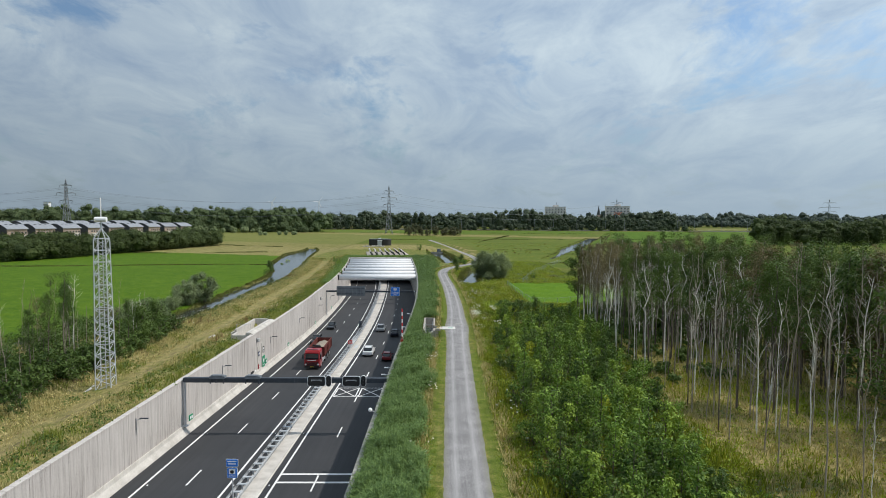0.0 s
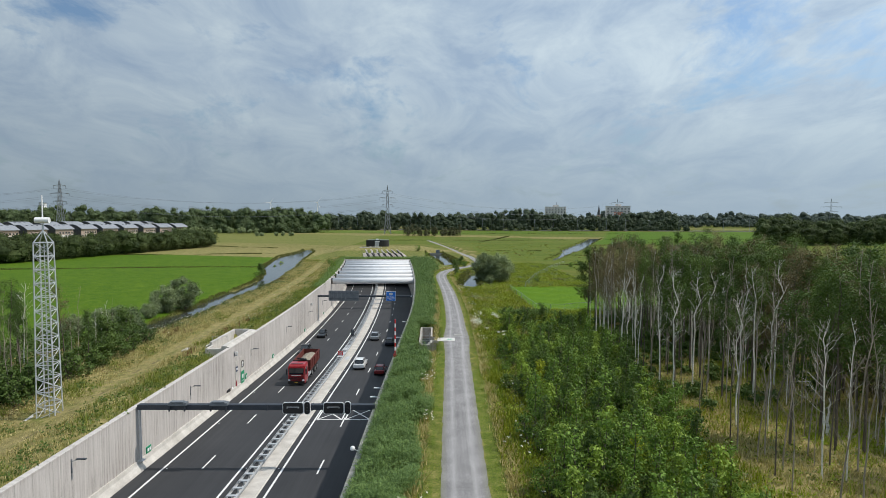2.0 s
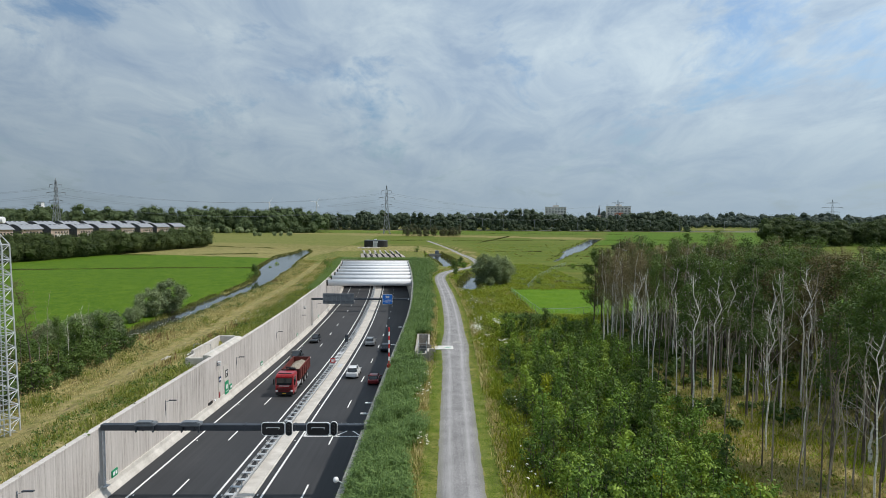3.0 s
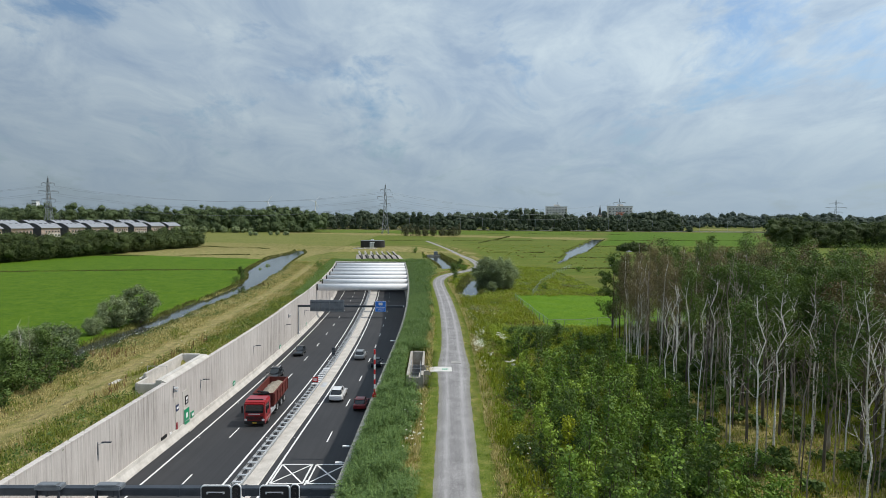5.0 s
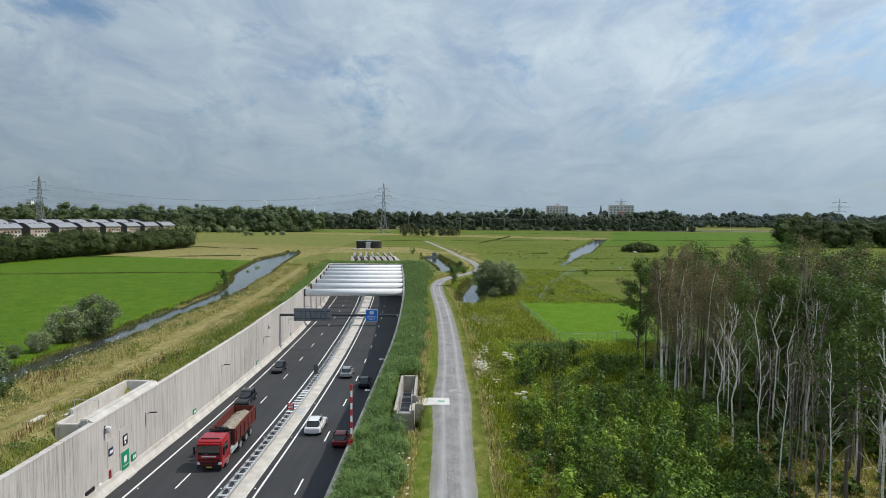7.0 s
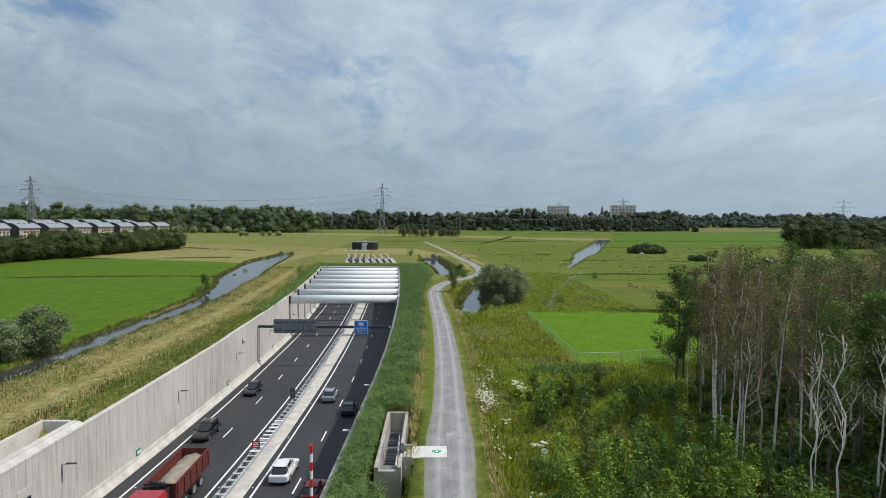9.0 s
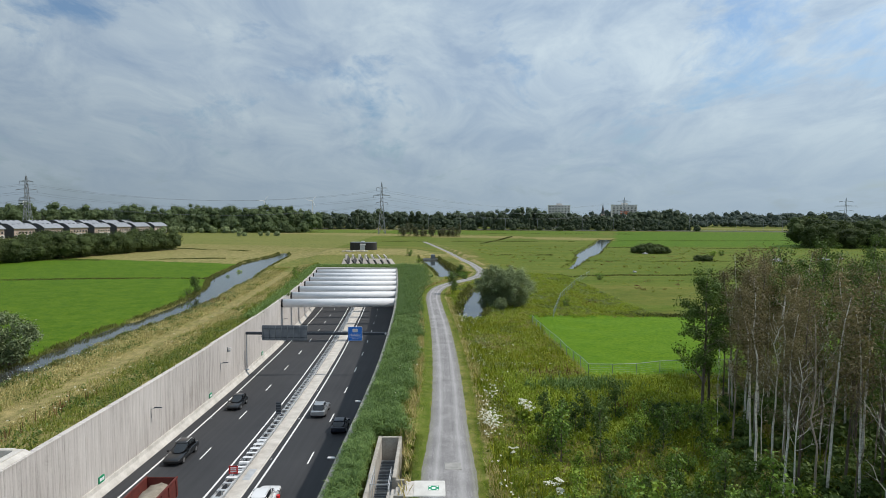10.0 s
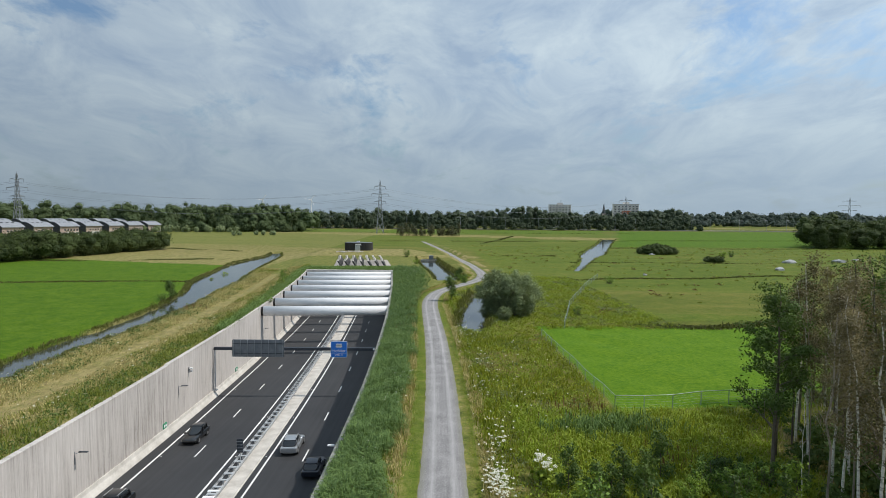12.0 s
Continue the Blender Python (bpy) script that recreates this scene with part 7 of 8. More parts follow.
# bushes along the west ditch and under the mast
dark_bushes = [make_bush(560 + i, THICKET, 1.5, 2.4 + 0.5 * i, 620, 0.14, DARK_LEAF, "bushes by the ditch", 11) for i in range(2)]
WEST = "dark green bush on the bank of the ditch"
n, spots = 0, []
while n < 105:
    y = tr.uniform(48, 102)
    x = tr.uniform(-62, -42.5 if y > 70 else -39.0)
    if free(x, y, 1.6):
        if x < -47:
            spots.append((x, y, tr.uniform(0.8, 1.5)))
        else:
            plant(tr.choice(dark_bushes), x, y, tr.uniform(0.7, 1.3), tr.uniform(0, 360), label=WEST)
        n += 1
for k in range(46):
    y = tr.uniform(46, 78)
    plant(tr.choice(dark_bushes), tr.uniform(-52, -41.2 - 0.05 * (y - 46)), y, tr.uniform(0.8, 1.4), tr.uniform(0, 360), label=WEST)
for k in range(34):
    y = tr.uniform(56, 92)
    plant(tr.choice(dark_bushes), tr.uniform(-47, -41.0 - 0.03 * (y - 58)), y, tr.uniform(0.6, 1.25), tr.uniform(0, 360), label=WEST)
undergrowth("ditch_undergrowth", "dark green shrubs in the wood by the ditch", spots, DARK_LEAF, 32)
willow = make_bush(600, "large rounded grey-green willow bush by the pond", 3.9, 8.2, 26000, 0.135, WILLOW_LEAF, "willows", 60)
willow.matrix_basis = pose(19.0, 165.0, gz(19.0, 165.0) - 0.1)
small_willow = make_bush(601, "rounded grey-green willow bush at the water", 3.9, 7.6, 8000, 0.2, WILLOW_LEAF, "willows", 48)
small_willow.matrix_basis = pose(-52.6, 126.4, gz(-52.6, 126.4)) @ Matrix.Scale(0.9, 4)
plant(willow, 15.2, 167.5, 0.98, 120)
for x, y, s_ in ((-54.0, 122.4, 0.72), (-51.2, 103.0, 0.78), (-53.4, 100.6, 0.6), (-53.8, 116.3, 0.42), (-56.5, 99, 0.5), (-54.5, 112.5, 0.25), (13.6, 166.0, 0.42), (15.8, 160.5, 0.35)):
    plant(small_willow, x, y, s_, tr.uniform(0, 360))
for x, y, s_ in ((-57.5, 188, 0.8), (-58.8, 196, 0.6), (-65, 232, 0.7), (-55.6, 180, 0.5), (-49, 150, 0.35), (-66.5, 246, 0.8), (11.6, 212, 1.0), (10.6, 216, 0.9), (12.5, 226, 0.8), (-3.5, 268, 0.9), (10.5, 240, 0.7), (-9, 300, 1.3), (52, 214, 0.9), (30, 165, 0.7),
              (24, 196, 0.5), (-30.5, 178, 0.5), (-33, 186, 0.6), (-36, 205, 0.9), (-38, 214, 0.9), (-41, 226, 1.0), (150, 335, 1.5), (156, 338, 1.2), (230, 330, 1.0), (180, 300, 0.7)):
    plant(tr.choice(bushes), x, y, s_, tr.uniform(0, 360), label="low green bush in the meadow")
# two young trees by the path, saplings at the thicket's end
young = make_tree(700, "young_tree", "young dark green tree beside the gravel path", 5.0, 0.07, 12, 0.2, 1.5, 0.5, GREY_BARK, DARK_LEAF, 2600, 0.12, 0.38, 0.2, "young path trees")
young.matrix_basis = pose(7.2, 181.0, gz(7.2, 181.0))
plant(young, 10.8, 223.0, 1.0, 90)
for x, y, s_ in ((-57.0, 190.5, 0.9), (-44.5, 88, 1.1), (-46.5, 96, 1.0)):
    plant(young, x, y, s_, 30, label="young dark green tree at the ditch")
sapling = make_tree(710, "alder_sapling", "narrow dark green alder sapling in the meadow", 3.0, 0.04, 12, 0.06, 0.8, 0.8, GREY_BARK, DARK_LEAF, 1200, 0.09, 0.2, 0.08, "alder saplings")
sapling.matrix_basis = pose(12.3, 102.2, gz(12.3, 102.2))
for x, y, s_ in ((13.2, 99.4, 1.15), (14.6, 100.6, 0.9), (15.6, 101.5, 1.1), (16.6, 100.6, 0.95), (12.2, 97.3, 0.8), (19.0, 103.8, 1.15), (17.6, 102.8, 0.9)):
    plant(sapling, x, y, s_, tr.uniform(0, 360))


placed.clear()
n = 0
saplings = [make_tree(720 + i, "alder_sapling", "narrow green alder sapling standing in the thicket", 3.0 + 0.5 * i, 0.04, 14, 0.06, 0.75, 0.9, GREY_BARK, (FRESH_LEAF, DARK_LEAF, BUSH_LEAF)[i], 420, 0.11, 0.2, 0.1, "alder saplings", False) for i in range(3)]
while n < 230:
    y = tr.uniform(28, 100)
    lo = np.interp(y, (27, 50, 75, 103), (8.4, 9.0, 10.0, 11.5))
    x = lo + (wood_edge(y) - lo) * tr.random()
    if free(x, y, 1.0) and not (y < 66 and x > 20.3 + (y - 50) * 0.14) and not (y > 90 and tr.random() < 0.85):
        plant(tr.choice(saplings), x, y, tr.uniform(0.7, 1.25), tr.uniform(0, 360))
        n += 1


golden = make_tree(760, "yellow_sapling", "bright yellow-green sapling standing out in the thicket", 3.4, 0.04, 16, 0.1, 0.8, 0.9, GREY_BARK, YELLOW_LEAF, 620, 0.12, 0.18, 0.12, "yellow saplings")
golden.matrix_basis = pose(11.6, 68.5, gz(11.6, 68.5))
for x, y, s_ in ((13.2, 60.0, 0.7), (10.4, 82.0, 0.55), (15.0, 51.5, 0.8)):
    plant(golden, x, y, s_, 70)


# tall hogweed with broad white heads
def hogweed(seed, H):
    r = np.random.RandomState(seed)
    e = thing("hogweed", "tall hogweed with broad white flower heads", "flower", "hogweed plants")
    paths, tops = [], []
    for k in range(9):
        a = r.uniform(0, 6.28)
        q = 0.75 * math.sqrt(r.uniform(0, 1))
        t = np.array([math.cos(a) * q, math.sin(a) * q, H * r.uniform(0.75, 1.05)])
        paths.append([((0, 0, -0.1), 0.025), (t * np.array([0.35, 0.35, 0.6]), 0.018), (t, 0.01)])
        tops.append(t)
    v, f = tubes(paths, 5)
    tagged(part("stalkwork", np_mesh("stalkwork", v, f, HERB, True), HERB, e), kind="stuff")
    tops = np.array(tops)
    v, f = umbels(tops[:, 0], tops[:, 1], tops[:, 2], np.full(len(tops), 0.2), 30)
    tagged(part("flowering", np_mesh("flowering", v, f, UMBEL), UMBEL, e), kind="stuff")
    v, f = leaf_quads(r, [t * np.array([0.6, 0.6, 0.35]) for t in tops], [0.25] * len(tops), 90, 0.24, 1.5)
    tagged(part("leafage", np_mesh("leafage", v, f, GRASS), GRASS, e), kind="stuff")
    return e


hog = hogweed(5, 1.9)
hog.matrix_basis = pose(10.9, 103.8, gz(10.9, 103.8))
for x, y, s_ in ((10.4, 89.5, 1.0), (8.8, 96.0, 0.6), (11.3, 103.4, 0.8), (8.9, 108.8, 0.6)):
    plant(hog, x, y, s_, tr.uniform(0, 360))
for p in PROTOS + bushes + saplings + dark_bushes:
    for c in list(p.children):
        bpy.data.objects.remove(c)
    bpy.data.objects.remove(p)

# ---- fences ----
FENCE_M = two_tone("galvanised_fence", (0.2, 0.26, 0.24), (0.34, 0.4, 0.38), 3, 20, 0.55, 0.4, 0.05)


def fence(name, label, pts, height, gap, wires):
    e = thing(name, label, "fence")
    line = [np.array(p, float) for p in pts]
    for a, b in zip(line[:-1], line[1:]):
        L = np.linalg.norm(b - a)
        n = max(1, int(round(L / gap)))
        for k in range(n + 1):
            p = a + (b - a) * k / n
            z = gz(p[0], p[1])
            part("post", bar((p[0], p[1], z - 0.3), (p[0], p[1], z + height + 0.03), 0.04, 6), FENCE_M, e)
            if k < n:
                q = a + (b - a) * (k + 1) / n
                z2 = gz(q[0], q[1])
                part("top_rail", bar((p[0], p[1], z + height), (q[0], q[1], z2 + height), 0.035, 6), FENCE_M, e)
                for w in wires:
                    part("wire", bar((p[0], p[1], z + w), (q[0], q[1], z2 + w), 0.007, 3), FENCE_M, e)
    return e


fence("pasture_fence", "galvanised wire fence with a top rail round the pasture", [(19.6, 147), (20.6, 117.6), (38, 119.8), (78, 125)], 1.35, 2.9, (0.2, 0.45, 0.7, 0.95, 1.15))
fence("field_fence", "old wire fence along the rough meadow", [(24.5, 153), (31, 175), (42, 203), (53, 228)], 1.3, 3.4, (0.3, 0.6, 0.9))

# ---- soil over the tunnel: slanted blocks and the dark service building ----
def deck_x(y):
    """The middle of the deck over the tunnel mouth."""
    return -21.6 - 0.145 * (y - 254)


PAVE = two_tone("pale_paving", (0.3, 0.27, 0.24), (0.46, 0.42, 0.38), 0.7, 8, 0.9, bump=0.4)
v, f = sweep([[(deck_x(y) - 10.2, y, 0.3), (deck_x(y) - 10.1, y, 0.42), (deck_x(y) + 10.1, y, 0.42), (deck_x(y) + 10.2, y, 0.3)] for y in np.arange(253.5, 284, 3)])
solid("paved_deck", np_mesh("paved_deck", v, f, PAVE), PAVE, "pale paved deck over the tunnel mouth", "paving", kind="structure")
BLOCK_D = two_tone("dark_block_concrete", (0.035, 0.035, 0.036), (0.09, 0.088, 0.085), 1, 10, 0.9, bump=0.3)
lean = Matrix.Shear("XY", 4, (0.0, 0.0))
lean[0][2] = -0.62
body = add_box(bmesh.new(), -0.32, 0.32, -0.75, 0.75, 0, 1.75, 0.04)
bmesh.ops.transform(body, matrix=lean, verts=body.verts)
cap = add_box(bmesh.new(), -0.36, 0.36, -0.79, 0.79, 1.75, 1.95, 0.03)
bmesh.ops.transform(cap, matrix=lean, verts=cap.verts)
body_me, cap_me = bm_mesh("body", body, BLOCK_D), bm_mesh("cap", cap, CONCRETE)
for j in range(6):
    for i in range(7):
        y = 256.0 + 4.9 * j
        e = thing("slanted_block", "dark leaning block with a pale top standing on a paved deck", "block", "slanted deck blocks",
                  pose(deck_x(y) - 7.6 + 2.62 * i + 0.15 * math.sin(i * 5 + j), y, 0.42, 0, 0, 4 * math.sin(i * 3 + j)))
        part("body", body_me, BLOCK_D, e)
        part("cap", cap_me, CONCRETE, e, "pale concrete top")
bz = 1.2
DARKWOOD = two_tone("charred_wood_cladding", (0.012, 0.012, 0.012), (0.04, 0.037, 0.035), 1, 12, 0.8, bump=0.3, stretch=(3, 3, 0.3))
sb_ = thing("service_building", "low dark timber-clad service building with rounded ends", "building", "", pose(-33.0, 324, bz))
plan = []
for i in range(28):
    a = 2 * math.pi * i / 28
    plan.append((6.6 * (abs(math.cos(a)) ** 0.55) * (1 if math.cos(a) > 0 else -1), 4.0 * (abs(math.sin(a)) ** 0.55) * (1 if math.sin(a) > 0 else -1)))
part("wall", loft([[(x, y, z) for x, y in plan] for z in (-0.6, 0.0, 4.2)]), DARKWOOD, sb_)
part("roof", loft([[(x * 0.97, y * 0.97, z) for x, y in plan] for z in (4.2, 4.32)]), MID_STEEL, sb_)
part("door", box(-1.2, 1.2, -4.1, -3.9, -0.3, 3.0, 0.03), ZINC, sb_, "grey steel double door")
part("nameplate", box(-1.2, 1.6, -4.2, -3.95, 3.1, 3.7, 0.03), SIGN_WHITE, sb_, "plain white nameplate")
part("roof_unit", box(-1.0, 0.4, -0.8, 0.8, 4.3, 4.9, 0.05), WHITE, sb_, "white roof unit")
for k in range(14):
    x = -41.5 + 0.9 * k + random.Random(k).uniform(-0.2, 0.2)
    b = bmesh.new()
    bmesh.ops.create_icosphere(b, subdivisions=1, radius=0.55 + 0.2 * random.Random(k + 50).random())
    for vv in b.verts:
        vv.co *= 0.8 + 0.4 * random.Random(vv.index + k * 31).random()
        vv.co.z *= 0.6
    solid("boulder", b, CONCRETE, "pale boulder beside the service building", "boulder", "boulders", m=pose(x, 312 + 0.8 * math.sin(k), gz(x, 312) + 0.2))
# weir at the end of the pond
weir = thing("weir", "small dark concrete weir across the pond", "weir", "", pose(2.0, 297.5, -1.3))
part("wall", box(-4.5, 4.5, -0.4, 0.4, -1.2, 0.9, 0.05), COPING, weir)
part("gate", box(-1.0, 1.0, -0.6, 0.6, 0.9, 2.6, 0.05), MID_STEEL, weir, "grey steel gate frame")


# ---- far houses with curved roofs ----
BRICK = two_tone("brown_brick", (0.34, 0.25, 0.21), (0.5, 0.39, 0.33), 0.5, 6, 0.85, bump=0.1)
ZINC_ROOF = two_tone("standing_seam_roof", (0.19, 0.205, 0.225), (0.31, 0.325, 0.35), 0.6, 8, 0.6, 0.1, 0.05)
SLATES = two_tone("dark_slate_cladding", (0.045, 0.045, 0.05), (0.1, 0.1, 0.11), 0.7, 7, 0.8, bump=0.15)
WINDOW = Nodes("dark_window_glass")
WINDOW.colour((0.03, 0.035, 0.04))
WINDOW.surf(0.08, 0, 0.6)
WINDOW = WINDOW.mat
PLASTER = two_tone("pale_plaster", (0.5, 0.48, 0.44), (0.66, 0.64, 0.6), 0.5, 6, 0.85, bump=0.1)


def house():
    e = thing("terraced_house", "brown brick house with slate gables and a curved metal roof", "house", "row of houses with curved roofs")
    W, D, H = 17.0, 13.5, 7.6
    part("wall", box(-W / 2, W / 2, -D / 2, D / 2, 0, H), BRICK, e)
    part("ground_floor", box(-W / 2 + 5, W / 2 + 0.05, -D / 2 - 0.06, -D / 2 + 0.1, 0, 3.0), PLASTER, e, "pale plastered ground floor")

    def arch(t):
        return H + 0.1 + 4.6 * math.sin(math.pi * (0.03 + 0.64 * t))

    secs = []
    for i in range(9):
        t = i / 8
        y, z = -D / 2 - 1.3 + (D + 1.7) * t, arch(t)
        secs.append([(-W / 2 - 0.5, y, z), (W / 2 + 0.5, y, z), (W / 2 + 0.5, y, z - 0.35), (-W / 2 - 0.5, y, z - 0.35)])
    roof = part("roof", loft(secs), ZINC_ROOF, e)
    for k in range(3):
        part("skylight", box(-5.4 + 4.2 * k, -3.6 + 4.2 * k, -1.2, 0.6, arch(0.5) - 0.6, arch(0.5) + 0.12, 0.02), WINDOW, roof, "dark skylight")
    for sx in (-1, 1):
        gb = bmesh.new()
        ring = [(-D / 2 - 0.1, 0.1)] + [(-D / 2 + D * t / 8, arch((D * t / 8 + 1.3) / (D + 1.7)) - 0.2) for t in range(9)] + [(D / 2 + 0.1, 0.1)]
        fr = gb.faces.new([gb.verts.new((sx * (W / 2 + 0.02) - 0.15, p[0], p[1])) for p in ring])
        ex_ = bmesh.ops.extrude_face_region(gb, geom=[fr])
        bmesh.ops.translate(gb, vec=(0.3, 0, 0), verts=[q for q in ex_["geom"] if isinstance(q, bmesh.types.BMVert)])
        bmesh.ops.recalc_face_normals(gb, faces=gb.faces)
        part("gable", gb, SLATES, e, "dark slate-clad gable")
    wm = bm_mesh("window", box(-0.75, 0.75, -0.06, 0.06, 0, 1.6), WINDOW)
    fm = bm_mesh("window_frame", box(-0.86, 0.86, -0.04, 0.05, -0.1, 1.7), PLASTER)
    for zz in (0.9, 3.9):
        for k in range(6):
            if (k * 5 + int(zz)) % 7 == 3:
                continue
            x = -6.9 + 2.75 * k
            w = part("window", wm, WINDOW, e, m=pose(x, -D / 2 - 0.12, zz))
            part("window_frame", fm, PLASTER, w, "pale frame")
    part("door", box(-W / 2 + 0.3, -W / 2 + 1.2, -D / 2 - 0.12, -D / 2 + 0.1, 0, 2.1), DARK_STEEL, e)
    return e


h0 = house()
h0.matrix_basis = pose(-362, 430, -1.3, 0, 0, 73)
for k in range(1, 10):
    copy_thing(h0, pose(-362 + 6.0 * k, 430 + 24.5 * k, -1.3, 0, 0, 73 + 3 * math.sin(k * 2.1)))
for k in range(9):
    copy_thing(h0, pose(-396 + 6.0 * k, 456 + 26.5 * k, 1.0, 0, 0, 73))

# ---- far blocks of flats, church, white towers ----
PANEL = two_tone("pale_facade_panel", (0.66, 0.62, 0.59), (0.8, 0.76, 0.73), 0.1, 2, 0.85, bump=0.0)
ORANGE = two_tone("orange_facade_panel", (0.5, 0.13, 0.06), (0.62, 0.2, 0.1), 0.1, 2, 0.8, bump=0.0)


def flats(x, y, W, H, accent, turn):
    e = thing("apartment_block", "tall pale block of flats far beyond the fields", "building", "blocks of flats", pose(x, y, -1, 0, 0, turn))
    part("wall", box(-W / 2, W / 2, -7, 7, 0, H), PANEL, e)
    part("roof_house", box(-5, 6, -4, 4, H, H + 4), PANEL, e)
    part("roof_edge", box(-W / 2 - 0.5, W / 2 + 0.5, -7.5, 7.5, H, H + 0.5), PANEL, e)
    part("roof_mast", bar((2, 0, H + 4), (2, 0, H + 9), 0.3, 5), MID_STEEL, e)
    wm = bm_mesh("window", box(-1.5, 1.5, -0.15, 0.15, 0, 1.15), WINDOW)
    bm_ = bm_mesh("balcony", box(-2.3, 2.3, -1.2, 0.1, 0, 1.0), PANEL)
    n = int(H / 3.1)
    for s in range(1, n):
        for k in range(7):
            px_ = -W / 2 + W * (k + 0.5) / 7
            part("window", wm, WINDOW, e, m=pose(px_, -7.1, s * 3.1 + 0.9))
            if k % 2 == 0 or s % 3 == 0:
                part("balcony", bm_, PANEL, e, m=pose(px_, -7.1, s * 3.1 - 0.2))
    if accent:
        for s in (4, 9, 10):
            part("accent_panel", box(-8, 8, -7.9, -7.0, s * 3.1, s * 3.1 + 2.6), ORANGE, e, "orange facade panel")
    return e


flats(241, 1075, 41, 44, False, -8)
flats(366, 1072, 46, 46, True, -10)
tower = thing("white_tower", "small white tower block behind the trees", "building", "", pose(-722, 1000, -3))
part("wall", box(-4, 4, -4, 4, 0, 46), WHITE, tower)
part("roof_edge", box(-4.8, 4.8, -4.4, 4.4, 46, 47), MID_STEEL, tower)
for s in range(10):
    part("window_band", box(-4.2, 4.2, -4.15, -3.9, 4 + 4.0 * s, 5.8 + 4.0 * s), WINDOW, tower)
SLATE = two_tone("slate_spire", (0.03, 0.035, 0.04), (0.06, 0.065, 0.07), 0.2, 3, 0.7, bump=0.0)
for x, y, s_ in ((420, 1370, 1.0), (1290, 1390, 1.0), (1215, 1400, 0.7)):
    e = thing("church", "distant church with a slim dark spire", "church", "distant churches", pose(x, y, 0))
    part("tower", box(-3.5 * s_, 3.5 * s_, -3.5, 3.5, 0, 30 * s_), BRICK, e)
    part("spire", bar((0, 0, 30 * s_), (0, 0, 56 * s_), 4.6 * s_, 8, 0.1), SLATE, e)
    part("nave", box(-8, 8, 3, 30, 0, 14), BRICK, e)

# ---- pylons and lines ----
PYLON_M = two_tone("pylon_steel", (0.2, 0.22, 0.24), (0.3, 0.32, 0.34), 0.2, 3, 0.6, 0.3, 0.0)


def pylon(x, y, top_z, turn, wide=1.0):
    H = top_z + 1.3
    e = thing("pylon", "grey lattice power pylon far off", "pylon", "power pylons", pose(x, y, -1.3, 0, 0, turn))
    r = 0.26
    levels = [(0, 4.2), (H * 0.22, 3.0), (H * 0.42, 2.1), (H * 0.58, 1.6), (H * 0.72, 1.25), (H * 0.86, 0.9), (H * 0.97, 0.35)]

    def cn(i, k):
        z, w = levels[k]
        return Vector(((-w, -w, z), (w, -w, z), (w, w, z), (-w, w, z))[i % 4])

    for k in range(len(levels) - 1):
        for i in range(4):
            part("leg", bar(cn(i, k), cn(i, k + 1), r, 4), PYLON_M, e)
            part("brace", bar(cn(i, k), cn(i + 1, k + 1), r * 0.6, 4), PYLON_M, e)
            part("brace", bar(cn(i + 1, k), cn(i, k + 1), r * 0.6, 4), PYLON_M, e)
    for z, w in ((H * 0.6, 6.5 * wide), (H * 0.74, 9.5 * wide), (H * 0.88, 6.0 * wide)):
        for s in (-1, 1):
            part("crossarm", bar((0, 0, z + 1.2), (s * w, 0, z), r * 0.8, 4), PYLON_M, e)
            part("crossarm", bar((0, 0, z - 0.6), (s * w, 0, z), r * 0.8, 4), PYLON_M, e)
            part("insulator", bar((s * w, 0, z), (s * w, 0, z - 3), 0.18, 5), MID_STEEL, e)
    part("peak", bar((0, 0, H * 0.95), (0, 0, H), r, 4), PYLON_M, e)
    return e


pylon(-412, 603, 59.4, 10)
pylon(-59, 672, 59.3, 10)
pylon(337, 991, 56.7, -20, 1.7)
pylon(807, 1084, 63.3, -37, 1.8)


def wire(a, b, sag):
    pts = []
    for i in range(25):
        t = i / 24
        p = np.array(a) * (1 - t) + np.array(b) * t
        p[2] -= sag * 4 * t * (1 - t)
        pts.append((p, 0.07))
    v, f = tubes([pts], 4)
    return solid("power_line", np_mesh("power_line", v, f, MID_STEEL), MID_STEEL, "thin sagging power line between pylons", "power line", "power lines")


for o, z in ((-6, 33), (6, 33), (-9, 41), (9, 41), (-6, 49), (6, 49)):
    wire((-412 + o, 603, z), (-59 + o, 672, z), 14)
    wire((-59 + o, 672, z), (337 + o, 991, z), 16)
    wire((-412 + o, 603, z), (-770 + o, 540, z), 14)

# railway with masts, far across the fields
solid("railway_embankment", box(-900, 1300, 905, 913, -1.6, 0.1, 0.3), PAVE, "low railway bank across the polder", "railway", kind="structure")
mast_bm = bmesh.new()
add_bar(mast_bm, (0, 0, 0), (0, 0, 19), 0.28, 5)
add_bar(mast_bm, (0, 0, 17), (5, 0, 17.5), 0.18, 4)
mast_me = bm_mesh("catenary_mast", mast_bm, PYLON_M)
for k in range(30):
    x = -330 + 41 * k + 6 * math.sin(k * 2.2)
    solid("catenary_mast", mast_me, PYLON_M, "slim grey railway mast with an arm", "mast", "railway masts", m=pose(x, 907 + 2 * (k % 2), -0.2, 0, 0, 180 * (k % 2)))
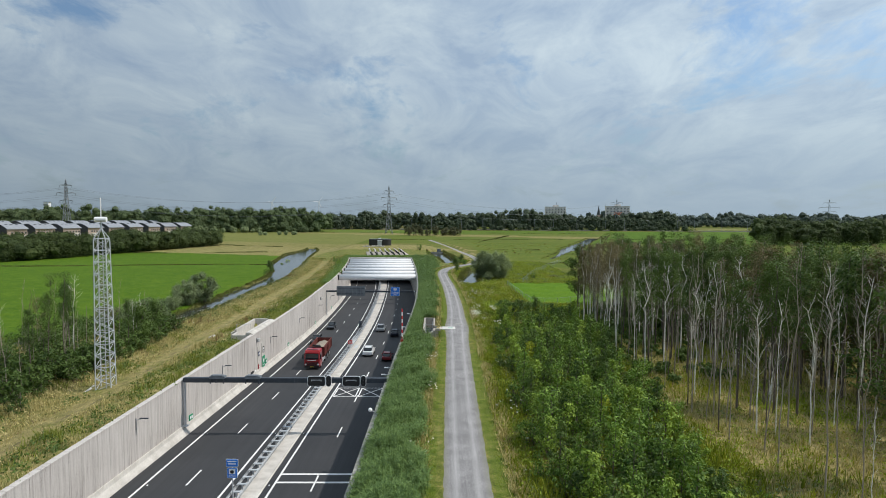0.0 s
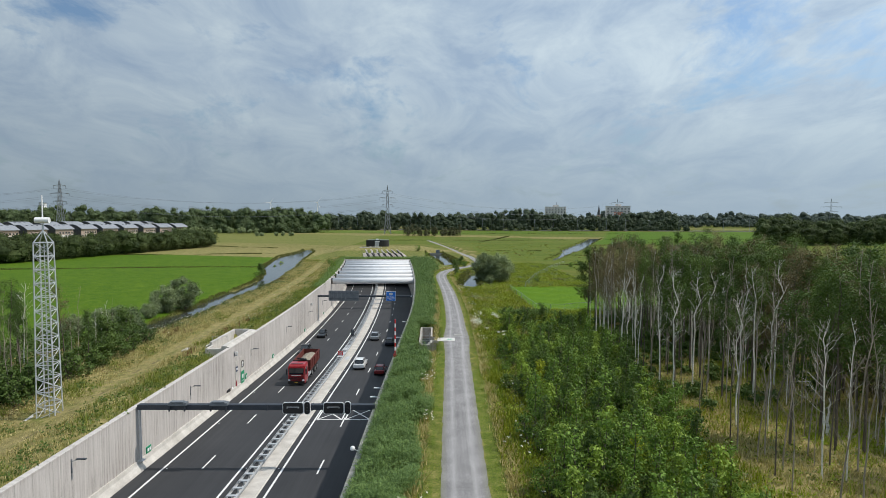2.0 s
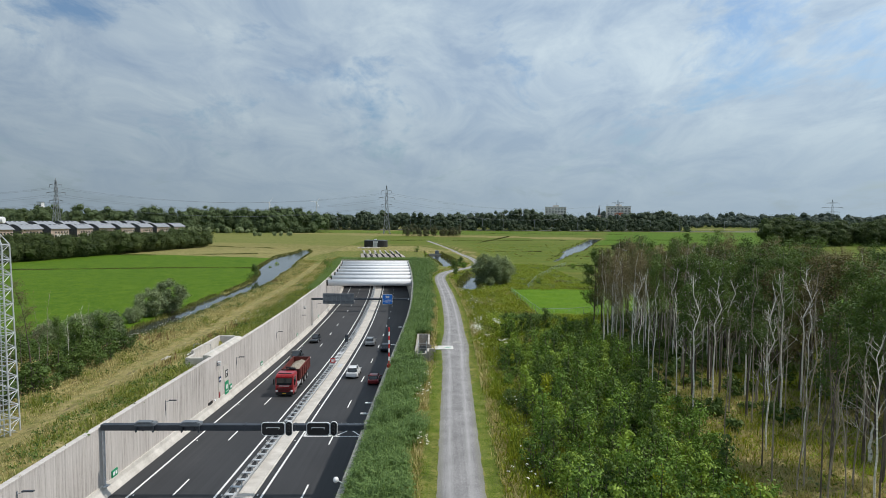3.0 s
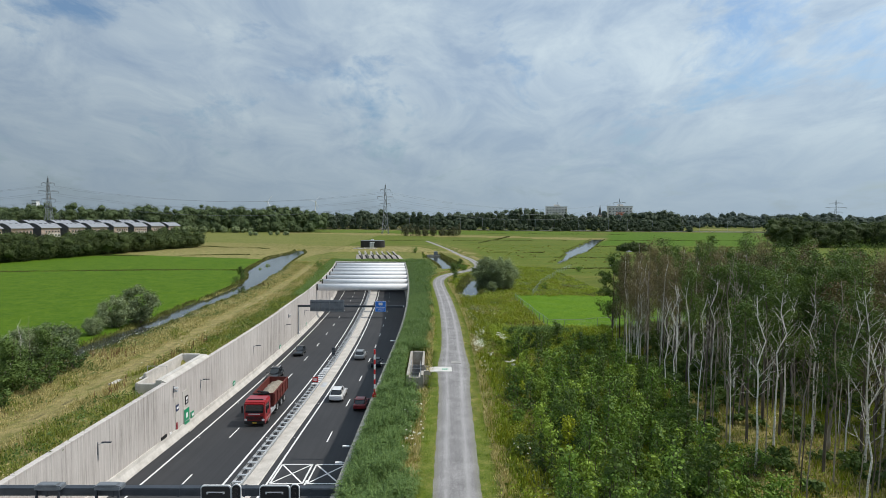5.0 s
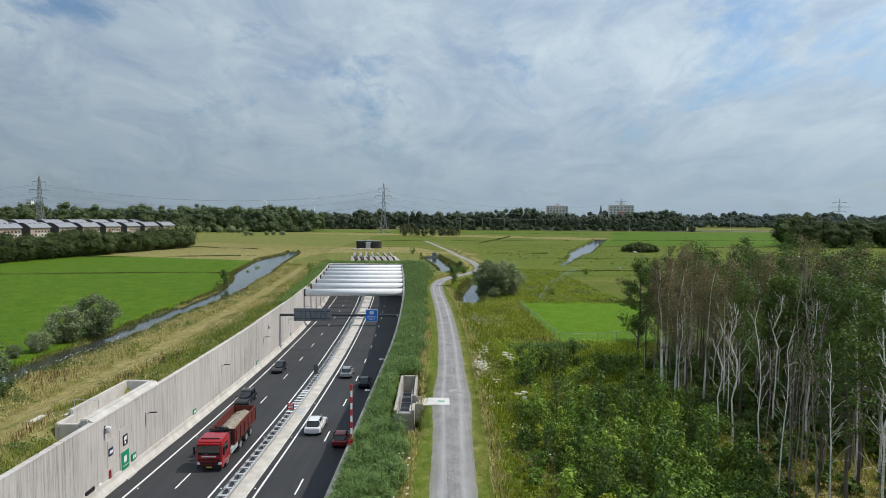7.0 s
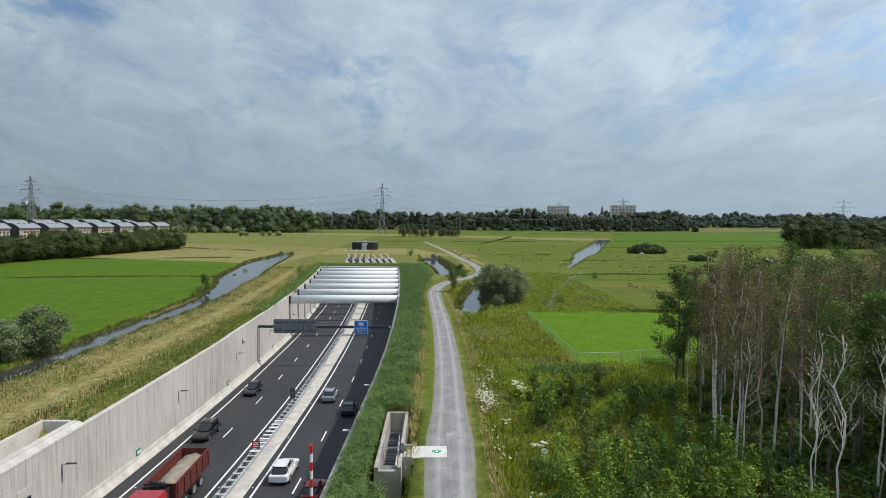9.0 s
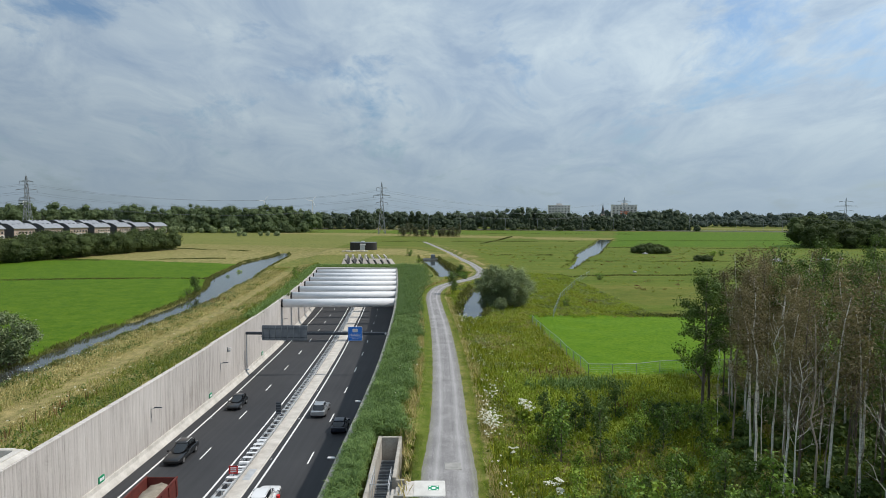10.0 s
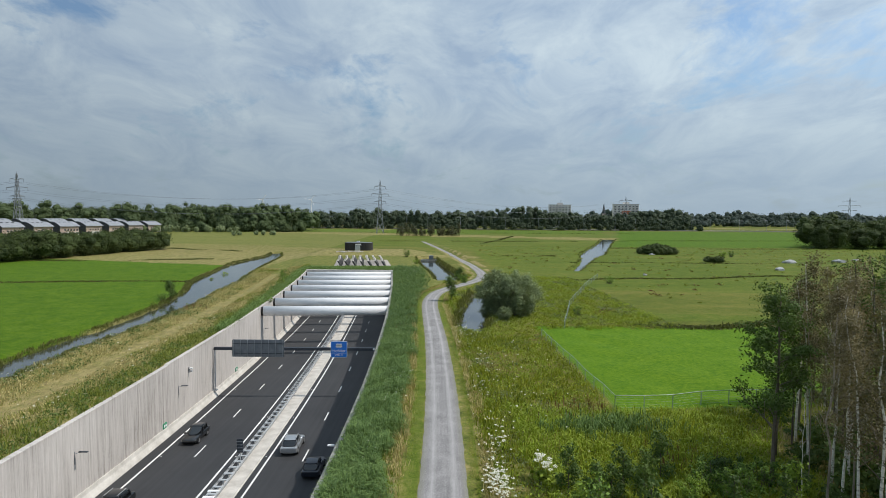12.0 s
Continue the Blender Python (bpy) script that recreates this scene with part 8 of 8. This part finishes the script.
for x, y in ((-330, 1500), (-480, 1560)):
    e = thing("wind_turbine", "small white wind turbine on the horizon", "wind turbine", "wind turbines", pose(x, y, 0, 0, 0, 20))
    part("tower", bar((0, 0, 0), (0, 0, 62), 1.2, 8, 0.7), WHITE, e)
    for k in range(3):
        a = radians(35 + 120 * k)
        part("blade", bar((0, -1, 62), (18 * math.sin(a), -1, 62 + 18 * math.cos(a)), 0.7, 4, 0.2), WHITE, e)


# ---- far woods ----
def woods(name, label, trees, leaf, size, per, seed, lumps=6, core=0.76):
    """Overlapping crowns of uneven lumps with leaf sprays over them, joined: trees are (x, y, height, radius)."""
    r = np.random.RandomState(seed)
    V, F, off = [], [], 0
    nu, nv = 8, 5
    th = np.linspace(0, 2 * np.pi, nu, endpoint=False)
    ph = np.linspace(0.15, np.pi - 0.3, nv)
    unit = np.stack([np.sin(ph)[:, None] * np.cos(th)[None, :], np.sin(ph)[:, None] * np.sin(th)[None, :], np.repeat(np.cos(ph)[:, None], nu, 1)], -1).reshape(-1, 3)
    qi = np.array([(i * nu + j, i * nu + (j + 1) % nu, (i + 1) * nu + (j + 1) % nu, (i + 1) * nu + j) for i in range(nv - 1) for j in range(nu)])
    for x, y, H, R in trees:
        z0 = gz(x, y)
        u = np.linspace(0, 1, lumps)
        a = r.uniform(0, 2 * np.pi, lumps)
        q = R * np.array([0.0] + list(r.uniform(0.3, 0.75, lumps - 1))) * (1.05 - 0.3 * u)
        cen = np.stack([x + np.cos(a) * q, y + np.sin(a) * q, z0 + H * (0.32 + 0.5 * u)], -1)
        rad = R * r.uniform(0.46, 0.74, lumps) * (1.05 - 0.12 * u)
        cen[0, 2], rad[0] = z0 + H * 0.4, R * 0.85
        for k, (c, s_) in enumerate(zip(cen, rad)):
            tall = np.array([1, 1, 0.42 * H / s_ if k == 0 else 0.85])
            v = c + unit * s_ * core * r.uniform(0.7, 1.0, (len(unit), 1)) * tall
            v[:, 2] = np.maximum(v[:, 2], z0 - 0.1)
            V.append(v)
            F.append(qi + off)
            off += len(v)
        idx = np.where(r.uniform(0, 1, per) < 0.45, 0, r.randint(0, lumps, per))
        d = r.normal(0, 1, (per, 3))
        d[:, 2] = np.where((d[:, 2] < -0.3) & (idx > 0), -d[:, 2], d[:, 2])
        d /= np.linalg.norm(d, axis=1)[:, None]
        c = cen[idx] + d * (rad[idx] * r.uniform(0.72, 1.1, per))[:, None] * np.where((idx == 0)[:, None], np.array([1, 1, 0.42 * H / rad[0]]), np.array([1, 1, 0.9]))
        nrm = 0.7 * d + r.normal(0, 0.5, (per, 3)) + np.array([0, 0, 0.35])
        nrm /= np.linalg.norm(nrm, axis=1)[:, None]
        uu = np.cross(nrm, r.normal(0, 1, (per, 3)))
        uu /= np.linalg.norm(uu, axis=1)[:, None] + 1e-9
        ww = np.cross(nrm, uu)
        s = (size * r.uniform(0.5, 1.3, per))[:, None]
        v = np.stack([c - uu * s, c + ww * s * 0.7, c + uu * s, c - ww * s * 0.7], 1).reshape(-1, 3)
        v[:, 2] = np.maximum(v[:, 2], z0)
        V.append(v)
        F.append(np.arange(4 * per).reshape(-1, 4) + off)
        off += len(v)
    return stuff(name, np.concatenate(V), np.concatenate(F), leaf, label, "trees")


wr = np.random.RandomState(77)


def row(n, a, b, depth, h0, h1, rad):
    out = []
    for i in range(n):
        t = (i + wr.uniform(-0.4, 0.4)) / n
        out.append((a[0] + (b[0] - a[0]) * t + wr.normal(0, 2), a[1] + (b[1] - a[1]) * t + wr.uniform(0, depth), wr.uniform(h0, h1) * (1 + 0.12 * math.sin(i * 0.37)), rad * wr.uniform(0.75, 1.25)))
    return out


woods("tree_belt", "dense dark hedge-like belt of trees beside the field", row(70, (-150, 362), (-178, 225), 4, 8.5, 11.0, 5.2) + row(50, (-160, 362), (-192, 225), 5, 9.5, 12, 5.0), BELT_LEAF, 0.32, 1100, 1, 8)
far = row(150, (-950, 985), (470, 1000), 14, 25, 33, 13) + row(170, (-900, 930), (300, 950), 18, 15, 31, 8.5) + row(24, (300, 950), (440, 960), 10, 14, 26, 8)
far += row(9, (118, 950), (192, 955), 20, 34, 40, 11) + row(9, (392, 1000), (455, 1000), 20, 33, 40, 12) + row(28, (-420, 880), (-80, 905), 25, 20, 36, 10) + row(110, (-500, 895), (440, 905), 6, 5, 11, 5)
woods("far_woods", "long dark line of trees along the horizon", far, MID_HAZE_LEAF, 0.72, 440, 2, 8)
# these woods wear the leaf colour with haze painted in
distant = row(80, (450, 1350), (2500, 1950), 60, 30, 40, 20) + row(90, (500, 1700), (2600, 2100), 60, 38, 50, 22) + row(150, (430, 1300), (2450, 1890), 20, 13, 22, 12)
woods("distant_woods", "distant woods beyond the railway, haze mixed into the leaf colour", distant, HAZE_LEAF, 1.3, 160, 12, 6)
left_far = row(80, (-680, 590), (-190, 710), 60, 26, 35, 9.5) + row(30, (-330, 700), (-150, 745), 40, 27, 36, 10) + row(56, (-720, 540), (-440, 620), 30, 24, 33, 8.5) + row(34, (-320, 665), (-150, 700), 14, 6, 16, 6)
woods("village_trees", "tall green trees round the row of houses", left_far, FAR_HAZE_LEAF, 0.5, 1150, 3, 9)
woods("field_willows", "pale grey-green willows and shrubs at the field's far edge", row(15, (-310, 640), (-215, 665), 12, 5, 9, 4) + row(5, (-190, 560), (-150, 585), 20, 3, 5, 3), WILLOW_LEAF, 0.4, 600, 13, 7)
woods("east_woods", "dense dark wood at the edge of the meadow", row(48, (266, 425), (520, 470), 45, 17, 24, 8) + row(26, (262, 415), (360, 425), 15, 13, 19, 6.5), BELT_LEAF, 0.4, 1300, 4, 9)
woods("reed_copse", "bare brownish copse in the far pasture", row(40, (-33, 588), (30, 596), 18, 6, 14.5, 2.6), COPSE_LEAF, 0.3, 420, 5, 7, 0.45)
woods("bramble_mound", "rounded dark bramble mound in the meadow", [(126 + 9.5 * math.cos(k * 2.4) * math.sqrt(k / 18), 356 + 4 * math.sin(k * 2.4) * math.sqrt(k / 18), 5.6 * (1 - 0.55 * k / 18), 3.4) for k in range(18)], BELT_LEAF, 0.25, 700, 6, 8)
woods("bramble_bush", "low dark bramble bush in the pasture", [(128 + 2.6 * math.cos(k * 2.4), 302 + 1.2 * math.sin(k * 2.4), 2.6 - 0.15 * k, 2.0) for k in range(6)], BELT_LEAF, 0.2, 500, 7, 7)

# grey heaps under sheets in the far pasture
TARP = two_tone("grey_sheet", (0.2, 0.21, 0.22), (0.4, 0.41, 0.42), 1, 8, 0.7, bump=0.3)
for k, (x, y, s_) in enumerate(((162, 302, 2.6), (132, 263, 1.8), (72, 239, 0.9), (190, 309, 2.2), (205, 318, 1.6), (120, 350, 1.4))):
    b = bmesh.new()
    bmesh.ops.create_icosphere(b, subdivisions=2, radius=1.0)
    for vv in b.verts:
        q = 0.8 + 0.35 * noise.noise(vv.co * 2.2 + Vector((k * 3.1, 0, 0)))
        vv.co = Vector((vv.co.x * 1.6 * q, vv.co.y * q, max(-0.2, vv.co.z) * 0.75 * q)) * s_
    solid("covered_heap", b, TARP, "grey sheet-covered heap in the pasture", "heap", "covered heaps", m=pose(x, y, gz(x, y), 0, 0, 40 * k))
